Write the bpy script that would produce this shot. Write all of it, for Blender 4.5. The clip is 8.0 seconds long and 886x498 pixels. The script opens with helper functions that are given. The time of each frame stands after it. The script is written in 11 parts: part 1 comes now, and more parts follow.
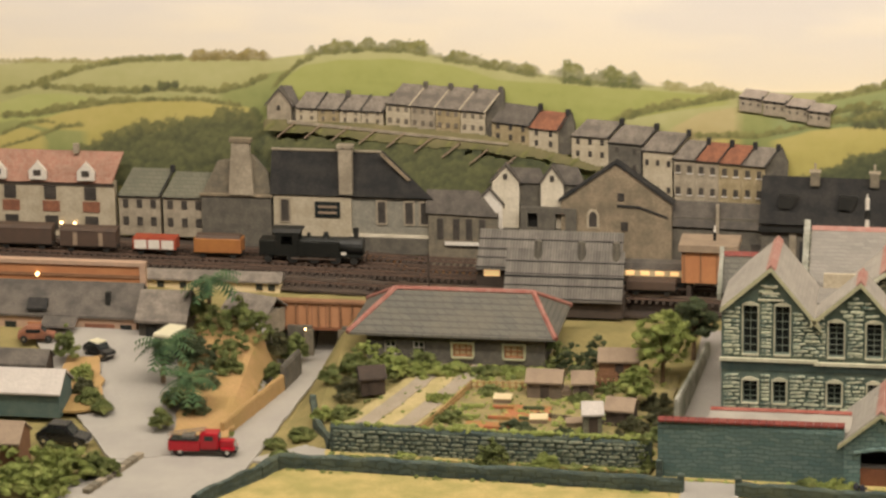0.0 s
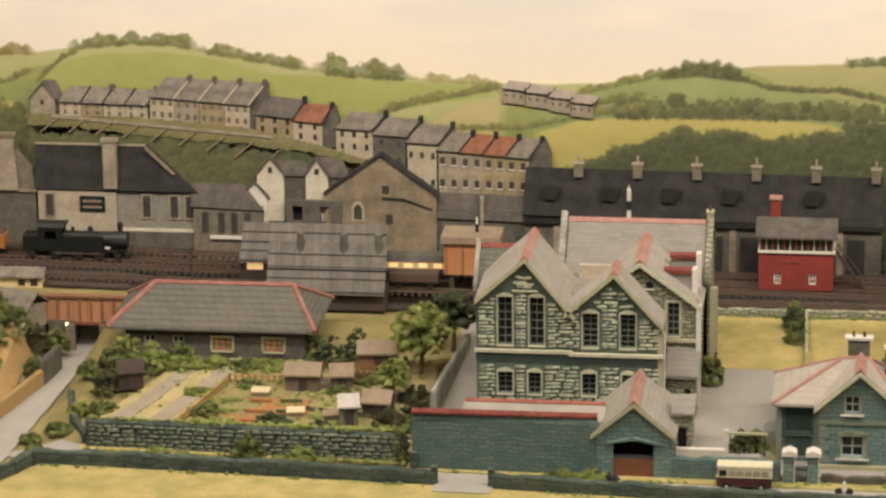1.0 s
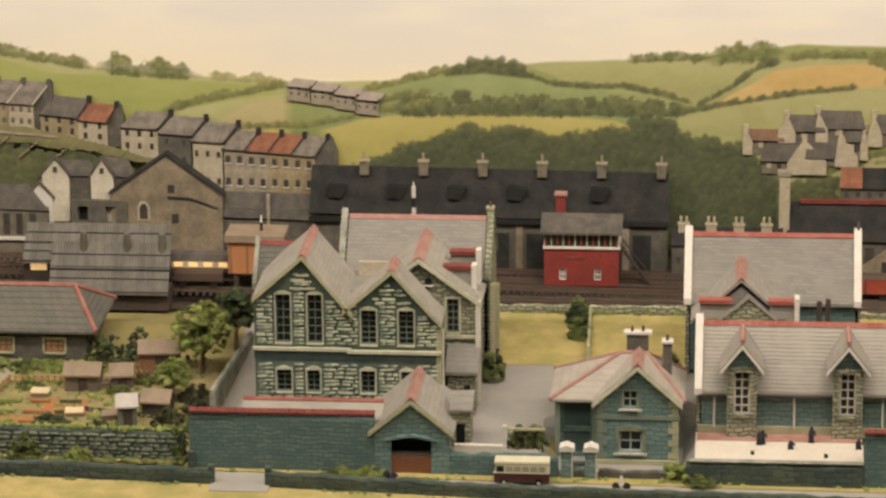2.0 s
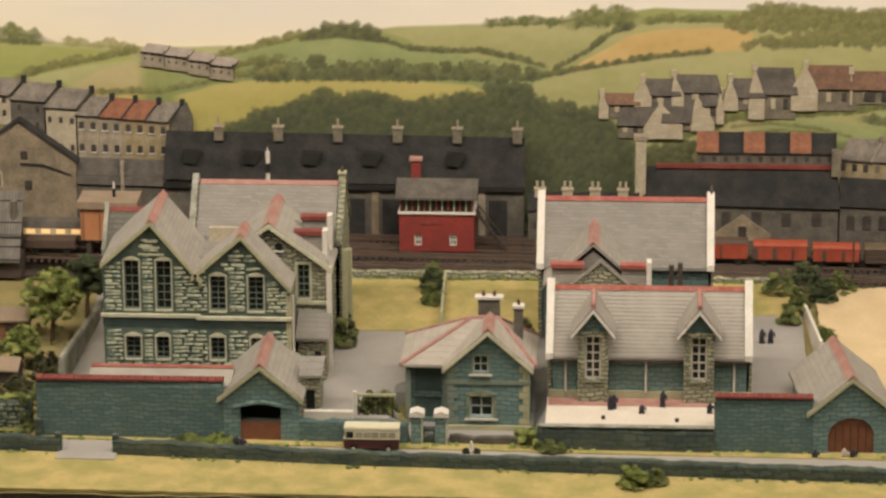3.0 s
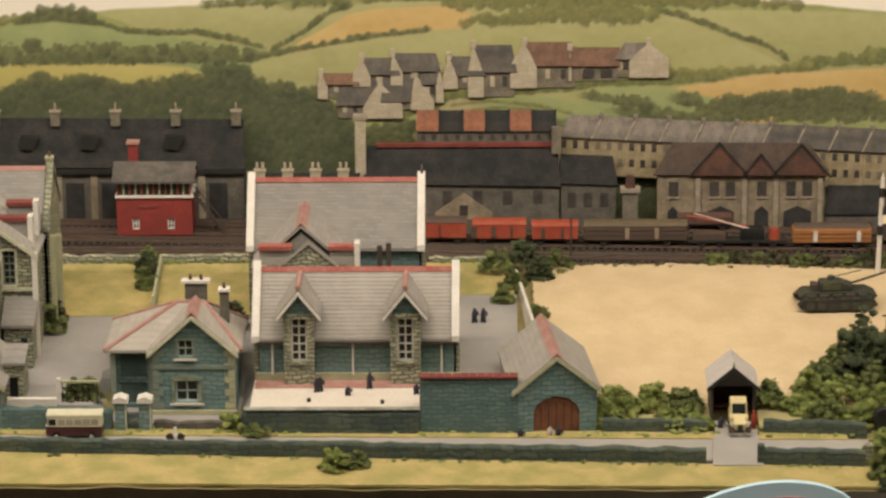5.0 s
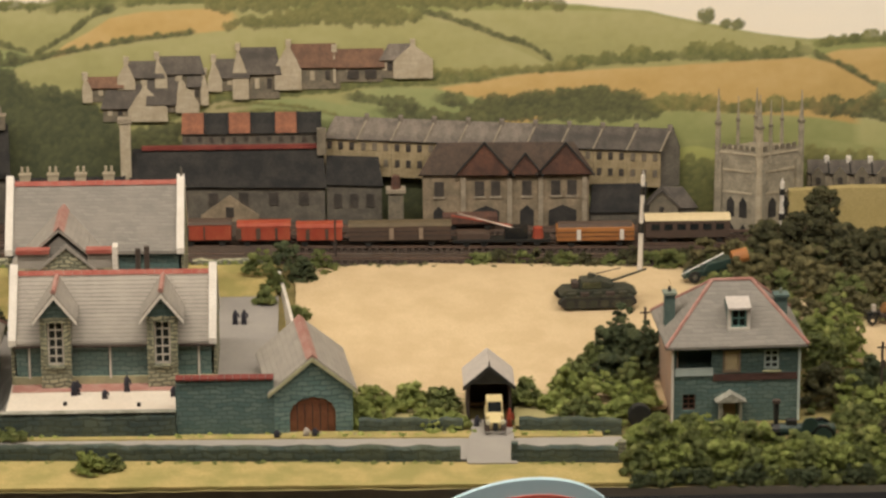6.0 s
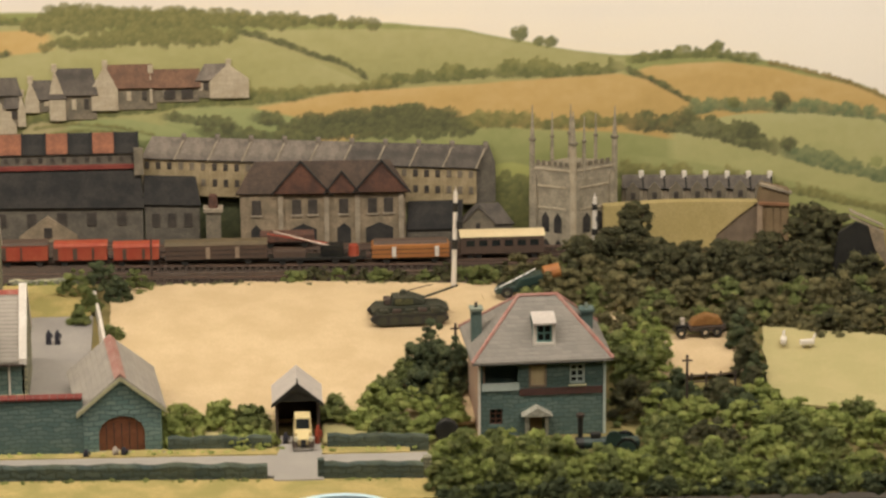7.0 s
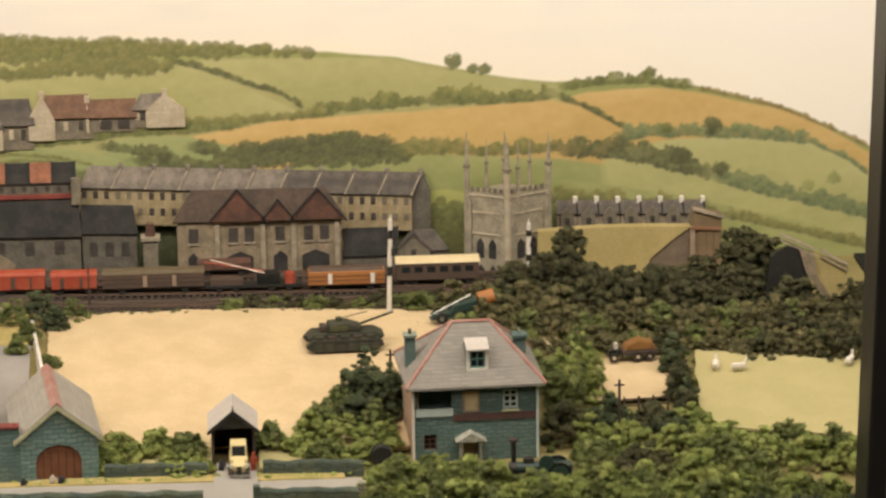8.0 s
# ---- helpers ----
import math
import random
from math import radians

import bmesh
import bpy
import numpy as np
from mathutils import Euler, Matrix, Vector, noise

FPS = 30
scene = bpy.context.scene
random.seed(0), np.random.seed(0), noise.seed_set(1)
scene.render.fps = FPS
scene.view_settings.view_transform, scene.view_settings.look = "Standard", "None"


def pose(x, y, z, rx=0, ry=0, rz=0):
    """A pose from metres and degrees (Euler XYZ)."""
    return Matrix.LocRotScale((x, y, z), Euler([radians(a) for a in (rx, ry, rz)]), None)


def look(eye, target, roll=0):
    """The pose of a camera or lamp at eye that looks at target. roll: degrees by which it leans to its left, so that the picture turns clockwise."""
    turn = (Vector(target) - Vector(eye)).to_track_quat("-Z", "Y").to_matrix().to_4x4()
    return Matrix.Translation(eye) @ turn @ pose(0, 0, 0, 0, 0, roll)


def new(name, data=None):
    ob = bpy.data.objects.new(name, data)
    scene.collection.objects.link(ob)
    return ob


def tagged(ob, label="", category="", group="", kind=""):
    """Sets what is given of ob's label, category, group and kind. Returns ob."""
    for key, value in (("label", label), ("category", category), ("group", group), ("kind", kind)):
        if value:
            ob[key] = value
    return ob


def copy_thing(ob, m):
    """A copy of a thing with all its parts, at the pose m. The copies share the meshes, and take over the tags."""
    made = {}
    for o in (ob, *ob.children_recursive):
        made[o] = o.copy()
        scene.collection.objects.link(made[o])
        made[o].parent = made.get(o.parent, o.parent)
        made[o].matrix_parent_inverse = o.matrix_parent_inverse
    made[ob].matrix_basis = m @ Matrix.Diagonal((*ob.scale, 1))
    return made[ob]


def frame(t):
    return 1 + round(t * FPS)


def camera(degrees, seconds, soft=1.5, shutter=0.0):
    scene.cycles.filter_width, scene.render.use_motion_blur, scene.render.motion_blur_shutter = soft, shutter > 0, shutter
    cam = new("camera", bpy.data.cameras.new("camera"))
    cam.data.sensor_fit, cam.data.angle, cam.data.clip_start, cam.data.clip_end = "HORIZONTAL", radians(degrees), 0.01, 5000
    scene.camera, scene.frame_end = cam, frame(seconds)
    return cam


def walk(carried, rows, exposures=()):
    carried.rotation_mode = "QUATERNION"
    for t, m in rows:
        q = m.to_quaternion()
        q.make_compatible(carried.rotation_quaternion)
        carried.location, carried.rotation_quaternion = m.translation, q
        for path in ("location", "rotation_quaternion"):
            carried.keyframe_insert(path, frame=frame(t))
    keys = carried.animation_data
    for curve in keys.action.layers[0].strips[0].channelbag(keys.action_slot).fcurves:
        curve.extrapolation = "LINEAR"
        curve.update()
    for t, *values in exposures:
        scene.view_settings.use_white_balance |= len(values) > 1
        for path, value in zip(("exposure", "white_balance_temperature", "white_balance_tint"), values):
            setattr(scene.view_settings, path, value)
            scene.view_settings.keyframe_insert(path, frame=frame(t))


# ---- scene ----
# A model railway layout in 1:150 scale, filmed from a few steps away with a long lens.
cam = camera(13.75, 8.0, soft=2.6)
PATH = [
    (0.0, (-0.10494, -2.77053, 0.96341), (-0.55045, -0.12604, 0.15829), -0.926),
    (0.5, (-0.06487, -2.76312, 0.95765), (-0.44535, -0.10845, 0.15269), -0.722),
    (1.0, (-0.03058, -2.75763, 0.95865), (-0.36313, -0.09786, 0.14930), -0.615),
    (1.5, (0.00126, -2.75122, 0.95653), (-0.27796, -0.08494, 0.14845), -0.526),
    (2.0, (0.03394, -2.74394, 0.94988), (-0.19358, -0.07243, 0.14287), -0.457),
    (2.2, (0.04515, -2.74026, 0.94799), (-0.16386, -0.06857, 0.13657), -0.422),
    (3.3, (0.08554, -2.72453, 0.93636), (-0.05549, -0.05360, 0.10795), -0.305),
    (3.5, (0.09576, -2.72502, 0.93580), (-0.03828, -0.05336, 0.10859), -0.423),
    (4.0, (0.12426, -2.72042, 0.93365), (0.03763, -0.04612, 0.10868), -0.389),
    (4.2, (0.13608, -2.71814, 0.93334), (0.06822, -0.04478, 0.10356), -0.508),
    (5.3, (0.20925, -2.70220, 0.93697), (0.19200, -0.03340, 0.09009), -0.325),
    (5.5, (0.22238, -2.70347, 0.93479), (0.23524, -0.03496, 0.08691), -0.255),
    (6.0, (0.26162, -2.71150, 0.93554), (0.33217, -0.04224, 0.09291), -0.369),
    (6.5, (0.30375, -2.72710, 0.94452), (0.42353, -0.05804, 0.10681), -0.423),
    (7.0, (0.32925, -2.73589, 0.94473), (0.47897, -0.06684, 0.11182), -0.456),
    (7.5, (0.35511, -2.74790, 0.94709), (0.54694, -0.07977, 0.11985), -0.588),
    (8.0, (0.34492, -2.75937, 0.95758), (0.52920, -0.08813, 0.13872), -0.683),
]
EXPOSURES = [(0.0, 0.60), (1.5, 0.50), (2.0, 0.42), (3.5, 0.36), (5.5, 0.34), (7.0, 0.46), (8.0, 0.62)]
walk(cam, [(t, look(eye, target, roll)) for t, eye, target, roll in PATH], EXPOSURES)

# ---- world and light: a closed exhibition room with ceiling panels ----
K = 0.5  # the numbers below are layout units of half a metre
world = bpy.data.worlds.new("room_air")
scene.world = world
world.use_nodes = True
world.node_tree.nodes["Background"].inputs[0].default_value = (1.0, 0.86, 0.68, 1)
world.node_tree.nodes["Background"].inputs[1].default_value = 0.05


def panel_light(name, loc, target, sx, sy, watts, colour):
    data = bpy.data.lights.new(name, "AREA")
    data.shape, data.size, data.size_y, data.energy, data.color = "RECTANGLE", sx, sy, watts, colour
    ob = new(name, data)
    ob.matrix_world = look(loc, target)
    return ob


WARM = (1.0, 0.90, 0.775)
panel_light("layout_strip_light", (0.02, -0.30, 0.86), (0.02, 0.22, 0.06), 3.2, 0.10, 17.0, WARM)
panel_light("room_ceiling_light", (0.3, -1.7, 2.0), (0.3, -0.4, 0.0), 4.4, 0.8, 26.0, WARM)

# ---- materials ----
MATS = {}


def material(name, build, rough=0.85, metal=0.0):
    m = bpy.data.materials.new(name)
    m.use_nodes = True
    nt = m.node_tree
    bsdf = nt.nodes["Principled BSDF"]
    bsdf.inputs["Roughness"].default_value = rough
    bsdf.inputs["Metallic"].default_value = metal
    build(nt, bsdf)
    MATS[name] = m
    return m


def node(nt, kind, **inputs):
    n = nt.nodes.new(kind)
    for k, v in inputs.items():
        n.inputs[k.replace("_", " ")].default_value = v
    return n


def rgba(c):
    return (c[0], c[1], c[2], 1.0)


def mixed(nt, fac, a, b, blend="MIX"):
    n = nt.nodes.new("ShaderNodeMix")
    n.data_type, n.blend_type = "RGBA", blend
    for sock, val in ((n.inputs[0], fac), (n.inputs[6], a), (n.inputs[7], b)):
        if isinstance(val, bpy.types.NodeSocket):
            nt.links.new(val, sock)
        else:
            sock.default_value = rgba(val) if isinstance(val, tuple) else val
    return n.outputs[2]


def ramp(nt, fac, lo, hi):
    n = nt.nodes.new("ShaderNodeMapRange")
    n.inputs[1].default_value, n.inputs[2].default_value = lo, hi
    nt.links.new(fac, n.inputs[0])
    return n.outputs[0]


def coords(nt):
    return nt.nodes.new("ShaderNodeTexCoord").outputs["Object"]


def noise_of(nt, vec, scale, detail=4.0, rough=0.6):
    n = node(nt, "ShaderNodeTexNoise", Scale=scale, Detail=detail, Roughness=rough)
    nt.links.new(vec, n.inputs["Vector"])
    return n.outputs["Fac"]


def bump(nt, bsdf, height, strength, distance):
    b = node(nt, "ShaderNodeBump", Strength=strength, Distance=distance)
    nt.links.new(height, b.inputs["Height"])
    nt.links.new(b.outputs["Normal"], bsdf.inputs["Normal"])


def rough_mat(name, a, b, c=None, scale=60.0, fine=600.0, rough=0.9, depth=0.0006, metal=0.0):
    """Two tones in patches, fine grain, small relief."""
    def build(nt, bsdf):
        vec = coords(nt)
        big = ramp(nt, noise_of(nt, vec, scale), 0.38, 0.62)
        small = ramp(nt, noise_of(nt, vec, fine, 3.0, 0.7), 0.3, 0.7)
        col = mixed(nt, big, a, b)
        col = mixed(nt, small, col, c or tuple(x * 0.72 for x in a))
        half = nt.nodes[-1]
        half.inputs[0].default_value = 0.5
        mul = nt.nodes.new("ShaderNodeMath")
        mul.operation = "MULTIPLY"
        nt.links.new(small, mul.inputs[0])
        mul.inputs[1].default_value = 0.55
        nt.links.new(mul.outputs[0], half.inputs[0])
        nt.links.new(col, bsdf.inputs["Base Color"])
        bump(nt, bsdf, small, 0.5, depth)
    return material(name, build, rough, metal)


def course_mat(name, a, b, mortar, width, height, rough=0.9, gap=0.0006, warp=0.0012, depth=0.0006, offset=0.5, stain=None):
    """Courses of stone, brick or slate laid along the walls and up the height."""
    def build(nt, bsdf):
        vec = coords(nt)
        sep = nt.nodes.new("ShaderNodeSeparateXYZ")
        nt.links.new(vec, sep.inputs[0])
        add = nt.nodes.new("ShaderNodeMath")
        nt.links.new(sep.outputs[0], add.inputs[0])
        nt.links.new(sep.outputs[1], add.inputs[1])
        com = nt.nodes.new("ShaderNodeCombineXYZ")
        nt.links.new(add.outputs[0], com.inputs[0])
        nt.links.new(sep.outputs[2], com.inputs[1])
        wob = node(nt, "ShaderNodeTexNoise", Scale=90.0, Detail=2.0)
        nt.links.new(vec, wob.inputs["Vector"])
        sca = nt.nodes.new("ShaderNodeVectorMath")
        sca.operation = "SCALE"
        sca.inputs["Scale"].default_value = warp * 2
        nt.links.new(wob.outputs["Color"], sca.inputs[0])
        summ = nt.nodes.new("ShaderNodeVectorMath")
        nt.links.new(com.outputs[0], summ.inputs[0])
        nt.links.new(sca.outputs[0], summ.inputs[1])
        br = node(nt, "ShaderNodeTexBrick", Scale=1.0, Mortar_Size=gap, Brick_Width=width, Row_Height=height, Mortar_Smooth=0.3)
        br.offset = offset
        br.inputs["Color1"].default_value, br.inputs["Color2"].default_value = rgba(a), rgba(b)
        br.inputs["Mortar"].default_value = rgba(mortar)
        nt.links.new(summ.outputs[0], br.inputs["Vector"])
        patch = ramp(nt, noise_of(nt, vec, 45.0), 0.4, 0.65)
        col = mixed(nt, patch, br.outputs["Color"], stain or tuple(x * 0.7 for x in a))
        nt.nodes[-1].inputs[0].default_value = 0.35
        k = nt.nodes.new("ShaderNodeMath")
        k.operation, k.inputs[1].default_value = "MULTIPLY", 0.45
        nt.links.new(patch, k.inputs[0])
        last = col.node
        nt.links.new(k.outputs[0], last.inputs[0])
        grain = noise_of(nt, vec, 900.0, 2.0)
        col = mixed(nt, grain, col, tuple(min(1, x * 1.5) for x in b), "MIX")
        kk = nt.nodes.new("ShaderNodeMath")
        kk.operation, kk.inputs[1].default_value = "MULTIPLY", 0.3
        nt.links.new(grain, kk.inputs[0])
        nt.links.new(kk.outputs[0], col.node.inputs[0])
        nt.links.new(col, bsdf.inputs["Base Color"])
        inv = nt.nodes.new("ShaderNodeMath")
        inv.operation, inv.inputs[0].default_value = "SUBTRACT", 1.0
        nt.links.new(br.outputs["Fac"], inv.inputs[1])
        bump(nt, bsdf, inv.outputs[0], 0.8, depth)
    return material(name, build, rough)


def leaf_mat(name, dark, light, warm, relief=0.0010, shade=0.32):
    """Foam foliage: every clump has its own tone."""
    def build(nt, bsdf):
        vec = coords(nt)
        geo = nt.nodes.new("ShaderNodeNewGeometry")
        isl = geo.outputs["Random Per Island"]
        broad = ramp(nt, noise_of(nt, vec, 34.0, 2.0, 0.5), 0.32, 0.68)
        own = nt.nodes.new("ShaderNodeMath")
        own.operation, own.inputs[1].default_value, own.inputs[2].default_value = "MULTIPLY_ADD", 0.55, 0.0
        nt.links.new(isl, own.inputs[0])
        tone = nt.nodes.new("ShaderNodeMath")
        tone.operation, tone.inputs[1].default_value = "MULTIPLY_ADD", 0.50
        nt.links.new(broad, tone.inputs[0])
        nt.links.new(own.outputs[0], tone.inputs[2])
        col = mixed(nt, tone.outputs[0], dark, light)
        n1 = ramp(nt, noise_of(nt, vec, 90.0), 0.48, 0.72)
        col = mixed(nt, n1, col, warm)
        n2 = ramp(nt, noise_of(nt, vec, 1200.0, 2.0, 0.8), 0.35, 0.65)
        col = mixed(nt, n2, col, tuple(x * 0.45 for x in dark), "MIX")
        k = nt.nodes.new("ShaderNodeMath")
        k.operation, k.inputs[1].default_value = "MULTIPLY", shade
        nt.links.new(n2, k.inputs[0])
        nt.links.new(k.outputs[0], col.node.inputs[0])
        nt.links.new(col, bsdf.inputs["Base Color"])
        if relief:
            bump(nt, bsdf, n2, 1.0, relief)
    return material(name, build, 0.95)


def paint_mat(name, a, b, c, scale=(7.0, 7.0, 26.0), fine=90.0):
    """Brushed backdrop paint, in long streaks."""
    def build(nt, bsdf):
        vec = coords(nt)
        mp = nt.nodes.new("ShaderNodeMapping")
        mp.inputs["Scale"].default_value = scale
        nt.links.new(vec, mp.inputs[0])
        s = ramp(nt, noise_of(nt, mp.outputs[0], 1.0, 5.0, 0.65), 0.35, 0.65)
        col = mixed(nt, s, a, b)
        f = ramp(nt, noise_of(nt, vec, fine, 4.0, 0.7), 0.45, 0.75)
        col = mixed(nt, f, col, c)
        nt.links.new(col, bsdf.inputs["Base Color"])
        k = nt.nodes.new("ShaderNodeMath")
        k.operation, k.inputs[1].default_value = "MULTIPLY", 0.6
        nt.links.new(f, k.inputs[0])
        nt.links.new(k.outputs[0], col.node.inputs[0])
    return material(name, build, 0.8)


def glow_mat(name, colour, strength):
    def build(nt, bsdf):
        bsdf.inputs["Base Color"].default_value = rgba(colour)
        bsdf.inputs["Emission Color"].default_value = rgba(colour)
        bsdf.inputs["Emission Strength"].default_value = strength
    return material(name, build, 0.5)


rough_mat("grass", (0.25, 0.205, 0.075), (0.36, 0.28, 0.11), (0.14, 0.13, 0.045), 35.0, 900.0)
rough_mat("straw_grass", (0.57, 0.425, 0.165), (0.36, 0.31, 0.10), (0.23, 0.21, 0.065), 34.0, 700.0)
rough_mat("tan_field", (0.647, 0.493, 0.292), (0.562, 0.419, 0.239), (0.456, 0.339, 0.185), 30.0, 600.0, depth=0.0003)
rough_mat("pale_meadow", (0.45, 0.39, 0.18), (0.51, 0.43, 0.21), (0.33, 0.30, 0.12), 25.0, 800.0)
rough_mat("olive_bank", (0.42, 0.33, 0.13), (0.50, 0.39, 0.17), (0.22, 0.185, 0.075), 30.0, 500.0)
rough_mat("earth", (0.24, 0.165, 0.09), (0.19, 0.13, 0.07), (0.10, 0.075, 0.04), 45.0, 700.0)
rough_mat("ochre_bank", (0.50, 0.30, 0.13), (0.42, 0.27, 0.10), (0.25, 0.17, 0.07), 40.0, 500.0)
rough_mat("road_grey", (0.36, 0.33, 0.29), (0.42, 0.385, 0.33), (0.26, 0.24, 0.21), 18.0, 900.0, depth=0.0002)
rough_mat("yard_grey", (0.30, 0.275, 0.25), (0.36, 0.33, 0.29), (0.22, 0.20, 0.18), 22.0, 800.0, depth=0.0002)
rough_mat("terrace_slab", (0.74, 0.655, 0.54), (0.66, 0.56, 0.45), (0.50, 0.45, 0.37), 14.0, 500.0, depth=0.0002)
rough_mat("ballast", (0.0697, 0.0492, 0.0369), (0.107, 0.0738, 0.0492), (0.0328, 0.0246, 0.0205), 50.0, 1500.0, depth=0.001)
rough_mat("rail_steel", (0.42, 0.34, 0.28), (0.32, 0.22, 0.16), None, 80.0, 900.0, 0.4, 0.0001, 0.8)
rough_mat("rail_rust", (0.14, 0.085, 0.058), (0.09, 0.06, 0.045), None, 80.0, 900.0, 0.6)
rough_mat("sleeper_brown", (0.062, 0.045, 0.034), (0.09, 0.064, 0.046), (0.04, 0.03, 0.024), 60.0, 900.0)
rough_mat("timber_dark", (0.055, 0.04, 0.03), (0.08, 0.055, 0.04), None, 90.0, 900.0)
rough_mat("timber_brown", (0.24, 0.12, 0.06), (0.30, 0.15, 0.075), None, 90.0, 700.0)
rough_mat("door_brown", (0.22, 0.085, 0.04), (0.17, 0.065, 0.03), None, 90.0, 700.0)
rough_mat("timber_weathered", (0.34, 0.25, 0.17), (0.26, 0.19, 0.13), None, 90.0, 700.0)
rough_mat("timber_grey", (0.20, 0.15, 0.105), (0.14, 0.105, 0.075), None, 90.0, 700.0)
rough_mat("shed_rust", (0.50, 0.22, 0.09), (0.44, 0.18, 0.075), (0.33, 0.15, 0.07), 60.0, 500.0)
rough_mat("cream_paint", (0.72, 0.58, 0.34), (0.66, 0.52, 0.30), (0.5, 0.4, 0.24), 60.0, 500.0, 0.7)
rough_mat("white_paint", (0.78, 0.72, 0.63), (0.70, 0.64, 0.55), (0.52, 0.47, 0.40), 60.0, 600.0, 0.7)
rough_mat("dark_pane", (0.018, 0.022, 0.022), (0.03, 0.034, 0.032), None, 90.0, 500.0, 0.18, 0.0001)
rough_mat("sash_paint", (0.55, 0.62, 0.58), (0.48, 0.56, 0.52), None, 90.0, 500.0, 0.6, 0.0001)
rough_mat("dressed_stone", (0.50, 0.46, 0.27), (0.40, 0.39, 0.24), (0.27, 0.275, 0.18), 70.0, 600.0)
rough_mat("rubble_face", (0.17, 0.20, 0.135), (0.36, 0.36, 0.22), (0.075, 0.10, 0.078), 130.0, 800.0, depth=0.001)
rough_mat("teal_block", (0.085, 0.135, 0.12), (0.125, 0.17, 0.145), (0.05, 0.08, 0.075), 80.0, 700.0, depth=0.0008)
rough_mat("mortar_grey", (0.095, 0.138, 0.114), (0.17, 0.205, 0.155), (0.05, 0.075, 0.062), 90.0, 700.0)
rough_mat("sash_dull", (0.24, 0.275, 0.215), (0.19, 0.225, 0.175), None, 90.0, 500.0, 0.6, 0.0001)
rough_mat("sash_teal", (0.16, 0.30, 0.26), (0.12, 0.24, 0.21), None, 90.0, 500.0, 0.6, 0.0001)
rough_mat("hood_stone", (0.66, 0.62, 0.45), (0.52, 0.50, 0.35), (0.34, 0.34, 0.235), 80.0, 500.0)
rough_mat("peeling_wall", (0.44, 0.42, 0.35), (0.22, 0.215, 0.165), (0.10, 0.105, 0.075), 60.0, 350.0)
rough_mat("plot_green", (0.36, 0.285, 0.115), (0.25, 0.19, 0.095), (0.17, 0.165, 0.055), 75.0, 420.0)
rough_mat("rut_grey", (0.40, 0.335, 0.255), (0.33, 0.275, 0.20), (0.24, 0.20, 0.14), 40.0, 420.0)
rough_mat("rut_tan", (0.52, 0.405, 0.20), (0.40, 0.33, 0.14), (0.28, 0.235, 0.10), 55.0, 420.0)
rough_mat("ridge_red", (0.34, 0.085, 0.06), (0.42, 0.16, 0.12), (0.25, 0.06, 0.04), 90.0, 500.0, 0.8)
rough_mat("ridge_faded", (0.33, 0.115, 0.085), (0.40, 0.20, 0.155), (0.22, 0.085, 0.065), 90.0, 500.0, 0.8)
rough_mat("ridge_pink", (0.38, 0.17, 0.13), (0.45, 0.26, 0.21), (0.28, 0.15, 0.12), 90.0, 500.0, 0.8)
rough_mat("coping_maroon", (0.19, 0.035, 0.025), (0.26, 0.06, 0.04), (0.10, 0.02, 0.02), 90.0, 500.0, 0.7)
rough_mat("band_brown", (0.11, 0.05, 0.038), (0.085, 0.042, 0.034), (0.05, 0.03, 0.026), 90.0, 500.0)
rough_mat("soot_black", (0.018, 0.018, 0.016), (0.03, 0.028, 0.024), None, 90.0, 500.0, 0.5)
rough_mat("fascia_black", (0.004, 0.004, 0.0045), (0.007, 0.0065, 0.0065), None, 20.0, 300.0, 0.8)
rough_mat("post_dark", (0.012, 0.011, 0.010), (0.02, 0.018, 0.016), None, 20.0, 300.0, 0.45)
rough_mat("post_edge", (0.12, 0.11, 0.10), (0.16, 0.145, 0.13), None, 20.0, 300.0, 0.4)
rough_mat("grey_render", (0.30, 0.275, 0.215), (0.235, 0.22, 0.175), (0.14, 0.13, 0.105), 70.0, 380.0)
rough_mat("mill_stone", (0.353, 0.271, 0.176), (0.202, 0.159, 0.103), (0.112, 0.0946, 0.0645), 60.0, 380.0)
rough_mat("cream_wall", (0.533, 0.456, 0.331), (0.43, 0.361, 0.249), (0.258, 0.215, 0.15), 70.0, 380.0)
rough_mat("pale_render", (0.43, 0.361, 0.262), (0.284, 0.237, 0.168), (0.172, 0.142, 0.103), 80.0, 380.0)
rough_mat("whitewash", (0.74, 0.66, 0.52), (0.60, 0.53, 0.40), (0.40, 0.345, 0.26), 60.0, 380.0)
rough_mat("tower_stone", (0.42, 0.36, 0.26), (0.27, 0.235, 0.17), (0.15, 0.135, 0.10), 100.0, 420.0)
rough_mat("far_tile_dull", (0.108, 0.072, 0.0504), (0.0684, 0.049, 0.036), (0.0396, 0.0302, 0.0245), 90.0, 420.0)
rough_mat("soft_window", (0.20, 0.165, 0.12), (0.13, 0.108, 0.08), None, 90.0, 500.0, 0.6)
rough_mat("far_tile_pink", (0.40, 0.19, 0.13), (0.27, 0.125, 0.085), (0.46, 0.33, 0.24), 60.0, 300.0)
rough_mat("far_roof_pink", (0.40, 0.33, 0.27), (0.30, 0.25, 0.20), (0.22, 0.18, 0.15), 90.0, 420.0)
rough_mat("pink_render", (0.52, 0.33, 0.22), (0.44, 0.30, 0.21), (0.36, 0.25, 0.17), 50.0, 400.0)
rough_mat("buff_render", (0.421, 0.331, 0.194), (0.284, 0.219, 0.116), (0.172, 0.138, 0.0774), 80.0, 380.0)
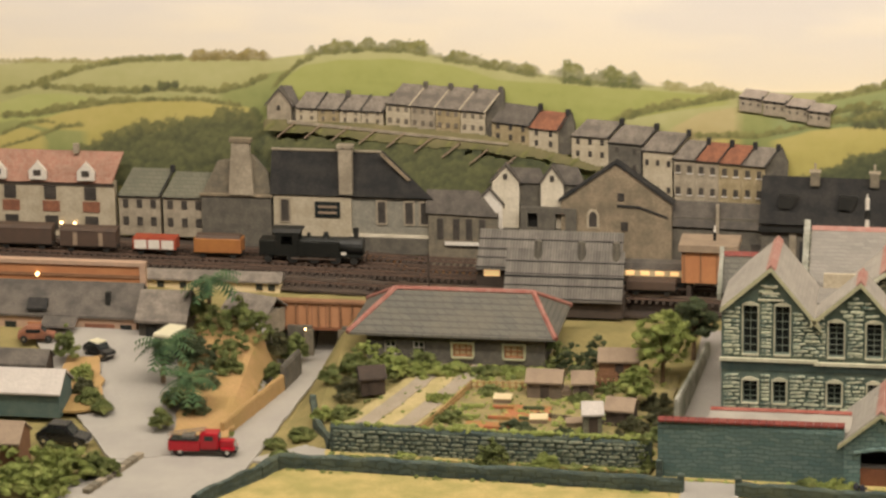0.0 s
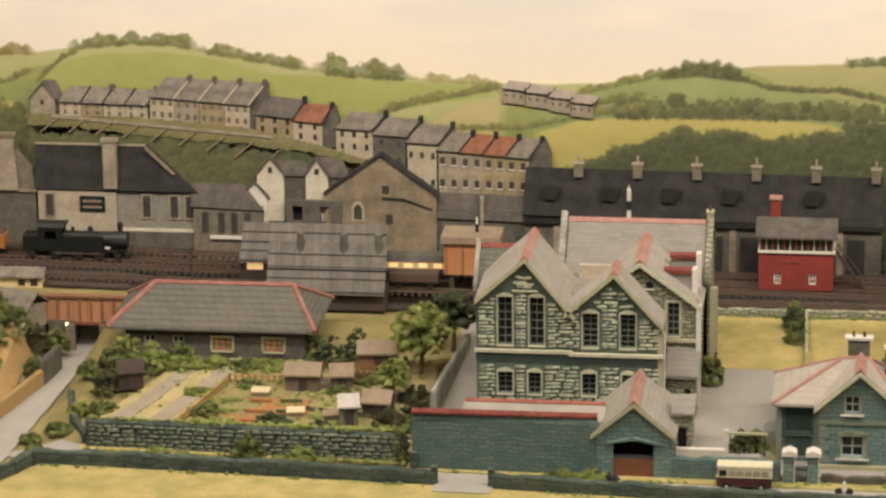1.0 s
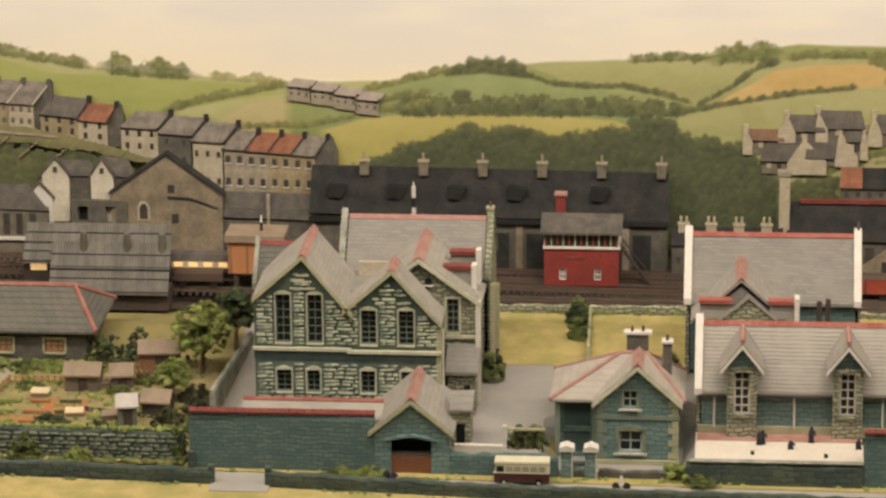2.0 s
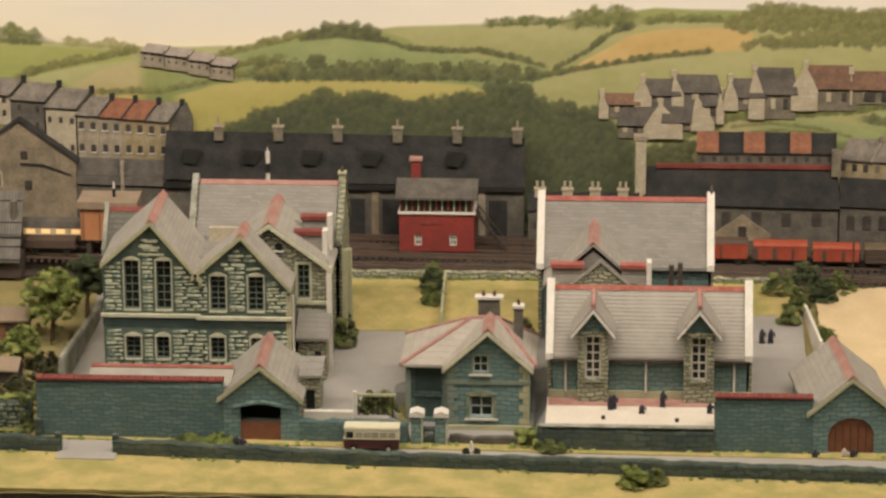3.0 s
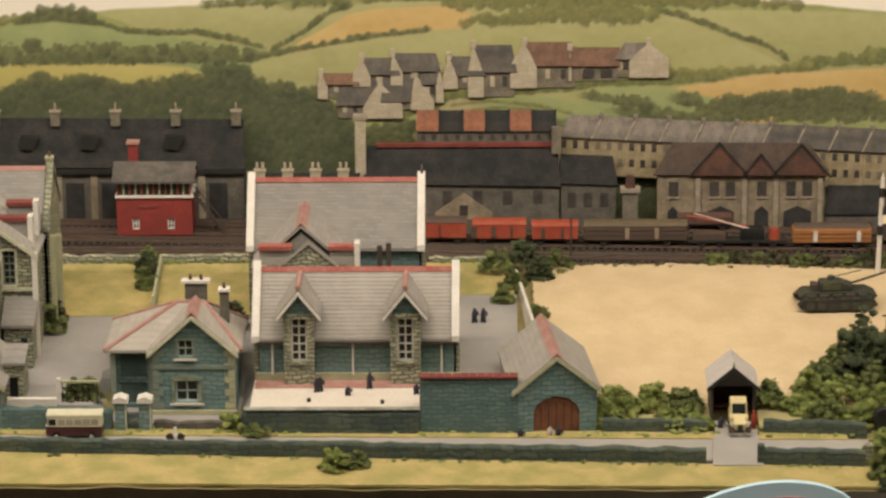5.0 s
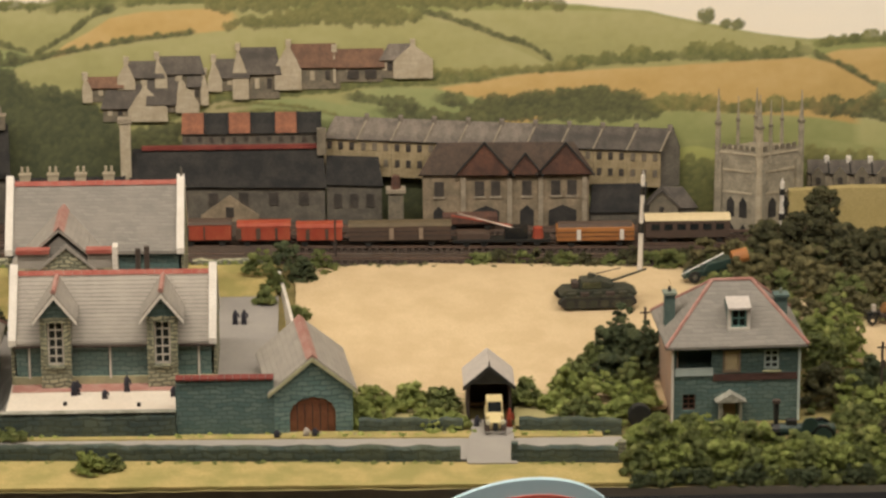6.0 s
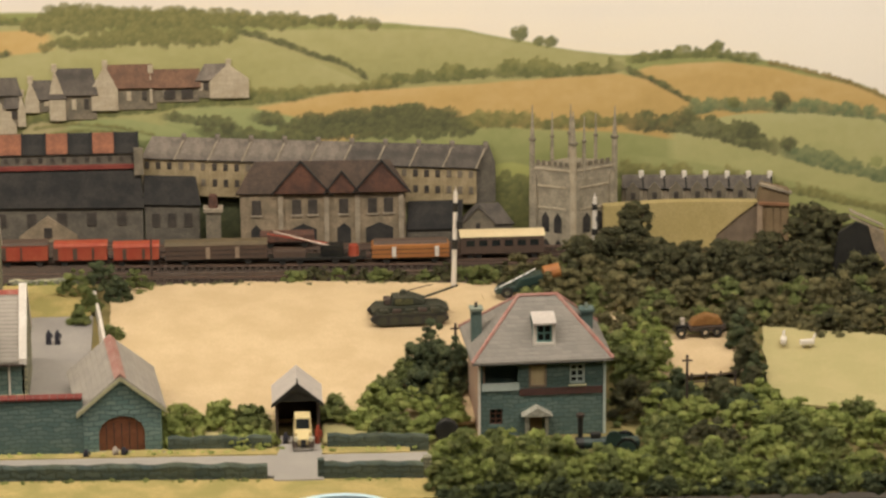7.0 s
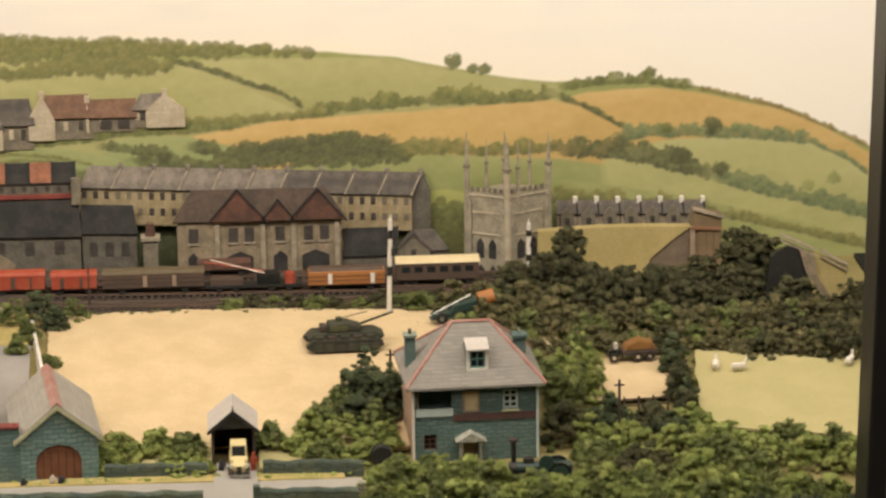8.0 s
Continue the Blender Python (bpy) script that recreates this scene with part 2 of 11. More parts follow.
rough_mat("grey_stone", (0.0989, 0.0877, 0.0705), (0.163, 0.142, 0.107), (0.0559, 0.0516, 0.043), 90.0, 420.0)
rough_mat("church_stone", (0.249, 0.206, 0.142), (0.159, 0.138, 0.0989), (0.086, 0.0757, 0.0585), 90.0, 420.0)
rough_mat("far_slate", (0.158, 0.133, 0.107), (0.0813, 0.0712, 0.0604), (0.0658, 0.0581, 0.0503), 70.0, 500.0)
rough_mat("far_slate_pale", (0.284, 0.237, 0.189), (0.163, 0.138, 0.112), (0.0946, 0.0826, 0.0688), 90.0, 420.0)
rough_mat("far_slate_dark", (0.0196, 0.019, 0.0179), (0.045, 0.0404, 0.0346), (0.0127, 0.0121, 0.0115), 70.0, 350.0)
rough_mat("far_tile_red", (0.34, 0.135, 0.07), (0.21, 0.085, 0.048), (0.13, 0.062, 0.04), 90.0, 420.0)
rough_mat("far_tile_brown", (0.155, 0.068, 0.042), (0.085, 0.043, 0.03), (0.05, 0.03, 0.024), 90.0, 420.0)
rough_mat("barn_tile", (0.25, 0.135, 0.08), (0.16, 0.09, 0.058), (0.09, 0.058, 0.042), 90.0, 420.0)
rough_mat("far_window", (0.04, 0.034, 0.028), (0.075, 0.062, 0.05), None, 90.0, 500.0, 0.6)
rough_mat("loco_black", (0.0096, 0.0108, 0.009), (0.018, 0.018, 0.015), None, 90.0, 500.0, 0.4)
rough_mat("wagon_orange", (0.42, 0.17, 0.045), (0.34, 0.13, 0.04), None, 90.0, 500.0, 0.6)
rough_mat("wagon_red", (0.328, 0.0492, 0.023), (0.394, 0.0902, 0.041), None, 90.0, 500.0, 0.6)
rough_mat("wagon_brown", (0.10, 0.062, 0.042), (0.075, 0.05, 0.036), None, 90.0, 500.0, 0.7)
rough_mat("wagon_olive", (0.135, 0.098, 0.052), (0.10, 0.075, 0.042), None, 90.0, 500.0, 0.7)
rough_mat("gloss_red", (0.42, 0.012, 0.022), (0.36, 0.01, 0.02), None, 50.0, 300.0, 0.25, 0.0001)
rough_mat("signalbox_red", (0.30, 0.036, 0.024), (0.22, 0.03, 0.022), (0.12, 0.028, 0.022), 50.0, 300.0, 0.7, 0.0001)
rough_mat("gloss_black", (0.014, 0.015, 0.016), (0.02, 0.02, 0.02), None, 50.0, 300.0, 0.2, 0.0001)
rough_mat("bus_cream", (0.72, 0.66, 0.46), (0.66, 0.60, 0.42), None, 50.0, 300.0, 0.35, 0.0001)
# pale pane colour has the light on the bus windows painted in
rough_mat("bus_glass_lit", (0.42, 0.38, 0.27), (0.34, 0.31, 0.23), None, 50.0, 300.0, 0.2, 0.0001)
rough_mat("bus_maroon", (0.075, 0.02, 0.018), (0.06, 0.016, 0.016), None, 50.0, 300.0, 0.35, 0.0001)
rough_mat("car_yellow", (0.78, 0.64, 0.33), (0.72, 0.58, 0.29), None, 50.0, 300.0, 0.3, 0.0001)
rough_mat("olive_drab", (0.032, 0.036, 0.021), (0.062, 0.056, 0.032), None, 90.0, 500.0, 0.8)
rough_mat("engine_green", (0.025, 0.05, 0.04), (0.035, 0.06, 0.05), None, 90.0, 500.0, 0.4)
rough_mat("figure_dark", (0.03, 0.03, 0.045), (0.05, 0.045, 0.05), None, 90.0, 500.0, 0.8)
rough_mat("figure_pale", (0.55, 0.48, 0.40), (0.5, 0.44, 0.36), None, 90.0, 500.0, 0.8)
rough_mat("chrome", (0.7, 0.68, 0.64), (0.6, 0.58, 0.55), None, 90.0, 500.0, 0.25, 0.0001, 0.9)
rough_mat("sign_blue", (0.62, 0.82, 0.90), (0.58, 0.79, 0.88), (0.55, 0.77, 0.86), 20.0, 200.0, 0.4, 0.0001)
rough_mat("sign_red", (0.72, 0.16, 0.12), (0.70, 0.15, 0.11), (0.68, 0.15, 0.11), 20.0, 200.0, 0.4, 0.0001)
rough_mat("palm_trunk", (0.17, 0.11, 0.06), (0.12, 0.08, 0.045), None, 90.0, 500.0)
rough_mat("iron_roof", (0.58, 0.52, 0.46), (0.50, 0.45, 0.40), (0.38, 0.34, 0.30), 60.0, 400.0, 0.7)
rough_mat("plot_red", (0.50, 0.13, 0.07), (0.40, 0.20, 0.06), (0.16, 0.16, 0.05), 160.0, 900.0)
rough_mat("room_wall", (0.62, 0.57, 0.49), (0.58, 0.53, 0.46), None, 3.0, 60.0)
rough_mat("room_floor", (0.16, 0.13, 0.10), (0.13, 0.11, 0.09), None, 3.0, 60.0, 0.5)


def stone_build(nt, bsdf):
    vec = coords(nt)
    rnd = nt.nodes.new("ShaderNodeObjectInfo").outputs["Random"]
    col = mixed(nt, ramp(nt, rnd, 0.15, 1.0), (0.085, 0.140, 0.115), (0.46, 0.49, 0.34))
    # cream noise patches put highlights into the stones' colour
    n = ramp(nt, noise_of(nt, vec, 2.6, 4.0, 0.75), 0.47, 0.62)
    col = mixed(nt, n, col, (0.66, 0.66, 0.48))
    nt.links.new(col, bsdf.inputs["Base Color"])
    bump(nt, bsdf, n, 0.5, 0.0006)


material("stone_piece", stone_build, 0.9)


def moss_build(nt, bsdf):
    vec = coords(nt)
    rnd = nt.nodes.new("ShaderNodeObjectInfo").outputs["Random"]
    col = mixed(nt, rnd, (0.080, 0.108, 0.082), (0.24, 0.265, 0.185))
    n = ramp(nt, noise_of(nt, vec, 2.6, 4.0, 0.75), 0.52, 0.68)
    col = mixed(nt, n, col, (0.47, 0.45, 0.31))
    nt.links.new(col, bsdf.inputs["Base Color"])
    bump(nt, bsdf, n, 0.5, 0.0006)


material("stone_moss", moss_build, 0.95)
course_mat("slate_roof", (0.258, 0.232, 0.198), (0.312, 0.282, 0.238), (0.239, 0.216, 0.184), 0.016, 0.0030, gap=0.0003, warp=0.0008, depth=0.0004, stain=(0.398, 0.355, 0.295))
course_mat("slate_lined", (0.275, 0.247, 0.212), (0.345, 0.31, 0.262), (0.165, 0.148, 0.127), 0.5, 0.0025, gap=0.0004, warp=0.0005, depth=0.0006, stain=(0.43, 0.385, 0.32))
course_mat("slate_pale", (0.316, 0.278, 0.232), (0.372, 0.329, 0.274), (0.294, 0.259, 0.216), 0.016, 0.0034, gap=0.0003, warp=0.0008, depth=0.0004, stain=(0.464, 0.401, 0.329))
course_mat("slate_mid", (0.184, 0.168, 0.146), (0.244, 0.223, 0.192), (0.17, 0.156, 0.136), 0.0085, 0.0024, gap=0.0003, warp=0.0011, depth=0.0004, stain=(0.288, 0.256, 0.217))
course_mat("slate_dark", (0.101, 0.0968, 0.0819), (0.132, 0.123, 0.101), (0.0528, 0.051, 0.0437), 0.008, 0.0034, gap=0.0004, warp=0.0004, depth=0.0004, stain=(0.15, 0.128, 0.0936))
course_mat("slate_green", (0.15, 0.15, 0.105), (0.19, 0.18, 0.13), (0.10, 0.10, 0.07), 0.008, 0.0034, gap=0.0003, warp=0.0004, depth=0.0003)
course_mat("teal_stone", (0.062, 0.118, 0.112), (0.135, 0.185, 0.163), (0.045, 0.08, 0.072), 0.0085, 0.0034, gap=0.0005, warp=0.003, depth=0.0011, stain=(0.06, 0.095, 0.085))
course_mat("hedge_stone", (0.0213, 0.0377, 0.0361), (0.0697, 0.0943, 0.0804), (0.0246, 0.0344, 0.0246), 0.011, 0.0048, gap=0.0009, warp=0.004, depth=0.0012, stain=(0.115, 0.123, 0.0615))
course_mat("buff_rubble", (0.529, 0.483, 0.31), (0.23, 0.224, 0.149), (0.0978, 0.103, 0.0713), 0.0075, 0.0034, gap=0.0008, warp=0.004, depth=0.0012, stain=(0.161, 0.167, 0.115))
course_mat("sea_stone", (0.1, 0.183, 0.171), (0.195, 0.266, 0.236), (0.0649, 0.112, 0.104), 0.009, 0.0038, gap=0.0005, warp=0.003, depth=0.0011, stain=(0.0944, 0.147, 0.132))
course_mat("board_brown", (0.40, 0.19, 0.09), (0.46, 0.23, 0.12), (0.20, 0.09, 0.05), 0.012, 0.2, gap=0.0005, warp=0.0001, offset=0.0)
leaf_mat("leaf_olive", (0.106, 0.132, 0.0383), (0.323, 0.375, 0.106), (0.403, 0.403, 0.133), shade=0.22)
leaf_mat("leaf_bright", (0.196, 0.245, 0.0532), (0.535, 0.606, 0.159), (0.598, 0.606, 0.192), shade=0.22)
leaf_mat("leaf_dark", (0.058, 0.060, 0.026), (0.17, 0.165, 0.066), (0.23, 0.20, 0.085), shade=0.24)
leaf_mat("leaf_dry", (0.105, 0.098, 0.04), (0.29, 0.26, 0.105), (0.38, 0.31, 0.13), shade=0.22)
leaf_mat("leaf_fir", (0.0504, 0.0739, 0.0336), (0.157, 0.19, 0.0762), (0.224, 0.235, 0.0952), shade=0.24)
leaf_mat("leaf_rust", (0.30, 0.12, 0.03), (0.48, 0.25, 0.07), (0.34, 0.22, 0.06))
leaf_mat("leaf_palm", (0.024, 0.0544, 0.0224), (0.068, 0.124, 0.044), (0.104, 0.144, 0.052), 0.0, 0.15)


def sky_build(nt, bsdf):
    vec = coords(nt)
    sep = nt.nodes.new("ShaderNodeSeparateXYZ")
    nt.links.new(vec, sep.inputs[0])
    up = ramp(nt, sep.outputs[2], 0.168, 0.225)
    mp = nt.nodes.new("ShaderNodeMapping")
    mp.inputs["Scale"].default_value = (3.0, 2.0, 14.0)
    nt.links.new(vec, mp.inputs[0])
    cloud = ramp(nt, noise_of(nt, mp.outputs[0], 1.0, 5.0, 0.6), 0.42, 0.66)
    col = mixed(nt, up, (0.90, 0.78, 0.56), (0.82, 0.765, 0.715))
    col = mixed(nt, cloud, col, (0.71, 0.675, 0.675))
    k = nt.nodes.new("ShaderNodeMath")
    k.operation = "MULTIPLY"
    nt.links.new(cloud, k.inputs[0])
    nt.links.new(up, k.inputs[1])
    nt.links.new(k.outputs[0], col.node.inputs[0])
    nt.links.new(col, bsdf.inputs["Base Color"])


material("sky_paint", sky_build, 0.8)
glow_mat("lamp_glow", (1.0, 0.66, 0.30), 5.0)
glow_mat("coach_glow", (1.0, 0.64, 0.28), 0.42)
paint_mat("sooty_iron", (0.181, 0.159, 0.133), (0.116, 0.103, 0.086), (0.0645, 0.0568, 0.0473), (150.0, 10.0, 10.0), 70.0)


# ---- building blocks ----
def box(bm, x0, x1, y0, y1, z0, z1):
    v = [bm.verts.new(p) for p in ((x0, y0, z0), (x1, y0, z0), (x1, y1, z0), (x0, y1, z0), (x0, y0, z1), (x1, y0, z1), (x1, y1, z1), (x0, y1, z1))]
    for f in ((3, 2, 1, 0), (4, 5, 6, 7), (0, 1, 5, 4), (1, 2, 6, 5), (2, 3, 7, 6), (3, 0, 4, 7)):
        bm.faces.new([v[i] for i in f])
    return bm


def bx(*a):
    return box(bmesh.new(), *a)


def prism(bm, pts, a0, a1, axis):
    """A polygon drawn across an axis, swept along it."""
    def at(p, a):
        return {"x": (a, p[0], p[1]), "y": (p[0], a, p[1]), "z": (p[0], p[1], a)}[axis]
    lo = [bm.verts.new(at(p, a0)) for p in pts]
    hi = [bm.verts.new(at(p, a1)) for p in pts]
    n = len(pts)
    made = [bm.faces.new(lo), bm.faces.new(hi[::-1])]
    for i in range(n):
        made.append(bm.faces.new((lo[i], hi[i], hi[(i + 1) % n], lo[(i + 1) % n])))
    bmesh.ops.recalc_face_normals(bm, faces=made)
    return bm


def pr(pts, a0, a1, axis):
    return prism(bmesh.new(), pts, a0, a1, axis)


def rod(bm, p, q, r, n=8, r2=None):
    p, q = Vector(p), Vector(q)
    turn = (q - p).to_track_quat("Z", "Y").to_matrix()
    rings = []
    for c, rr in ((p, r), (q, r if r2 is None else r2)):
        rings.append([bm.verts.new(c + turn @ Vector((rr * math.cos(2 * math.pi * i / n), rr * math.sin(2 * math.pi * i / n), 0))) for i in range(n)])
    bm.faces.new(rings[0][::-1])
    bm.faces.new(rings[1])
    for i in range(n):
        bm.faces.new((rings[0][i], rings[0][(i + 1) % n], rings[1][(i + 1) % n], rings[1][i]))
    return bm


def rd(p, q, r, n=8, r2=None):
    return rod(bmesh.new(), p, q, r, n, r2)


def rounded(bm, width):
    bmesh.ops.bevel(bm, geom=bm.edges[:], offset=width, segments=2, affect="EDGES", profile=0.6)
    return bm


def pierced(x0, x1, z0, z1, y0, y1, holes):
    """A wall with real openings."""
    bm = bmesh.new()
    xs = sorted({x0, x1, *[h[0] for h in holes], *[h[1] for h in holes]})
    zs = sorted({z0, z1, *[h[2] for h in holes], *[h[3] for h in holes]})
    for a, b in zip(xs, xs[1:]):
        for c, d in zip(zs, zs[1:]):
            mx, mz = (a + b) / 2, (c + d) / 2
            if not any(h[0] < mx < h[1] and h[2] < mz < h[3] for h in holes):
                box(bm, a, b, y0, y1, c, d)
    bmesh.ops.remove_doubles(bm, verts=bm.verts[:], dist=1e-6)
    seen = {}
    for f in bm.faces:
        seen.setdefault(tuple(sorted(v.index for v in f.verts)), []).append(f)
    bm.verts.index_update()
    seen = {}
    for f in bm.faces:
        seen.setdefault(tuple(sorted(v.index for v in f.verts)), []).append(f)
    inner = [f for fs in seen.values() if len(fs) > 1 for f in fs]
    bmesh.ops.delete(bm, geom=inner, context="FACES_ONLY")
    return bm


def mesh_of(name, bm, mat):
    me = bpy.data.meshes.new(name)
    bm.to_mesh(me)
    bm.free()
    me.transform(Matrix.Scale(K, 4))
    me.materials.append(MATS[mat])
    return me


def thing(name, x, y, z, rz, label, category, group="", kind=""):
    ob = new(name)
    ob.empty_display_size = 0.01
    ob.matrix_basis = pose(K * x, K * y, K * z, 0, 0, rz)
    return tagged(ob, label, category, group, kind)


def part(name, bm, mat, parent, label=""):
    ob = new(name, mesh_of(name, bm, mat))
    ob.parent = parent
    return tagged(ob, label)


def solo(name, bm, mat, x, y, z, label, category, group="", kind="", rz=0):
    ob = new(name, mesh_of(name, bm, mat))
    ob.matrix_basis = pose(K * x, K * y, K * z, 0, 0, rz)
    return tagged(ob, label, category, group, kind)


def at(x, y, z, rz=0):
    return pose(K * x, K * y, K * z, 0, 0, rz)


def smooth(lo, hi, v):
    s = min(1.0, max(0.0, (v - lo) / (hi - lo)))
    return s * s * (3 - 2 * s)


def along(points, x):
    """Height of a gently curved line through a few points."""
    if x <= points[0][0]:
        return points[0][1]
    for (xa, za), (xb, zb) in zip(points, points[1:]):
        if x <= xb:
            s = (x - xa) / (xb - xa)
            s = s * 0.5 + 0.5 * s * s * (3 - 2 * s)
            return za + (zb - za) * s
    return points[-1][1]


def blobs(count, spread, size, seed, flat=1.0, sub=2, flecks=0):
    """A foam clump: many small ragged lumps. spread(rng) gives a lump's middle and its size factor."""
    rng = random.Random(seed)
    src = bmesh.new()
    bmesh.ops.create_icosphere(src, subdivisions=sub, radius=1.0)
    base = np.array([v.co[:] for v in src.verts])
    tris = np.array([[v.index for v in f.verts] for f in src.faces])
    src.free()
    verts, faces, total = [], [], 0
    nrng = np.random.default_rng(seed)
    for i in range(count):
        (cx, cy, cz), s = spread(rng)
        r = size * s * (rng.uniform(1.0, 1.6) if rng.random() < 0.28 else rng.uniform(0.40, 0.85))
        ph = nrng.uniform(0, 6.28, (4, 3))
        fr = nrng.uniform(2.0, 6.5, (4, 3))
        d = sum(np.sin(base @ (fr[k] * np.array([1, 1, 1]))[:, None] * np.ones(1) + ph[k][0]).ravel() for k in range(4)) * 0.10
        d = d + nrng.uniform(-0.27, 0.27, len(base))
        p = base * (1 + d)[:, None] * r * np.array([rng.uniform(0.85, 1.25), flat * rng.uniform(0.85, 1.2), rng.uniform(0.7, 1.0)])
        faces.append(tris + total)
        verts.append(p * 0.82 + np.array([cx, cy, cz]))
        total += len(base)
        if flecks:
            d = nrng.normal(size=(flecks, 3))
            d /= np.linalg.norm(d, axis=1)[:, None]
            d[:, 2] = np.abs(d[:, 2]) * 0.9 - 0.2
            mid = d * r * nrng.uniform(0.8, 1.22, (flecks, 1)) + np.array([cx, cy, cz])
            u = nrng.normal(size=(flecks, 3))
            u /= np.linalg.norm(u, axis=1)[:, None]
            w = np.cross(u, d + 0.5 * nrng.normal(size=(flecks, 3)))
            w /= np.linalg.norm(w, axis=1)[:, None] + 1e-9
            big = nrng.uniform(0.0014, 0.0036, (flecks, 1)) * min(1.6, max(0.7, size / 0.010))
            quad = np.stack([mid + u * big, mid + w * big * 0.6, mid - u * big, mid - w * big * 0.6], axis=1).reshape(-1, 3)
            q = np.arange(flecks)[:, None] * 4 + total
            faces.append(np.concatenate([q + np.array([0, 1, 2]), q + np.array([0, 2, 3])]))
            verts.append(quad)
            total += 4 * flecks
    me = bpy.data.meshes.new("clump")
    me.from_pydata((np.concatenate(verts) * K).tolist(), [], np.concatenate(faces).tolist())
    return me


def foliage(name, me, mat, parent=None):
    me.materials.append(MATS[mat])
    ob = new(name, me)
    if parent:
        ob.parent = parent
    return ob


def bush(x, y, z, rx, ry, h, mat, seed, label, count=26, size=0.016, group="", category="bush"):
    """A low mound of foam clumps."""
    def spread(rng):
        a, q = rng.uniform(0, 6.283), math.sqrt(rng.random())
        top = h * (1 - 0.75 * q * q)
        zz = top * rng.uniform(0.25, 1.0)
        return (rx * q * math.cos(a), ry * q * math.sin(a), zz), 1.0 - 0.25 * q
    ob = foliage("bush", blobs(count, spread, size, seed, 1.0, 1, 30), mat)
    ob.matrix_basis = at(x, y, z)
    return tagged(ob, label, category, group)


# ---- the lie of the land ----
def road_z(x):
    return -0.065 - 0.006 * x


def rail_z(x):
    return 0.003 - 0.016 * x


def ground_z(x, y):
    r = road_z(x)
    rise = smooth(-0.22, 0.43, y) * 0.75 + 0.25 * smooth(-0.1, 0.3, y)
    z = r + (rail_z(x) - 0.004 - r) * rise
    yard = smooth(-0.80, -0.76, x) * (1 - smooth(0.405, 0.44, x))
    if y > -0.195:
        level = -0.034 + 0.036 * smooth(-0.1, 0.42, y)
        z = z * (1 - yard) + level * yard
    dip = smooth(-0.235, -0.215, x) * (1 - smooth(-0.02, 0.0, x)) * (1 - smooth(-0.06, 0.02, y))
    z = z * (1 - dip) + (r + 0.001) * dip
    plot = smooth(-1.36, -1.30, x) * (1 - smooth(-0.80, -0.76, x))
    if y > -0.13:
        level = -0.034 + 0.03 * smooth(-0.1, 0.42, y)
        z = z * (1 - plot) + level * plot
    lane = (1 - smooth(-1.395, -1.36, x)) * smooth(-1.50, -1.47, x) * (1 - smooth(0.36, 0.42, y))
    z = z * (1 - lane) + r * lane
    return z


def sheet(x0, x1, y0, y1, nx, ny, lift, wave=0.0):
    bm = bmesh.new()
    rows = []
    for j in range(ny + 1):
        y = y0 + (y1 - y0) * j / ny
        rows.append([bm.verts.new((x, y, ground_z(x, y) + lift + wave * noise.noise((x * 14, y * 14, 1.0)))) for x in [x0 + (x1 - x0) * i / nx for i in range(nx + 1)]])
    for a, b in zip(rows, rows[1:]):
        for i in range(nx):
            bm.faces.new((a[i], a[i + 1], b[i + 1], b[i]))
    return bm


def patch(name, front, rear, mat, lift, label, category, nx=40, ny=14, rag=0.004, kind="structure"):
    """A piece of ground between a front line and a rear line of (x, y) points, laid on the land."""
    bm = bmesh.new()

    def on(line, s):
        k = s * (len(line) - 1)
        i = min(int(k), len(line) - 2)
        a, b = Vector(line[i]), Vector(line[i + 1])
        return a.lerp(b, k - i)
    rows = []
    for j in range(ny + 1):
        row = []
        for i in range(nx + 1):
            p = on(front, i / nx).lerp(on(rear, i / nx), j / ny)
            if i in (0, nx) or j in (0, ny):
                p += Vector((noise.noise((p.x * 40, p.y * 40, 3.0)), noise.noise((p.x * 40, p.y * 40, 7.0)))) * rag
            row.append(bm.verts.new((p.x, p.y, ground_z(p.x, p.y) + lift)))
        rows.append(row)
    for a, b in zip(rows, rows[1:]):
        for i in range(nx):
            bm.faces.new((a[i], a[i + 1], b[i + 1], b[i]))
    edge = [v for v in bm.verts if v.is_boundary]
    ring = bmesh.ops.extrude_edge_only(bm, edges=[e for e in bm.edges if e.is_boundary])
    for v in [g for g in ring["geom"] if isinstance(g, bmesh.types.BMVert)]:
        v.co.z -= 0.004
    bmesh.ops.recalc_face_normals(bm, faces=bm.faces[:])
    return solo(name, bm, mat, 0, 0, 0, label, category, kind=kind)


ground = solo("ground", sheet(-2.5, 1.858, -0.43, 0.74, 186, 70, -0.003, 0.004), "grass", 0, 0, 0, "rough olive scatter grass over the layout's baseboard", "ground", kind="structure")
patch("road", [(-1.44, -0.21), (-1.2, -0.215), (-0.73, -0.252), (-0.2, -0.288), (0.4, -0.305), (0.93, -0.325)],
      [(-1.35, -0.135), (-1.2, -0.180), (-0.73, -0.204), (-0.2, -0.216), (0.4, -0.218), (0.93, -0.228)], "road_grey", 0.0012, "pale grey dusty model road past the school wall", "road", 90, 8)
patch("lane", [(-1.70, -0.43), (-1.43, -0.43)], [(-1.475, 0.40), (-1.385, 0.40)], "road_grey", 0.0022, "grey lane running down under the railway bridge", "road", 14, 50, 0.003)
patch("station_approach", [(-1.64, -0.24), (-1.535, -0.20)], [(-1.90, 0.22), (-1.64, 0.22)], "road_grey", 0.0032, "pale concrete station approach road", "road", 20, 30, 0.006)
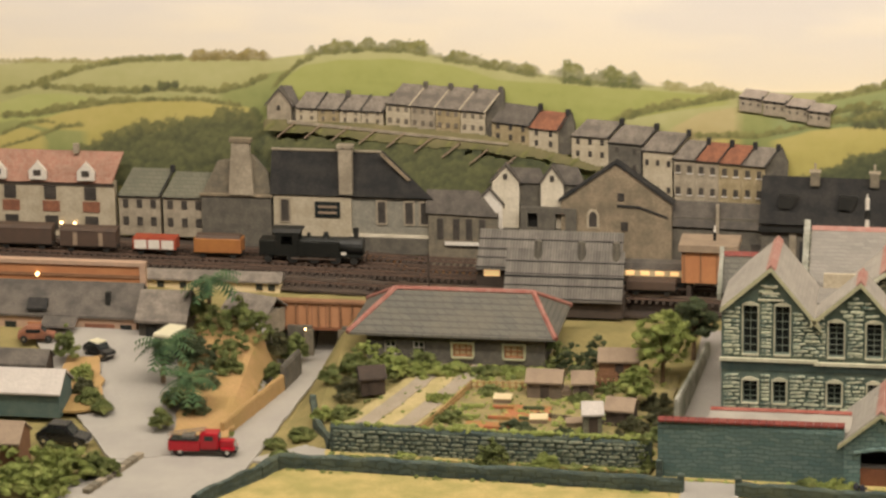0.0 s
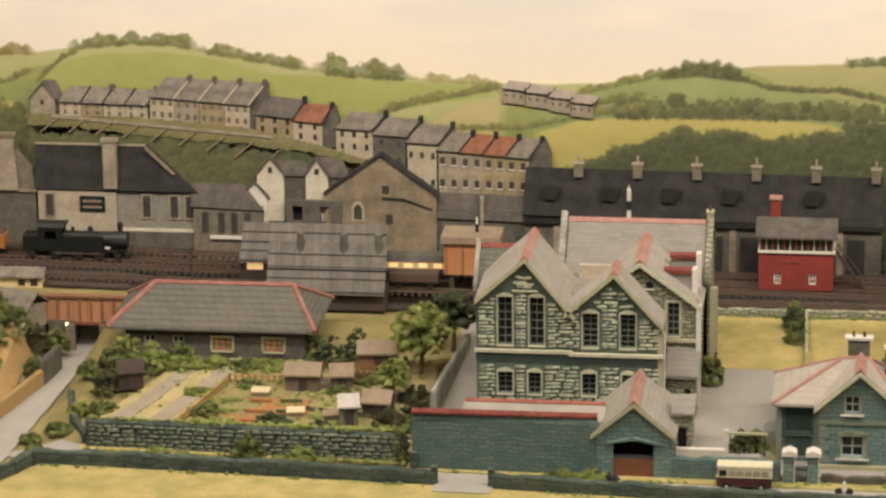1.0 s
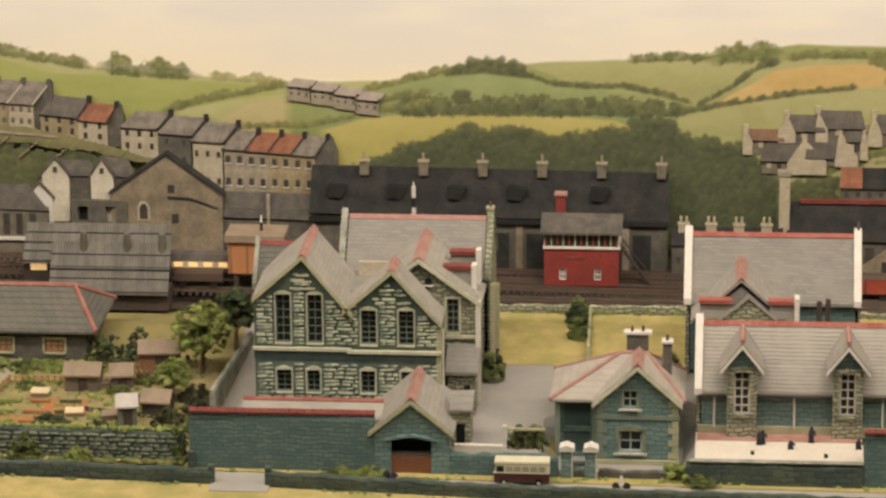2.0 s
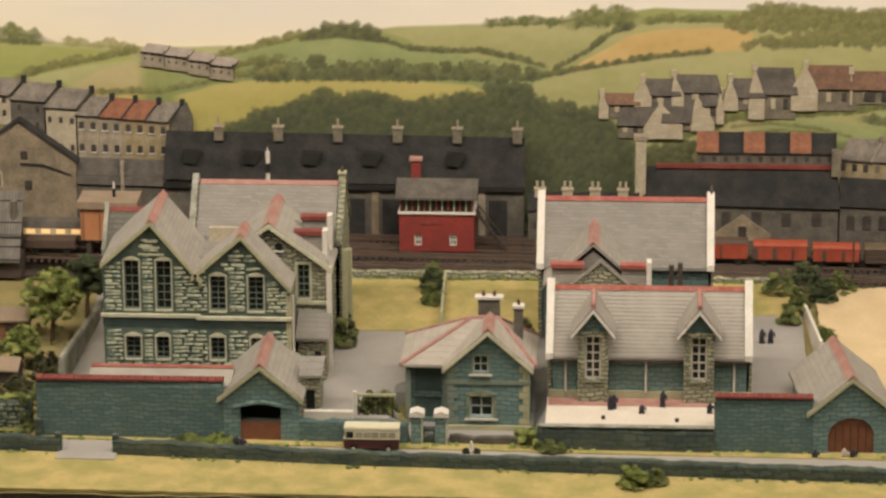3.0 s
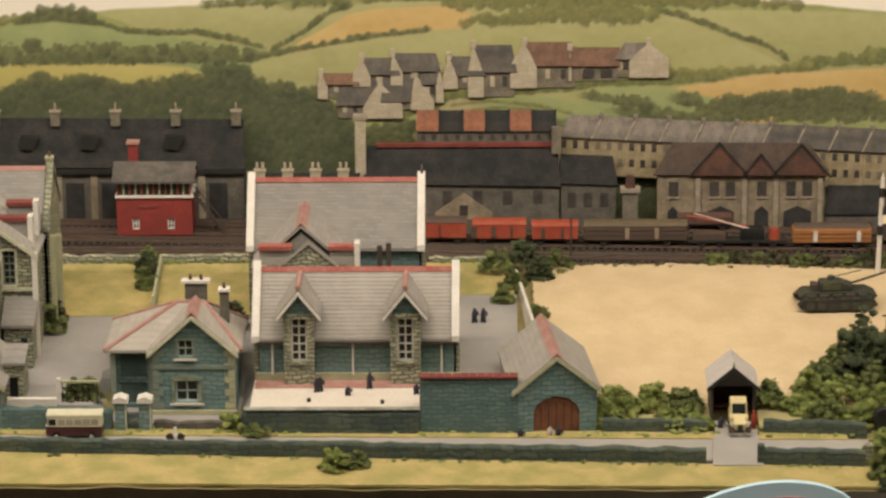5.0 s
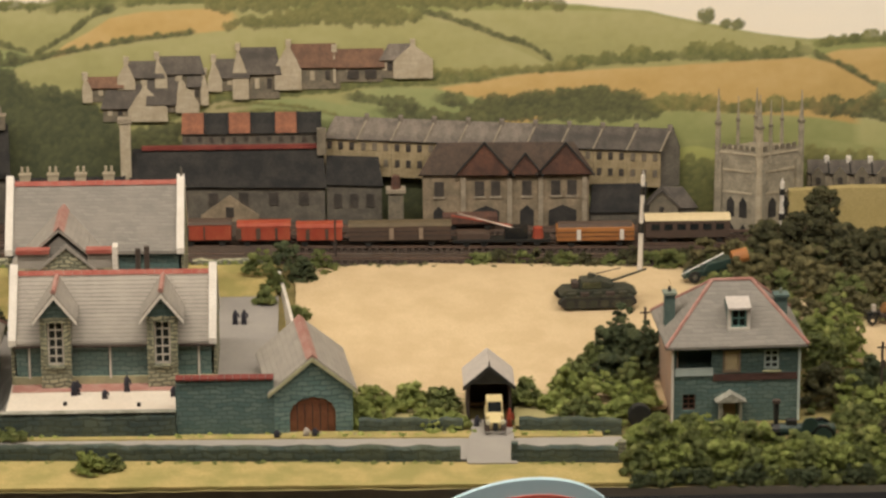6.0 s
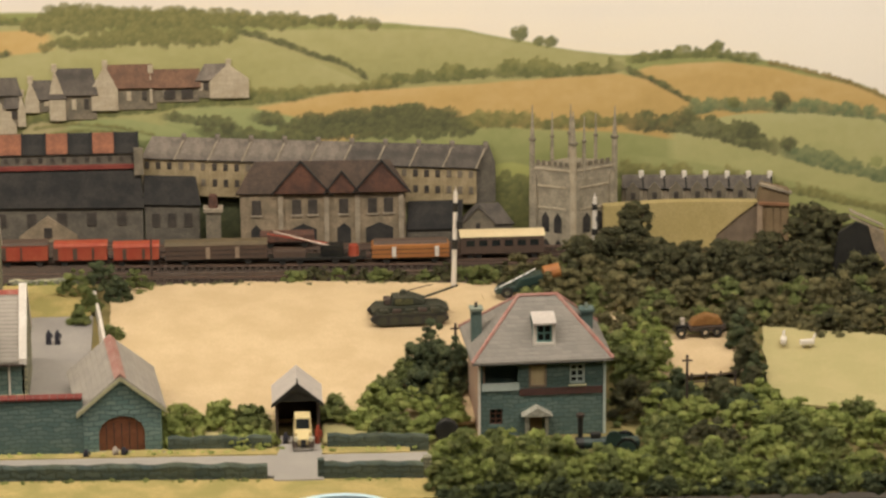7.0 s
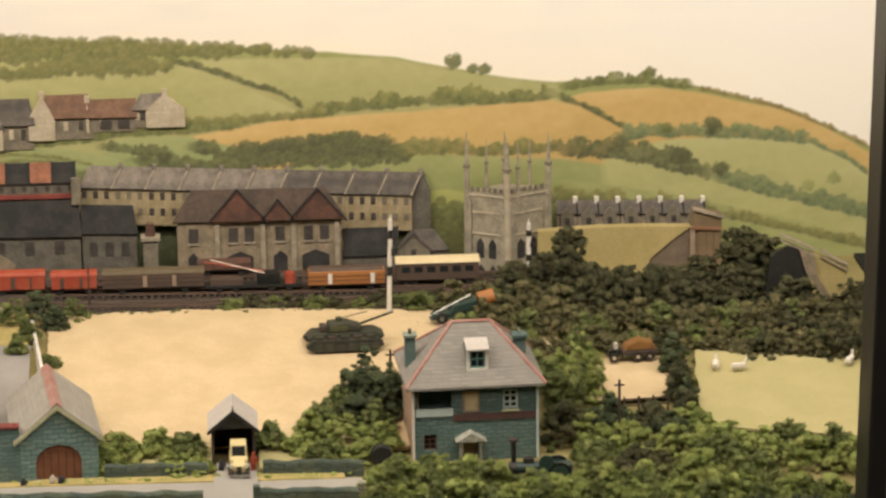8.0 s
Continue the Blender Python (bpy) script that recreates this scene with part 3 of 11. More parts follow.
patch("gap_drive", [(-0.735, -0.30), (-0.645, -0.30)], [(-0.735, -0.22), (-0.645, -0.22)], "road_grey", 0.0046, "pale grey gateway between the field walls", "road", 20, 12, 0.0)
patch("garage_drive", [(0.69, -0.345), (0.765, -0.345)], [(0.705, -0.16), (0.765, -0.16)], "road_grey", 0.0048, "pale grey drive leading to the garage", "road", 8, 14, 0.003)
patch("front_grass", [(-1.455, -0.425), (0.93, -0.425)], [(-1.39, -0.30), (-1.36, -0.24), (-0.73, -0.27), (-0.2, -0.305), (0.4, -0.325), (0.93, -0.345)], "straw_grass", 0.003, "dry straw-yellow field along the layout's front edge", "grass", 120, 8)
patch("verge", [(-0.78, -0.206), (-0.2, -0.224), (0.4, -0.226), (0.9, -0.230)], [(-0.78, -0.1985), (-0.2, -0.1985), (0.4, -0.1985), (0.9, -0.2)], "straw_grass", 0.0032, "narrow straw-coloured verge below the stone walls", "grass", 80, 3, 0.003)
patch("garden_verge", [(-1.31, -0.172), (-0.79, -0.18)], [(-1.31, -0.14), (-0.79, -0.15)], "straw_grass", 0.0030, "narrow straw-coloured verge below the garden wall", "grass", 60, 3, 0.006)
patch("school_yard", [(-0.40, -0.17), (0.0, -0.17)], [(-0.40, 0.19), (0.0, 0.19)], "yard_grey", 0.002, "smooth grey asphalt school yard", "yard", 20, 12, 0.001)
patch("rear_yard", [(-0.76, -0.18), (-0.36, -0.18)], [(-0.76, 0.36), (-0.36, 0.36)], "yard_grey", 0.0014, "smooth grey asphalt school yard", "yard", 20, 12, 0.001)
patch("side_yard", [(0.30, -0.17), (0.41, -0.17)], [(0.30, 0.27), (0.405, 0.27)], "yard_grey", 0.0026, "smooth grey asphalt yard beside the school hall", "yard", 10, 20, 0.001)
patch("playing_field", [(-0.37, 0.19), (-0.02, 0.19)], [(-0.37, 0.42), (-0.02, 0.42)], "straw_grass", 0.003, "dry straw-yellow playing field behind the yard", "grass", 30, 12)
patch("hall_field", [(-0.02, 0.27), (0.40, 0.27)], [(-0.02, 0.42), (0.40, 0.42)], "straw_grass", 0.003, "dry straw-yellow grass behind the school hall", "grass", 30, 8)
patch("corn_field", [(0.44, -0.06), (0.7, -0.10), (1.0, -0.12), (1.05, -0.05)], [(0.43, 0.420), (0.65, 0.444), (0.87, 0.440), (1.08, 0.42)], "tan_field", 0.006, "smooth sandy tan cornfield sloping to the railway", "field", 60, 30, 0.008)
patch("garden_lawn", [(0.55, -0.19), (0.70, -0.19)], [(0.52, -0.05), (0.70, -0.05)], "pale_meadow", 0.006, "pale yellow-green lawn beside the garage", "grass", 16, 10)
patch("garden_lawn", [(0.77, -0.19), (0.93, -0.19)], [(0.77, -0.05), (0.93, -0.05)], "pale_meadow", 0.006, "pale yellow-green lawn beside the garage", "grass", 16, 10)
patch("meadow", [(1.47, -0.08), (1.80, -0.16)], [(1.50, 0.20), (1.80, 0.14)], "pale_meadow", 0.012, "pale yellow-green meadow with white geese", "field", 24, 20, 0.006)
patch("fallow_patch", [(1.31, 0.02), (1.46, 0.04)], [(1.33, 0.17), (1.46, 0.18)], "tan_field", 0.012, "small sandy patch of fallow field", "field", 14, 10, 0.006)
patch("rear_fallow", [(1.05, 0.12), (1.30, 0.14)], [(1.05, 0.36), (1.26, 0.36)], "tan_field", 0.008, "sandy field corner behind the villa", "field", 14, 10, 0.006)
patch("plot_track", [(-1.31, -0.12), (-1.19, -0.12)], [(-1.20, 0.20), (-1.08, 0.20)], "rut_tan", 0.003, "rutted tan earth track through the allotments", "track", 12, 20, 0.006)
for rx in (0.012, 0.075):
    patch("wheel_rut", [(-1.302 + rx, -0.12), (-1.270 + rx, -0.12)], [(-1.198 + rx, 0.19), (-1.170 + rx, 0.19)], "rut_grey", 0.0042, "grey wheel rut worn in the track", "track", 4, 24, 0.004)
patch("plot_bed", [(-1.17, -0.12), (-0.78, -0.12)], [(-1.13, 0.17), (-0.78, 0.17)], "plot_green", 0.0026, "weedy green-brown dug soil of the allotment plots", "soil", 24, 16, 0.006)
patch("flower_bed", [(-1.05, -0.045), (-0.97, -0.045)], [(-1.05, 0.02), (-0.97, 0.02)], "plot_red", 0.004, "allotment bed of red and orange flowers", "flower bed", 10, 8, 0.006)
patch("flower_bed", [(-1.10, -0.10), (-1.02, -0.10)], [(-1.10, -0.055), (-1.02, -0.055)], "plot_red", 0.004, "allotment bed of red and orange flowers", "flower bed", 10, 8, 0.006)
patch("sandy_bank", [(-1.56, -0.16), (-1.475, -0.14)], [(-1.60, 0.22), (-1.475, 0.22)], "ochre_bank", 0.014, "ochre sandy bank beside the lane", "bank", 12, 24, 0.008)
patch("sandy_bank", [(-1.80, -0.09), (-1.70, -0.05)], [(-1.80, 0.11), (-1.745, 0.11)], "ochre_bank", 0.012, "ochre sandy bank beside the station approach", "bank", 12, 16, 0.008)
patch("track_bed", [(-2.45, 0.43), (1.2, 0.43)], [(-2.45, 0.70), (1.2, 0.70)], "ballast", 0.004, "dark brown ballast of the railway yard", "track bed", 120, 10, 0.003)
solo("paving_strip", bx(0.002, 0.255, -0.112, -0.0785, -0.0265, -0.0255), "ridge_pink", 0, 0, 0, "pink paving strip at the hall's foot", "paving", kind="structure")
solo("terrace_edge", rounded(bx(-0.008, 0.257, -0.2125, -0.1995, -0.0262, -0.0244), 0.0005), "peeling_wall", 0, 0, 0, "worn white edge of the paved terrace", "kerb", kind="structure")
terrace = solo("terrace", bx(0.0, 0.257, -0.20, -0.07, -0.07, -0.0265), "terrace_slab", 0, 0, 0, "pink and white paved terrace before the school hall", "terrace", kind="structure")
solo("fascia", bx(-2.5, 1.62, -0.47, -0.435, -1.25, -0.085), "fascia_black", 0, 0, 0, "black front board below the layout's edge", "fascia", kind="structure")

# the room round the layout
solo("floor", bx(-9, 9, -11, 2.4, -1.46, -1.40), "room_floor", 0, 0, 0, "dark floor of the exhibition room", "floor", kind="structure")
solo("ceiling", bx(-9, 9, -11, 2.4, 4.4, 4.5), "room_wall", 0, 0, 0, "off-white ceiling of the exhibition room", "ceiling", kind="structure")
for wn, dims in (("wall_north", (-9, 9, 2.4, 2.5)), ("wall_south", (-9, 9, -11.1, -11)), ("wall_west", (-9.1, -9, -11, 2.4)), ("wall_east", (9, 9.1, -11, 2.4))):
    solo(wn, bx(*dims, -1.4, 4.4), "room_wall", 0, 0, 0, "plain off-white room wall", "wall", kind="structure")
post = thing("frame_post", 1.620, -0.56, -1.40, 0.7, "dark display frame post at the layout's end", "post")
post.rotation_euler.y = radians(1.1)
part("post", rounded(bx(0, 0.075, 0, 0.09, 0, 3.2), 0.004), "post_dark", post)
part("edge_strip", bx(0.028, 0.033, -0.003, 0.0, 0, 3.2), "post_edge", post, "pale worn edge strip")
part("edge_strip", bx(0.055, 0.058, -0.003, 0.0, 0, 3.2), "post_edge", post, "pale worn edge strip")
solo("end_board", bx(1.86, 1.90, -0.43, 0.721, -0.6, -0.03), "fascia_black", 0, 0, 0, "black board closing the layout's end", "board", kind="structure")

# the badge-shaped sign on the front rail
sign = thing("rail_sign", 0.742, -0.505, -0.126, 0, "blue-edged red oval sign on the front rail", "sign")


def oval(rx, rz, y0, y1, tilt, cz, n=40):
    t = radians(tilt)
    pts = []
    for i in range(n):
        a = 2 * math.pi * i / n
        u, w = rx * math.cos(a), rz * math.sin(a)
        pts.append((u * math.cos(t) - w * math.sin(t), cz + u * math.sin(t) + w * math.cos(t)))
    return pr(pts, y0, y1, "y")


part("border", oval(0.160, 0.090, 0.0, 0.010, 15, 0.0), "sign_blue", sign, "pale blue rounded border")
part("face", oval(0.138, 0.066, -0.002, 0.0, 15, 0.0), "sign_red", sign, "red oval face")
part("bar", bx(0.005, 0.055, -0.004, -0.002, 0.040, 0.066), "white_paint", sign, "white bar")
part("bracket", bx(-0.01, 0.01, 0.010, 0.035, -0.06, -0.03), "post_dark", sign)

# ---- the painted backdrop: sky, hills and hedges brushed on one flat board ----
PALETTE = {  # darker, middle and lighter mixes of each paint
    "pale": ((0.324, 0.329, 0.129), (0.405, 0.389, 0.164), (0.462, 0.440, 0.207)),
    "khaki": ((0.285, 0.280, 0.110), (0.364, 0.347, 0.143), (0.427, 0.396, 0.185)),
    "green": ((0.182, 0.215, 0.072), (0.253, 0.276, 0.093), (0.325, 0.330, 0.122)),
    "soft_green": ((0.190, 0.231, 0.088), (0.261, 0.298, 0.118), (0.340, 0.355, 0.152)),
    "field": ((0.202, 0.228, 0.077), (0.275, 0.296, 0.108), (0.356, 0.355, 0.147)),
    "bright": ((0.237, 0.273, 0.072), (0.332, 0.347, 0.101), (0.387, 0.388, 0.130)),
    "lime": ((0.298, 0.337, 0.106), (0.381, 0.397, 0.132), (0.439, 0.441, 0.168)),
    "yellow": ((0.352, 0.304, 0.084), (0.431, 0.370, 0.110), (0.493, 0.414, 0.141)),
    "orange": ((0.424, 0.292, 0.095), (0.523, 0.355, 0.128), (0.596, 0.420, 0.180)),
    "tan": ((0.378, 0.306, 0.135), (0.450, 0.369, 0.171), (0.495, 0.414, 0.207)),
    "plots": ((0.075, 0.088, 0.032), (0.150, 0.142, 0.058), (0.270, 0.225, 0.110)),
    "garden": ((0.170, 0.170, 0.070), (0.290, 0.260, 0.110), (0.420, 0.360, 0.180)),
    "haze": ((0.272, 0.246, 0.093), (0.340, 0.306, 0.128), (0.408, 0.357, 0.162)),
    "hazel": ((0.153, 0.123, 0.043), (0.238, 0.183, 0.064), (0.323, 0.255, 0.093)),
    "olive": ((0.102, 0.106, 0.038), (0.170, 0.166, 0.055), (0.255, 0.238, 0.081)),
    "belt": ((0.105, 0.108, 0.040), (0.165, 0.162, 0.056), (0.26, 0.24, 0.085)),
    "wood_green": ((0.082, 0.094, 0.034), (0.142, 0.150, 0.050), (0.225, 0.220, 0.072)),
    "teal": ((0.090, 0.122, 0.059), (0.149, 0.180, 0.081), (0.225, 0.248, 0.108)),
    "wood": ((0.053, 0.061, 0.028), (0.097, 0.103, 0.042), (0.161, 0.161, 0.061)),
    "deep": ((0.040, 0.050, 0.024), (0.070, 0.080, 0.036), (0.115, 0.125, 0.050)),
    "pine": ((0.200, 0.220, 0.080), (0.260, 0.280, 0.100), (0.330, 0.340, 0.130)),
}


def value_noise(x, z, seed):
    """Smooth random values between 0 and 1 over the plane."""
    grid = np.random.default_rng(seed).random((67, 67))
    i, j = np.floor(x).astype(int), np.floor(z).astype(int)
    u, v = x - i, z - j
    u, v = u * u * (3 - 2 * u), v * v * (3 - 2 * v)
    a, b = grid[i % 67, j % 67], grid[(i + 1) % 67, j % 67]
    c, d = grid[i % 67, (j + 1) % 67], grid[(i + 1) % 67, (j + 1) % 67]
    return (a * (1 - u) + b * u) * (1 - v) + (c * (1 - u) + d * u) * v


def mottle(x, z, size, seed):
    return 0.5 * value_noise(x / size, z / size, seed) + 0.3 * value_noise(x / size * 2.1, z / size * 2.1, seed + 1) + 0.2 * value_noise(x / size * 4.3, z / size * 4.3, seed + 2)


def mix3(tone, s):
    lo, mid, hi = (np.array(c) for c in PALETTE[tone])
    s = np.clip(s, 0, 1)[..., None]
    return np.where(s < 0.5, lo + (mid - lo) * s * 2, mid + (hi - mid) * (s * 2 - 1))


class PaintedBoard:
    """A flat sheet that is brushed over, far things first; every brush call leaves soft edges."""

    def __init__(self, x0, x1, heights, step):
        self.xs = np.linspace(x0, x1, int((x1 - x0) / step) + 1)
        self.zs = np.array(heights)
        self.X, self.Z = np.meshgrid(self.xs, self.zs)
        self.rgb = np.zeros(self.X.shape + (3,))
        self.cover = np.zeros(self.X.shape)

    def span(self, x0, x1, z0, z1):
        a, b = np.searchsorted(self.xs, (x0, x1))
        c, d = np.searchsorted(self.zs, (z0, z1))
        return (slice(c, d), slice(a, b))

    def lay(self, win, colour, m):
        self.rgb[win] += (colour - self.rgb[win]) * m[..., None]
        self.cover[win] = np.maximum(self.cover[win], m)

    def sky(self):
        up = np.clip((self.Z - 0.30) / 0.20, 0, 1)[..., None]
        cloud = np.clip((mottle(self.X * 0.45, self.Z * 2.2, 0.16, 3) - 0.42) / 0.25, 0, 1)[..., None]
        east = np.clip((self.X - 0.6) / 1.1, 0, 1)[..., None]
        low, high, grey = np.array((0.86, 0.745, 0.535)), np.array((0.79, 0.73, 0.655)), np.array((0.68, 0.64, 0.615))
        col = low + (high - low) * up
        col = col + (grey - col) * cloud * up * 0.75
        col = col + (np.array((0.90, 0.85, 0.78)) - col) * east * 0.75
        self.lay((slice(None), slice(None)), col, np.ones(self.X.shape))

    def field(self, points, tone, soft=0.0035):
        px, pz = zip(*points)
        win = self.span(px[0], px[-1], self.zs[0], max(pz) + 0.02)
        X, Z = self.X[win], self.Z[win]
        seed = int(abs(px[0]) * 1000)
        top = np.interp(X, px, pz) + 0.002 * (value_noise(X * 25, X * 0, seed) - 0.5)
        m = np.clip((top - Z) / soft + 0.5, 0, 1)
        edge = np.minimum(X - px[0], px[-1] - X) / 0.02
        m = m * np.clip(edge, 0, 1)
        depth = np.clip((top - Z) / 0.07, 0, 1)
        s = 0.78 - 0.42 * depth + 0.62 * (mottle(X * 0.35, Z + 0.3 * top, 0.028, seed) - 0.5) + 0.35 * (mottle(X, Z, 0.012, seed + 9) - 0.5)
        self.lay(win, mix3(tone, s), m)

    def hedge(self, points, height, tone, seed, soft=0.0030):
        tone = "wood_green" if tone == "green" else tone
        px, pz = zip(*points)
        rng = np.random.default_rng(seed + 100)
        h = height * 1.3
        win = self.span(px[0] - h * 0.5, px[-1] + h * 0.5, min(pz) - h, max(pz) + h * 1.8)
        X, Z = self.X[win], self.Z[win]
        base = np.interp(X, px, pz)
        top = np.full(X.shape, 0.30 * h)
        x = px[0]
        while x < px[-1]:
            r = h * rng.uniform(0.35, 1.0)
            top = np.maximum(top, r * np.sqrt(np.clip(1 - ((X - x) / (r * 1.05)) ** 2, 0, 1)))
            x += r * rng.uniform(0.7, 1.7)
        ends = np.clip(np.minimum(X - px[0] + h * 0.4, px[-1] + h * 0.4 - X) / (h * 1.2), 0, 1)
        n = mottle(X, Z, 0.011, seed)
        fray = (n - 0.5) * h * 0.75
        m = np.clip((base + top * ends + fray - Z) / soft + 0.5, 0, 1) * np.clip((Z - base + 0.32 * h * ends + fray * 0.5) / soft + 0.5, 0, 1)
        m = m * ends * (0.80 + 0.20 * np.clip((n - 0.3) * 3, 0, 1))
        s = 0.15 + 0.55 * (Z - base) / h + 1.1 * (mottle(X, Z, 0.008, seed + 5) - 0.5) + 0.25
        self.lay(win, mix3(tone, s), m)

    def tree(self, x, z, r, tone, seed, strength=0.95):
        tone = "wood_green" if tone == "green" else tone
        win = self.span(x - r * 1.6, x + r * 1.6, z - r * 1.6, z + r * 1.6)
        X, Z = self.X[win], self.Z[win]
        n = mottle(X + seed * 0.37, Z, 0.010, 40 + seed % 20)
        d = np.hypot((X - x) / r, (Z - z) / (0.9 * r)) + 1.0 * (n - 0.5)
        m = np.clip((1 - d) / 0.28, 0, 1) * strength
        s = 0.42 + 0.34 * (Z - z) / r - 0.14 * (X - x) / r + 1.0 * (mottle(X, Z + seed, 0.008, 60 + seed % 20) - 0.5)
        self.lay(win, mix3(tone, s), m)

    def wood(self, points, low, r, tone, seed, flat=0):
        px, pz = zip(*points)
        rng = np.random.default_rng(seed + 500)
        win = self.span(px[0], px[-1], low, max(pz))
        X, Z = self.X[win], self.Z[win]
        top = np.interp(X, px, pz)
        fill = np.clip((top - 0.6 * r - Z) / 0.006, 0, 1) * np.clip((Z - low) / 0.006, 0, 1)
        self.lay(win, mix3("wood_green" if tone == "green" else tone, 0.25 + 0.7 * (mottle(X, Z, 0.02, seed) - 0.5)), fill)
        z = max(pz)
        while z > low - r * 0.3:
            x = px[0] + r * rng.uniform(0, 1)
            while x < px[-1]:
                t = float(np.interp(x, px, pz))
                if z < t:
                    rr = r * rng.uniform(0.55, 1.1)
                    self.tree(x, min(z, t - 0.45 * rr) + rng.uniform(-0.3, 0.3) * r, rr, tone, int(rng.integers(1000)), 0.85)
                x += r * rng.uniform(0.6, 1.5)
            z -= r * (0.45 if flat else 0.8)

    def build(self, name, y, label, category):
        """The sheet as one mesh of small quads, without those that no brush has touched."""
        nz, nx = self.X.shape
        verts = np.stack([self.X, np.full(self.X.shape, y), self.Z], -1).reshape(-1, 3) * K
        q = (np.arange(nz - 1)[:, None] * nx + np.arange(nx - 1)[None, :])
        done = np.minimum(np.minimum(self.cover[:-1, :-1], self.cover[1:, :-1]), np.minimum(self.cover[:-1, 1:], self.cover[1:, 1:])) > 0.5
        q = q[done]
        quads = np.stack([q, q + 1, q + nx + 1, q + nx], -1)
        used, quads = np.unique(quads, return_inverse=True)
        quads = quads.reshape(-1, 4)
        me = bpy.data.meshes.new(name)
        me.from_pydata(verts[used].tolist(), [], quads.tolist())
        at_vertex = me.color_attributes.new("paint", "FLOAT_COLOR", "POINT")
        flat_rgb = np.concatenate([self.rgb.reshape(-1, 3)[used], np.ones((len(used), 1))], 1)
        at_vertex.data.foreach_set("color", flat_rgb.ravel().astype(np.float32))
        me.materials.append(MATS["board_paint"])
        return tagged(new(name, me), label, category, kind="structure")


def board_build(nt, bsdf):
    vec = coords(nt)
    paint = nt.nodes.new("ShaderNodeVertexColor")
    paint.layer_name = "paint"
    grain = ramp(nt, noise_of(nt, vec, 900.0, 3.0, 0.7), 0.35, 0.65)
    col = mixed(nt, 0.0, paint.outputs["Color"], (0.30, 0.27, 0.16))
    k = nt.nodes.new("ShaderNodeMath")
    k.operation, k.inputs[1].default_value = "MULTIPLY", 0.07
    nt.links.new(grain, k.inputs[0])
    nt.links.new(k.outputs[0], col.node.inputs[0])
    nt.links.new(col, bsdf.inputs["Base Color"])


material("board_paint", board_build, 0.85)
solo("backdrop_board", bx(-2.6, 1.9, 0.7225, 0.74, -0.3, 1.1), "sky_paint", 0, 0, 0, "plain board carrying the painted backdrop", "backdrop", kind="structure")
board = PaintedBoard(-2.55, 1.89, np.concatenate([np.arange(-0.06, 0.47, 0.0027), np.arange(0.47, 1.09, 0.012)]), 0.0027)
board.sky()
# western hills
board.field([(-2.396, 0.324), (-2.074, 0.345), (-2.011, 0.351), (-1.895, 0.353), (-1.811, 0.359), (-1.758, 0.363), (-1.654, 0.367), (-1.571, 0.366), (-1.509, 0.377), (-1.447, 0.386), (-1.386, 0.391), (-1.324, 0.389), (-1.263, 0.378), (-1.182, 0.365), (-1.081, 0.349), (-1.001, 0.341), (-0.910, 0.335), (-0.840, 0.330), (-0.731, 0.327), (-0.641, 0.326), (-0.563, 0.330), (-0.476, 0.344)], "pale")
board.hedge([(-2.181, 0.341), (-2.011, 0.351), (-1.895, 0.352), (-1.811, 0.358), (-1.727, 0.363)], 0.006, "haze", 2)
board.hedge([(-1.727, 0.363), (-1.654, 0.368), (-1.571, 0.367)], 0.014, "hazel", 3)
board.hedge([(-1.509, 0.376), (-1.447, 0.385), (-1.386, 0.391), (-1.324, 0.389), (-1.274, 0.380)], 0.017, "olive", 4)
board.hedge([(-1.274, 0.377), (-1.182, 0.364), (-1.081, 0.348)], 0.015, "olive", 5)
board.hedge([(-1.066, 0.345), (-1.001, 0.340), (-0.940, 0.337), (-0.890, 0.334)], 0.023, "green", 6)
board.hedge([(-0.875, 0.332), (-0.751, 0.327)], 0.014, "haze", 7)
board.field([(-1.677, 0.297), (-1.625, 0.317), (-1.572, 0.341), (-1.530, 0.348), (-1.521, 0.330)], "green")
board.field([(-1.568, 0.308), (-1.541, 0.335), (-1.510, 0.356), (-1.448, 0.367), (-1.345, 0.371), (-1.243, 0.361), (-1.162, 0.338), (-1.041, 0.332), (-0.940, 0.327), (-0.840, 0.322), (-0.751, 0.319), (-0.740, 0.288)], "bright")
board.hedge([(-1.573, 0.308), (-1.552, 0.331), (-1.520, 0.359), (-1.489, 0.372)], 0.01, "olive", 10, soft=0.004)
board.hedge([(-2.077, 0.289), (-2.013, 0.306), (-1.916, 0.340), (-1.832, 0.357), (-1.727, 0.363)], 0.009, "olive", 11, soft=0.004)
board.field([(-2.401, 0.244), (-2.185, 0.260), (-2.078, 0.271), (-2.024, 0.288), (-1.971, 0.292), (-1.919, 0.288), (-1.898, 0.280), (-1.888, 0.268)], "lime")
board.hedge([(-2.013, 0.306), (-1.950, 0.300), (-1.887, 0.297), (-1.824, 0.298), (-1.760, 0.306), (-1.667, 0.302), (-1.614, 0.317), (-1.572, 0.337)], 0.01, "olive", 13)
board.tree(-1.771, 0.311, 0.013, "wood", 14)
board.tree(-1.750, 0.314, 0.011, "wood", 15)
board.tree(-1.804, 0.304, 0.01, "wood", 16)
board.tree(-1.892, 0.299, 0.01, "olive", 17)
board.tree(-1.992, 0.307, 0.01, "olive", 18)
board.hedge([(-2.080, 0.246), (-2.037, 0.248), (-1.983, 0.259), (-1.909, 0.274), (-1.824, 0.282)], 0.009, "olive", 19)
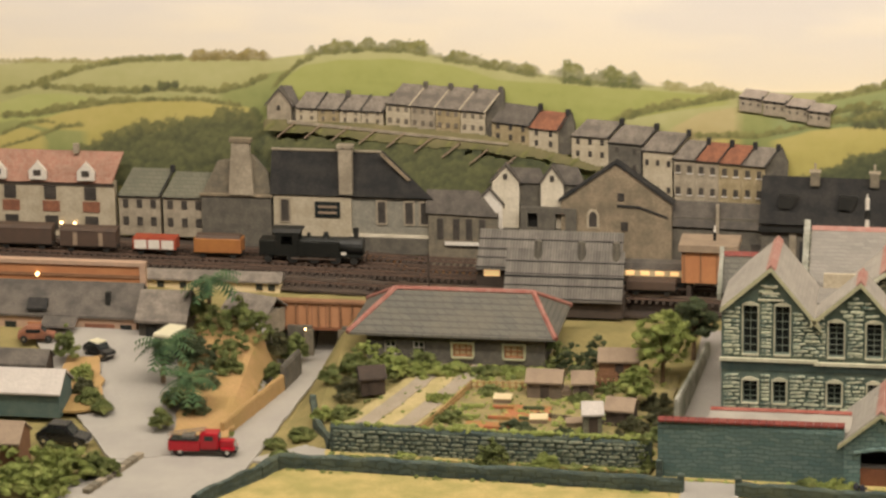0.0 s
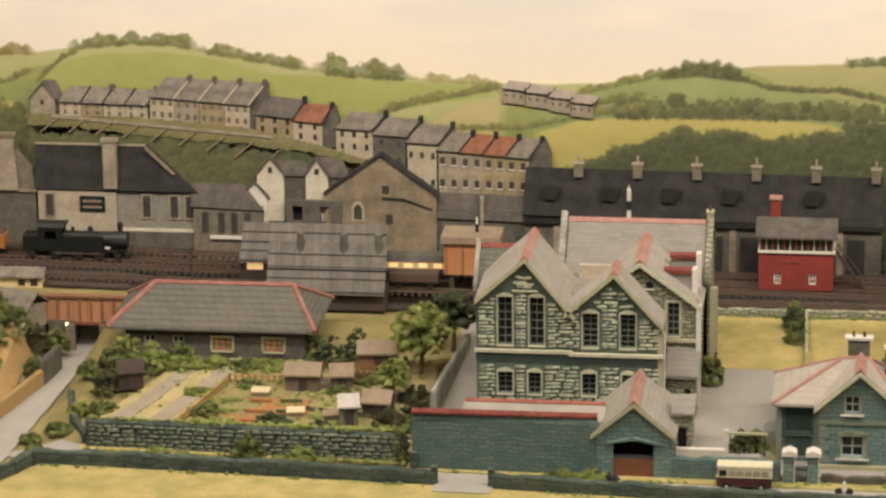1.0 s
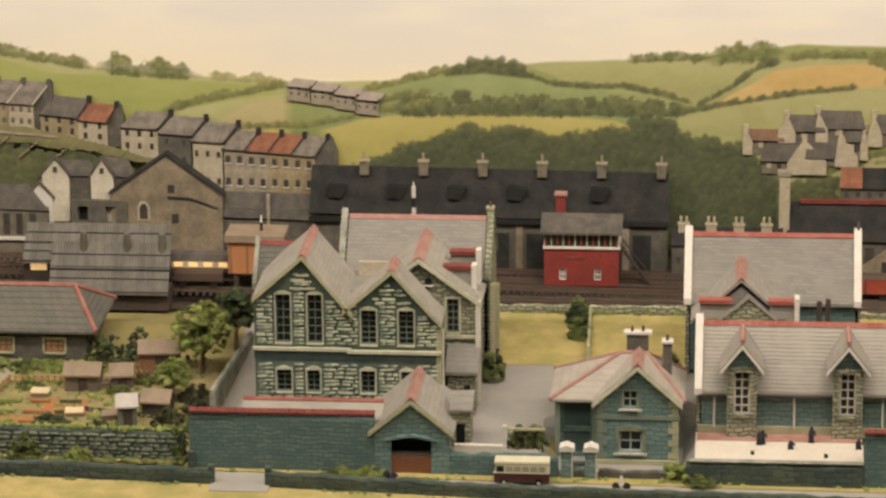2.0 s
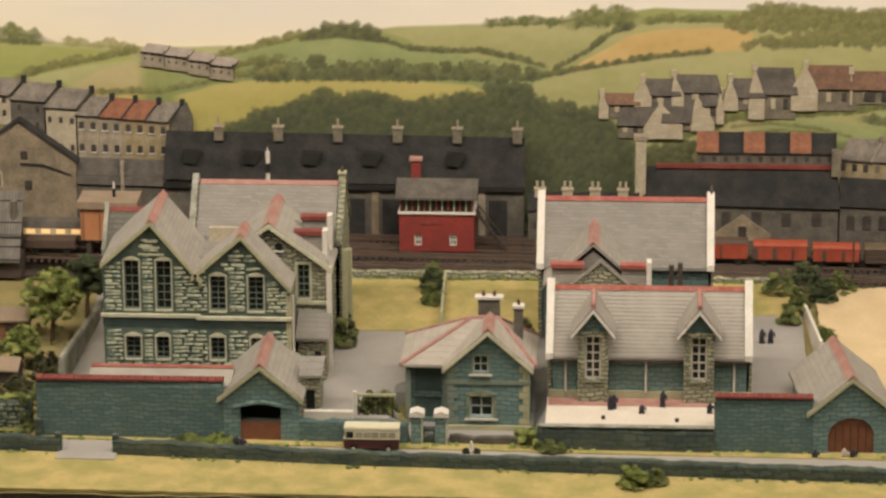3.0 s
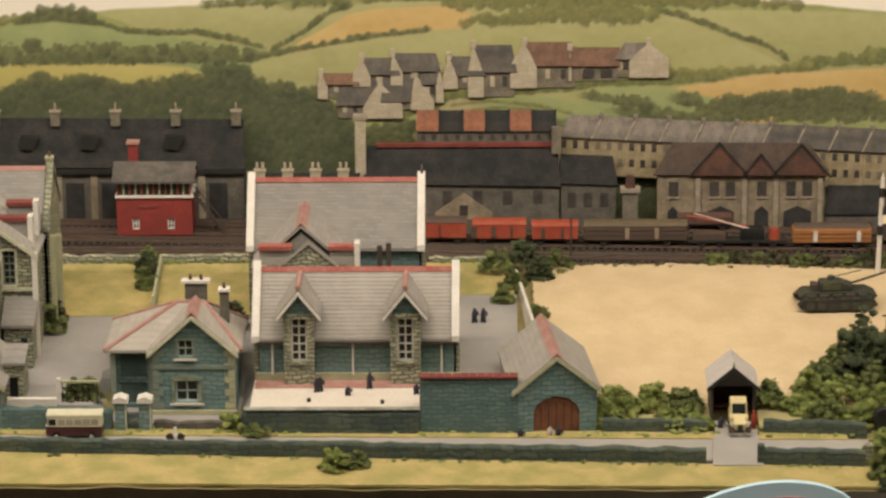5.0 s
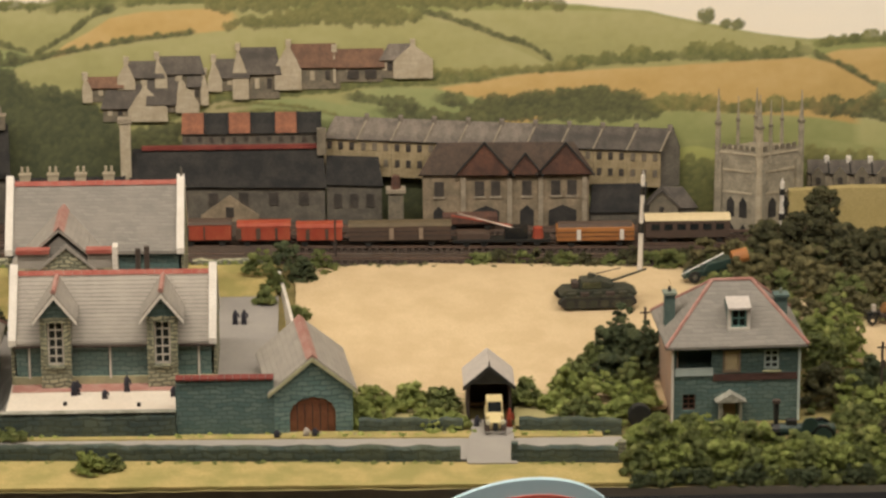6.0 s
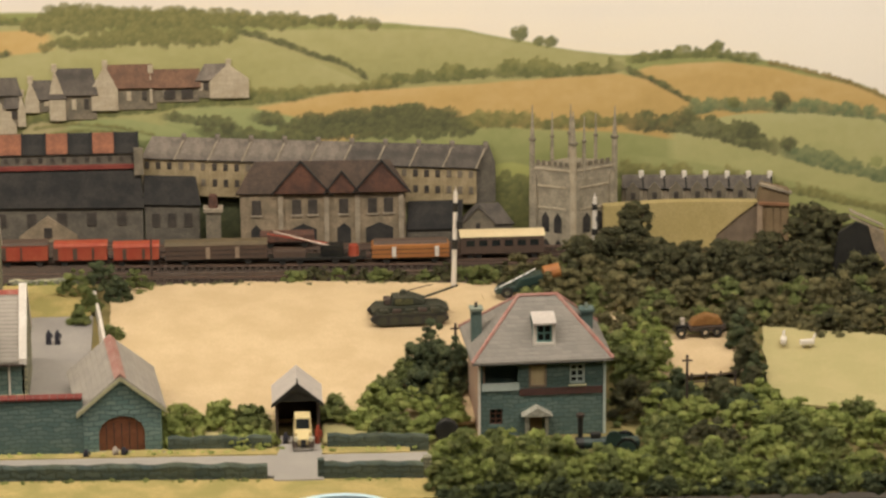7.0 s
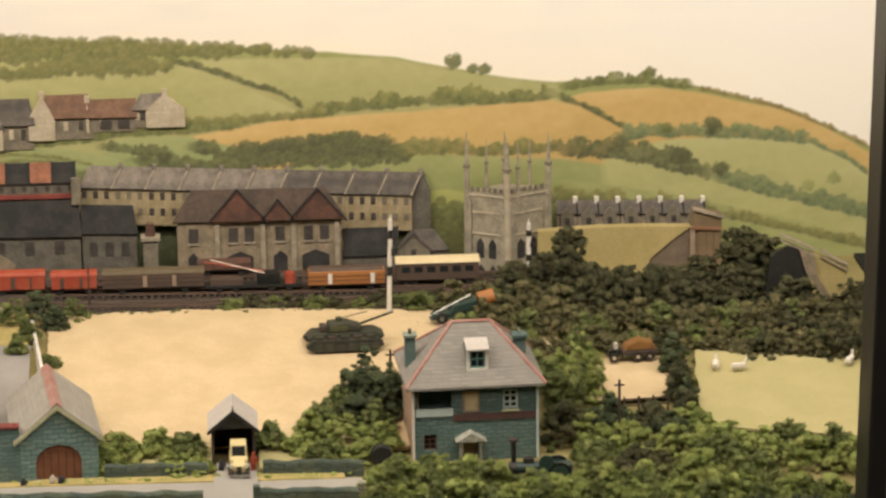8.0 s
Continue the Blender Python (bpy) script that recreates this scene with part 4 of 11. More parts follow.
board.field([(-2.027, 0.239), (-1.984, 0.248), (-1.941, 0.262), (-1.867, 0.275), (-1.793, 0.283), (-1.709, 0.285), (-1.616, 0.274), (-1.595, 0.249)], "yellow")
board.hedge([(-2.016, 0.248), (-1.941, 0.264), (-1.866, 0.277), (-1.793, 0.284), (-1.709, 0.286), (-1.626, 0.277)], 0.006, "olive", 21)
board.field([(-2.405, 0.190), (-2.188, 0.212), (-2.080, 0.235), (-2.048, 0.240), (-2.017, 0.230), (-1.974, 0.223), (-1.911, 0.223)], "green")
board.field([(-2.191, 0.164), (-2.081, 0.210), (-2.038, 0.226), (-2.006, 0.222), (-1.986, 0.196)], "yellow")
board.hedge([(-2.081, 0.210), (-2.038, 0.230), (-1.995, 0.239), (-1.974, 0.236)], 0.006, "olive", 24)
board.hedge([(-2.083, 0.186), (-2.018, 0.206), (-1.964, 0.229), (-1.921, 0.233)], 0.006, "olive", 25)
board.field([(-1.001, 0.229), (-0.930, 0.271), (-0.840, 0.289), (-0.740, 0.303), (-0.691, 0.308), (-0.562, 0.298), (-0.475, 0.295)], "pale")
board.field([(-0.860, 0.254), (-0.800, 0.286), (-0.740, 0.298), (-0.671, 0.290), (-0.641, 0.275)], "tan")
board.hedge([(-0.961, 0.267), (-0.880, 0.289), (-0.820, 0.302), (-0.731, 0.321)], 0.011, "olive", 28)
board.field([(-0.840, 0.221), (-0.760, 0.240), (-0.700, 0.246), (-0.641, 0.259), (-0.562, 0.267), (-0.475, 0.279)], "yellow")
board.field([(-0.612, 0.302), (-0.543, 0.322), (-0.476, 0.336)], "green")
# the saddle and the round hill
board.field([(-0.085, 0.371), (0.160, 0.404), (0.354, 0.401), (0.452, 0.403), (0.550, 0.398), (0.647, 0.392), (0.745, 0.385), (0.844, 0.374), (0.942, 0.367), (1.041, 0.356), (1.140, 0.334), (1.239, 0.313), (1.319, 0.302), (1.389, 0.304), (1.479, 0.307), (1.570, 0.289), (1.640, 0.271), (1.742, 0.242), (1.823, 0.200), (1.880, 0.170), (2.051, 0.078)], "green")
board.field([(-0.364, 0.351), (-0.314, 0.363), (-0.245, 0.369), (-0.147, 0.372), (-0.069, 0.375), (-0.000, 0.378), (0.058, 0.383), (0.146, 0.384), (0.243, 0.381), (0.437, 0.387)], "khaki")
board.hedge([(-0.137, 0.371), (-0.069, 0.376), (0.010, 0.377)], 0.012, "green", 34)
board.tree(-0.067, 0.380, 0.013, "green", 35)
board.tree(-0.020, 0.377, 0.011, "green", 36)
board.hedge([(-0.000, 0.371), (0.049, 0.381), (0.136, 0.382)], 0.026, "green", 37, soft=0.006)
board.hedge([(0.136, 0.378), (0.195, 0.383), (0.309, 0.383)], 0.012, "green", 38)
board.field([(-0.742, 0.300), (-0.602, 0.312), (-0.542, 0.323), (-0.482, 0.340), (-0.443, 0.357), (-0.383, 0.370), (-0.324, 0.360), (-0.285, 0.349), (-0.245, 0.337)], "green")
board.wood([(-0.452, 0.353), (-0.413, 0.372), (-0.383, 0.378), (-0.344, 0.374), (-0.309, 0.355)], 0.334, 0.013, "wood", 40)
board.field([(-0.682, 0.291), (-0.602, 0.304), (-0.542, 0.320), (-0.462, 0.338), (-0.383, 0.345), (-0.304, 0.336), (-0.245, 0.323), (-0.186, 0.318), (-0.117, 0.308), (-0.019, 0.295)], "soft_green")
board.hedge([(-0.602, 0.312), (-0.542, 0.325), (-0.482, 0.341), (-0.443, 0.353)], 0.01, "olive", 42)
board.hedge([(-0.324, 0.346), (-0.265, 0.327), (-0.196, 0.322), (-0.147, 0.324), (-0.088, 0.313), (-0.024, 0.296)], 0.008, "wood", 43)
board.field([(0.006, 0.284), (0.040, 0.311), (0.079, 0.331), (0.117, 0.355), (0.175, 0.366), (0.243, 0.369), (0.302, 0.370), (0.341, 0.360)], "orange")
board.hedge([(-0.024, 0.279), (0.001, 0.300), (0.049, 0.329), (0.088, 0.360), (0.132, 0.374)], 0.01, "wood", 45)
board.field([(-0.067, 0.248), (-0.028, 0.267), (0.030, 0.282), (0.148, 0.296), (0.245, 0.315), (0.312, 0.329)], "khaki")
# the barn hill and the eastern fields
board.field([(-0.062, 0.264), (0.056, 0.296), (0.175, 0.317), (0.351, 0.335), (0.430, 0.351), (0.509, 0.358), (0.587, 0.356), (0.656, 0.345), (0.724, 0.324), (0.792, 0.302), (0.861, 0.267), (0.900, 0.229)], "khaki")
board.field([(0.646, 0.357), (0.705, 0.361), (0.794, 0.360), (0.903, 0.360), (1.031, 0.354), (1.140, 0.330), (1.239, 0.310), (1.329, 0.298), (1.339, 0.257)], "khaki")
board.field([(-0.062, 0.264), (0.056, 0.296), (0.175, 0.317), (0.351, 0.335), (0.430, 0.351), (0.509, 0.358), (0.587, 0.356), (0.656, 0.345), (0.724, 0.324), (0.792, 0.302), (0.861, 0.267), (0.900, 0.229)], "khaki")
board.wood([(0.285, 0.380), (0.335, 0.407), (0.355, 0.412), (0.452, 0.405), (0.599, 0.399), (0.746, 0.387), (0.893, 0.374), (1.002, 0.364), (1.046, 0.353)], 0.376, 0.014, "belt", 51, flat=1)
board.wood([(0.313, 0.345), (0.352, 0.350), (0.391, 0.357), (0.441, 0.367), (0.549, 0.370), (0.646, 0.361)], 0.347, 0.014, "belt", 52, flat=1)
board.hedge([(0.646, 0.361), (0.705, 0.345), (0.773, 0.318), (0.842, 0.295), (0.881, 0.266)], 0.009, "wood", 53)
board.hedge([(-0.062, 0.274), (0.056, 0.298), (0.155, 0.315), (0.263, 0.328)], 0.008, "wood", 54)
board.hedge([(0.881, 0.264), (0.960, 0.268), (1.040, 0.272), (1.100, 0.276)], 0.02, "green", 55)
board.hedge([(1.090, 0.274), (1.139, 0.275), (1.199, 0.273), (1.259, 0.275), (1.324, 0.280)], 0.022, "green", 56)
board.tree(1.143, 0.346, 0.017, "green", 57)
board.tree(1.175, 0.331, 0.012, "green", 58)
board.tree(1.195, 0.329, 0.013, "green", 59)
board.hedge([(1.329, 0.292), (1.399, 0.299), (1.479, 0.301), (1.570, 0.286)], 0.014, "green", 60)
board.tree(1.487, 0.316, 0.013, "green", 61)
board.tree(1.399, 0.303, 0.012, "green", 62)
board.field([(0.671, 0.221), (0.761, 0.237), (0.841, 0.249), (1.040, 0.256), (1.189, 0.264), (1.319, 0.271), (1.379, 0.253), (1.439, 0.220), (1.470, 0.180)], "orange")
board.field([(1.339, 0.272), (1.379, 0.283), (1.419, 0.285), (1.489, 0.288), (1.570, 0.278), (1.640, 0.261), (1.742, 0.237), (1.824, 0.193), (1.880, 0.159), (1.999, 0.090)], "orange")
board.hedge([(1.575, 0.282), (1.640, 0.268), (1.721, 0.245), (1.823, 0.200), (1.885, 0.165)], 0.007, "hazel", 65)
board.hedge([(1.324, 0.276), (1.369, 0.259), (1.419, 0.231), (1.460, 0.206)], 0.009, "wood", 66)
board.hedge([(0.652, 0.245), (0.761, 0.248), (0.880, 0.254), (0.940, 0.258)], 0.011, "olive", 67)
board.field([(0.513, 0.208), (0.543, 0.221), (0.593, 0.228), (0.671, 0.222), (0.750, 0.205), (0.799, 0.170)], "soft_green")
board.hedge([(0.494, 0.221), (0.533, 0.230), (0.603, 0.232), (0.682, 0.234), (0.781, 0.241)], 0.013, "green", 69)
board.hedge([(0.671, 0.203), (0.740, 0.191), (0.799, 0.178)], 0.02, "wood", 70)
board.field([(0.779, 0.150), (0.839, 0.161), (0.899, 0.170), (0.988, 0.178), (1.098, 0.179), (1.218, 0.170), (1.339, 0.161), (1.490, 0.136), (1.642, 0.100), (1.744, 0.070), (1.883, 0.033), (2.053, -0.007)], "field")
board.hedge([(0.749, 0.174), (0.819, 0.180), (0.899, 0.190), (0.979, 0.193), (1.049, 0.191)], 0.028, "wood", 72)
board.wood([(0.720, 0.185), (0.770, 0.208), (0.840, 0.214), (0.900, 0.217), (0.949, 0.221), (0.999, 0.213), (1.059, 0.199)], 0.171, 0.011, "wood", 73)
board.hedge([(1.038, 0.185), (1.118, 0.185), (1.198, 0.180), (1.339, 0.182)], 0.02, "olive", 74)
board.field([(1.399, 0.162), (1.440, 0.179), (1.540, 0.193), (1.641, 0.193), (1.783, 0.181), (1.845, 0.151), (1.881, 0.119), (2.051, 0.057)], "pale")
board.hedge([(1.429, 0.197), (1.490, 0.204), (1.560, 0.202), (1.672, 0.195), (1.783, 0.181)], 0.017, "teal", 76)
board.tree(1.603, 0.215, 0.02, "wood", 77)
board.tree(1.520, 0.212, 0.014, "green", 78)
board.hedge([(1.773, 0.181), (1.845, 0.147), (1.886, 0.113)], 0.008, "teal", 79)
board.hedge([(1.319, 0.179), (1.399, 0.174), (1.460, 0.164), (1.541, 0.145), (1.612, 0.119)], 0.03, "wood", 80)
board.hedge([(1.602, 0.118), (1.673, 0.099), (1.765, 0.075), (1.908, 0.036)], 0.022, "teal", 81)
board.tree(1.541, 0.162, 0.02, "wood", 82)
board.tree(1.617, 0.134, 0.018, "wood", 83)
board.tree(1.820, 0.112, 0.016, "pine", 84)
board.tree(1.775, 0.097, 0.013, "pine", 85)
board.field([(1.238, 0.115), (1.339, 0.124), (1.541, 0.089), (1.643, 0.062), (1.745, 0.037), (1.884, -0.001), (2.054, -0.039)], "field")
board.hedge([(1.298, 0.090), (1.399, 0.080), (1.521, 0.068), (1.633, 0.047)], 0.022, "olive", 87)
board.hedge([(1.623, 0.050), (1.745, 0.020), (1.827, -0.003), (1.910, -0.023)], 0.014, "olive", 88)
board.hedge([(0.571, 0.183), (0.630, 0.173), (0.709, 0.163), (0.779, 0.156)], 0.02, "wood", 89)
board.tree(0.631, 0.186, 0.014, "wood", 90)
board.field([(1.026, 0.048), (1.057, 0.105), (1.128, 0.113), (1.188, 0.101), (1.207, 0.042)], "bright")
board.wood([(1.036, 0.053), (1.067, 0.078), (1.137, 0.097), (1.177, 0.064)], -0.025, 0.014, "green", 92)
board.wood([(0.478, 0.085), (0.558, 0.114), (0.617, 0.113), (0.656, 0.091), (0.784, 0.078), (0.923, 0.059)], -0.028, 0.014, "deep", 93)
# gardens below the hillside cottages
board.field([(0.223, 0.168), (0.272, 0.202), (0.341, 0.210), (0.419, 0.199), (0.517, 0.182), (0.557, 0.164)], "garden")
board.field([(0.341, 0.192), (0.390, 0.209), (0.468, 0.206), (0.546, 0.189), (0.576, 0.169)], "soft_green")
board.hedge([(0.292, 0.192), (0.360, 0.200), (0.439, 0.192), (0.507, 0.176)], 0.005, "olive", 97)
board.hedge([(0.321, 0.182), (0.380, 0.188), (0.458, 0.180)], 0.005, "olive", 98)
board.hedge([(0.262, 0.208), (0.341, 0.210), (0.438, 0.218), (0.516, 0.225), (0.604, 0.243)], 0.014, "green", 99)
board.hedge([(0.517, 0.209), (0.585, 0.199), (0.654, 0.189)], 0.016, "wood", 100)
# hedges at the cottages feet
board.hedge([(0.055, 0.200), (0.110, 0.171), (0.160, 0.168), (0.210, 0.176), (0.270, 0.192), (0.300, 0.214), (0.340, 0.206), (0.390, 0.216), (0.440, 0.224), (0.510, 0.232), (0.600, 0.240), (0.690, 0.246)], 0.013, "green", 910)
board.hedge([(0.105, 0.212), (0.150, 0.226), (0.200, 0.228), (0.260, 0.230)], 0.010, "olive", 911)
# woods
board.field([(-0.683, 0.237), (-0.603, 0.259), (-0.543, 0.267), (-0.443, 0.271), (-0.344, 0.273), (-0.245, 0.269), (-0.156, 0.263), (-0.097, 0.237)], "yellow")
board.hedge([(-0.552, 0.274), (-0.483, 0.277), (-0.394, 0.278), (-0.285, 0.278), (-0.186, 0.281), (-0.107, 0.278), (-0.024, 0.283)], 0.024, "wood", 106)
board.tree(-0.428, 0.302, 0.02, "wood", 107)
board.tree(-0.299, 0.296, 0.015, "wood", 108)
board.tree(-0.201, 0.297, 0.014, "wood", 109)
board.hedge([(-0.815, 0.243), (-0.700, 0.245), (-0.641, 0.258), (-0.562, 0.276), (-0.475, 0.289)], 0.009, "olive", 110)
board.hedge([(-0.621, 0.276), (-0.582, 0.287), (-0.542, 0.298), (-0.476, 0.310)], 0.01, "olive", 111)
board.wood([(-1.944, 0.190), (-1.869, 0.224), (-1.763, 0.246), (-1.678, 0.261), (-1.626, 0.269), (-1.575, 0.243), (-1.493, 0.221), (-1.348, 0.209), (-1.184, 0.198)], 0.117, 0.022, "wood", 112)
board.wood([(-0.624, 0.168), (-0.553, 0.198), (-0.503, 0.221), (-0.443, 0.241), (-0.423, 0.247), (-0.344, 0.246), (-0.285, 0.243), (-0.205, 0.238), (-0.156, 0.249), (-0.097, 0.272), (-0.058, 0.269), (-0.023, 0.233), (0.051, 0.229), (0.091, 0.204), (0.126, 0.149)], 0.022, 0.018, "deep", 113)
board.wood([(-0.062, 0.152), (-0.032, 0.183), (0.037, 0.198), (0.095, 0.173), (0.125, 0.112)], 0.081, 0.02, "deep", 114)
board.wood([(0.145, 0.151), (0.184, 0.175), (0.228, 0.173)], 0.102, 0.016, "wood", 115)
board.build("backdrop", 0.722, "hand-painted backdrop of hedged fields, woods and cream sky", "backdrop")
# a painted flat of trees standing before the upper terrace
screen_wood = PaintedBoard(-1.66, -0.90, np.arange(0.0, 0.30, 0.0027), 0.0027)
screen_wood.wood([(-1.63, 0.12), (-1.60, 0.205), (-1.585, 0.232), (-1.36, 0.228), (-1.18, 0.214), (-1.03, 0.180), (-0.96, 0.140), (-0.93, 0.09)], 0.02, 0.022, "deep", 77)
screen_wood.wood([(-1.58, 0.232), (-1.36, 0.224), (-1.20, 0.205), (-1.05, 0.165)], 0.10, 0.017, "wood", 78)
screen_wood.build("painted_wood", 0.6995, "dark painted wood below the back gardens", "wood")
gardens = PaintedBoard(-1.60, -0.94, np.arange(0.12, 0.28, 0.0027), 0.0027)
gardens.field([(-1.595, 0.262), (-1.36, 0.257), (-1.18, 0.243), (-1.03, 0.208), (-0.95, 0.182)], "plots")
for gx in range(13):
    gardens.hedge([(-1.60 + gx * 0.046, 0.222 - 0.0042 * gx), (-1.56 + gx * 0.046, 0.256 - 0.0040 * gx)], 0.006, "olive", 300 + gx)
gardens.cover *= (gardens.Z > np.interp(gardens.X, (-1.6, -1.45, -1.36, -1.18, -1.08, -0.95), (0.238, 0.231, 0.221, 0.209, 0.198, 0.175)) + 0.012 * (mottle(gardens.X, gardens.Z, 0.03, 9) - 0.5))
gardens.build("painted_gardens", 0.6975, "olive and tan painted back gardens below the terrace", "garden")

# ---- buildings: shared pieces ----
def window(parent, x0, x1, z0, z1, y, cols=2, rows=3, bar=0.0016, frame_mat="sash_paint", pane_mat="dark_pane", depth=0.006, arch=0.0, surround=None, sill=True, surround_w=0.004):
    """A sash window set back in its opening: frame with glazing bars, pane, sill, dressed surround."""
    win = new("window")
    win.empty_display_size = 0.01
    win.parent = parent
    b = bmesh.new()
    fw = bar * 1.2
    yy = y + depth * 0.5
    box(b, x0, x0 + fw, yy, yy + 0.002, z0, z1)
    box(b, x1 - fw, x1, yy, yy + 0.002, z0, z1)
    box(b, x0 + fw, x1 - fw, yy, yy + 0.002, z0, z0 + fw)
    box(b, x0 + fw, x1 - fw, yy, yy + 0.002, z1 - fw, z1)
    for i in range(1, cols):
        xc = x0 + (x1 - x0) * i / cols
        box(b, xc - bar / 2, xc + bar / 2, yy + 0.0004, yy + 0.0016, z0 + fw, z1 - fw)
    for j in range(1, rows):
        zc = z0 + (z1 - z0) * j / rows
        box(b, x0 + fw, x1 - fw, yy + 0.0006, yy + 0.0018, zc - bar / 2, zc + bar / 2)
    part("frame", b, frame_mat, win)
    part("pane", bx(x0 + 0.0004, x1 - 0.0004, yy + 0.0022, yy + 0.003, z0 + 0.0004, z1 - 0.0004), pane_mat, win)
    if sill:
        part("sill", bx(x0 - 0.002, x1 + 0.002, y - 0.003, y + 0.003, z0 - 0.003, z0 - 0.0002), surround or "dressed_stone", win)
    if surround:
        s = bmesh.new()
        w = surround_w
        box(s, x0 - w, x0 - 0.0002, y - 0.0016, y + 0.002, z0, z1)
        box(s, x1 + 0.0002, x1 + w, y - 0.0016, y + 0.002, z0, z1)
        if arch:
            n = 6
            pts = [(x0 - w, z1 + 0.0003)] + [(x0 - w + (x1 - x0 + 2 * w) * i / n, z1 + w * 0.8 + arch * math.sin(math.pi * i / n)) for i in range(n + 1)] + [(x1 + w, z1 + 0.0003)]
            prism(s, pts, y - 0.002, y + 0.002, "y")
        else:
            box(s, x0 - w, x1 + w, y - 0.0016, y + 0.002, z1 + 0.0002, z1 + w)
        part("surround", s, surround, win, "pale dressed stone surround")
    return win


def gable_roof_x(parent, x0, x1, yc, half, z_eave, z_ridge, mat="slate_roof", t=0.005, ridge="ridge_red", name="roof"):
    """Pitched roof with its ridge along the layout."""
    pts = [(yc - half, z_eave), (yc, z_ridge), (yc + half, z_eave), (yc + half, z_eave + t), (yc, z_ridge + t * 1.25), (yc - half, z_eave + t)]
    part(name, pr(pts, x0, x1, "x"), mat, parent)
    if ridge:
        r = bmesh.new()
        n = max(3, int((x1 - x0) / 0.014))
        for i in range(n):
            a = x0 + (x1 - x0) * i / n
            prism(r, [(yc - 0.006, z_ridge + t * 1.25 - 0.0042), (yc, z_ridge + t * 1.25 + 0.0022), (yc + 0.006, z_ridge + t * 1.25 - 0.0042), (yc, z_ridge + t * 0.4)], a + 0.0003, a + (x1 - x0) / n - 0.0003, "x")
        part("ridge_tiles", r, ridge, parent, "red clay ridge tiles")


def gable_roof_y(parent, xc, half, y0, y1, z_eave, z_ridge, mat="slate_roof", t=0.005, ridge="ridge_pink", name="roof", drop=None, wide=0.007):
    """Pitched roof with its ridge running back from the front."""
    e = z_eave if drop is None else drop
    pts = [(xc - half, z_eave), (xc, z_ridge), (xc + half, e), (xc + half, e + t), (xc, z_ridge + t * 1.25), (xc - half, z_eave + t)]
    part(name, pr(pts, y0, y1, "y"), mat, parent)
    if ridge:
        s = (z_ridge - z_eave) / half
        top = z_ridge + t * 1.25
        part("ridge_tiles", pr([(xc - wide, top - wide * s + 0.0012), (xc, top + 0.0022), (xc + wide, top - wide * s + 0.0012), (xc, top - 0.003)], y0, y1, "y"), ridge, parent, "pink clay ridge tiles")


def hip_roof(parent, x0, x1, y0, y1, z, rx0, rx1, ry, rz, mat, ridge=None, t=0.004, wide=0.0045):
    bm = bmesh.new()
    lo = [bm.verts.new(p) for p in ((x0, y0, z), (x1, y0, z), (x1, y1, z), (x0, y1, z))]
    up = [bm.verts.new(p) for p in ((x0, y0, z + t), (x1, y0, z + t), (x1, y1, z + t), (x0, y1, z + t))]
    ra, rb = bm.verts.new((rx0, ry, rz)), bm.verts.new((rx1, ry, rz))
    bm.faces.new(lo[::-1])
    for i in range(4):
        bm.faces.new((lo[i], lo[(i + 1) % 4], up[(i + 1) % 4], up[i]))
    bm.faces.new((up[0], up[1], rb, ra))
    bm.faces.new((up[1], up[2], rb))
    bm.faces.new((up[2], up[3], ra, rb))
    bm.faces.new((up[3], up[0], ra))
    part("roof", bm, mat, parent)
    if ridge:
        for a, b in (((rx0, ry, rz), (rx1, ry, rz)), ((x0, y0, z + t), (rx0, ry, rz)), ((x1, y0, z + t), (rx1, ry, rz)), ((x0, y1, z + t), (rx0, ry, rz)), ((x1, y1, z + t), (rx1, ry, rz))):
            if (Vector(a) - Vector(b)).length > 0.005:
                part("ridge_tiles", rd(a, b, wide, 6), ridge, parent, "red clay hip tiles")


def chimney(parent, x, y, z0, z1, w, d, mat, cap="white_paint", pots=1, pot_mat="far_tile_brown"):
    ch = part("chimney", bx(x - w / 2, x + w / 2, y - d / 2, y + d / 2, z0, z1), mat, parent)
    part("cap", bx(x - w * 0.65, x + w * 0.65, y - d * 0.65, y + d * 0.65, z1, z1 + 0.004), cap, ch)
    for i in range(pots):
        px = x + (i - (pots - 1) / 2) * w * 0.5
        part("chimney_pot", rd((px, y, z1 + 0.004), (px, y, z1 + 0.012), 0.0028, 7, 0.0022), pot_mat, ch)


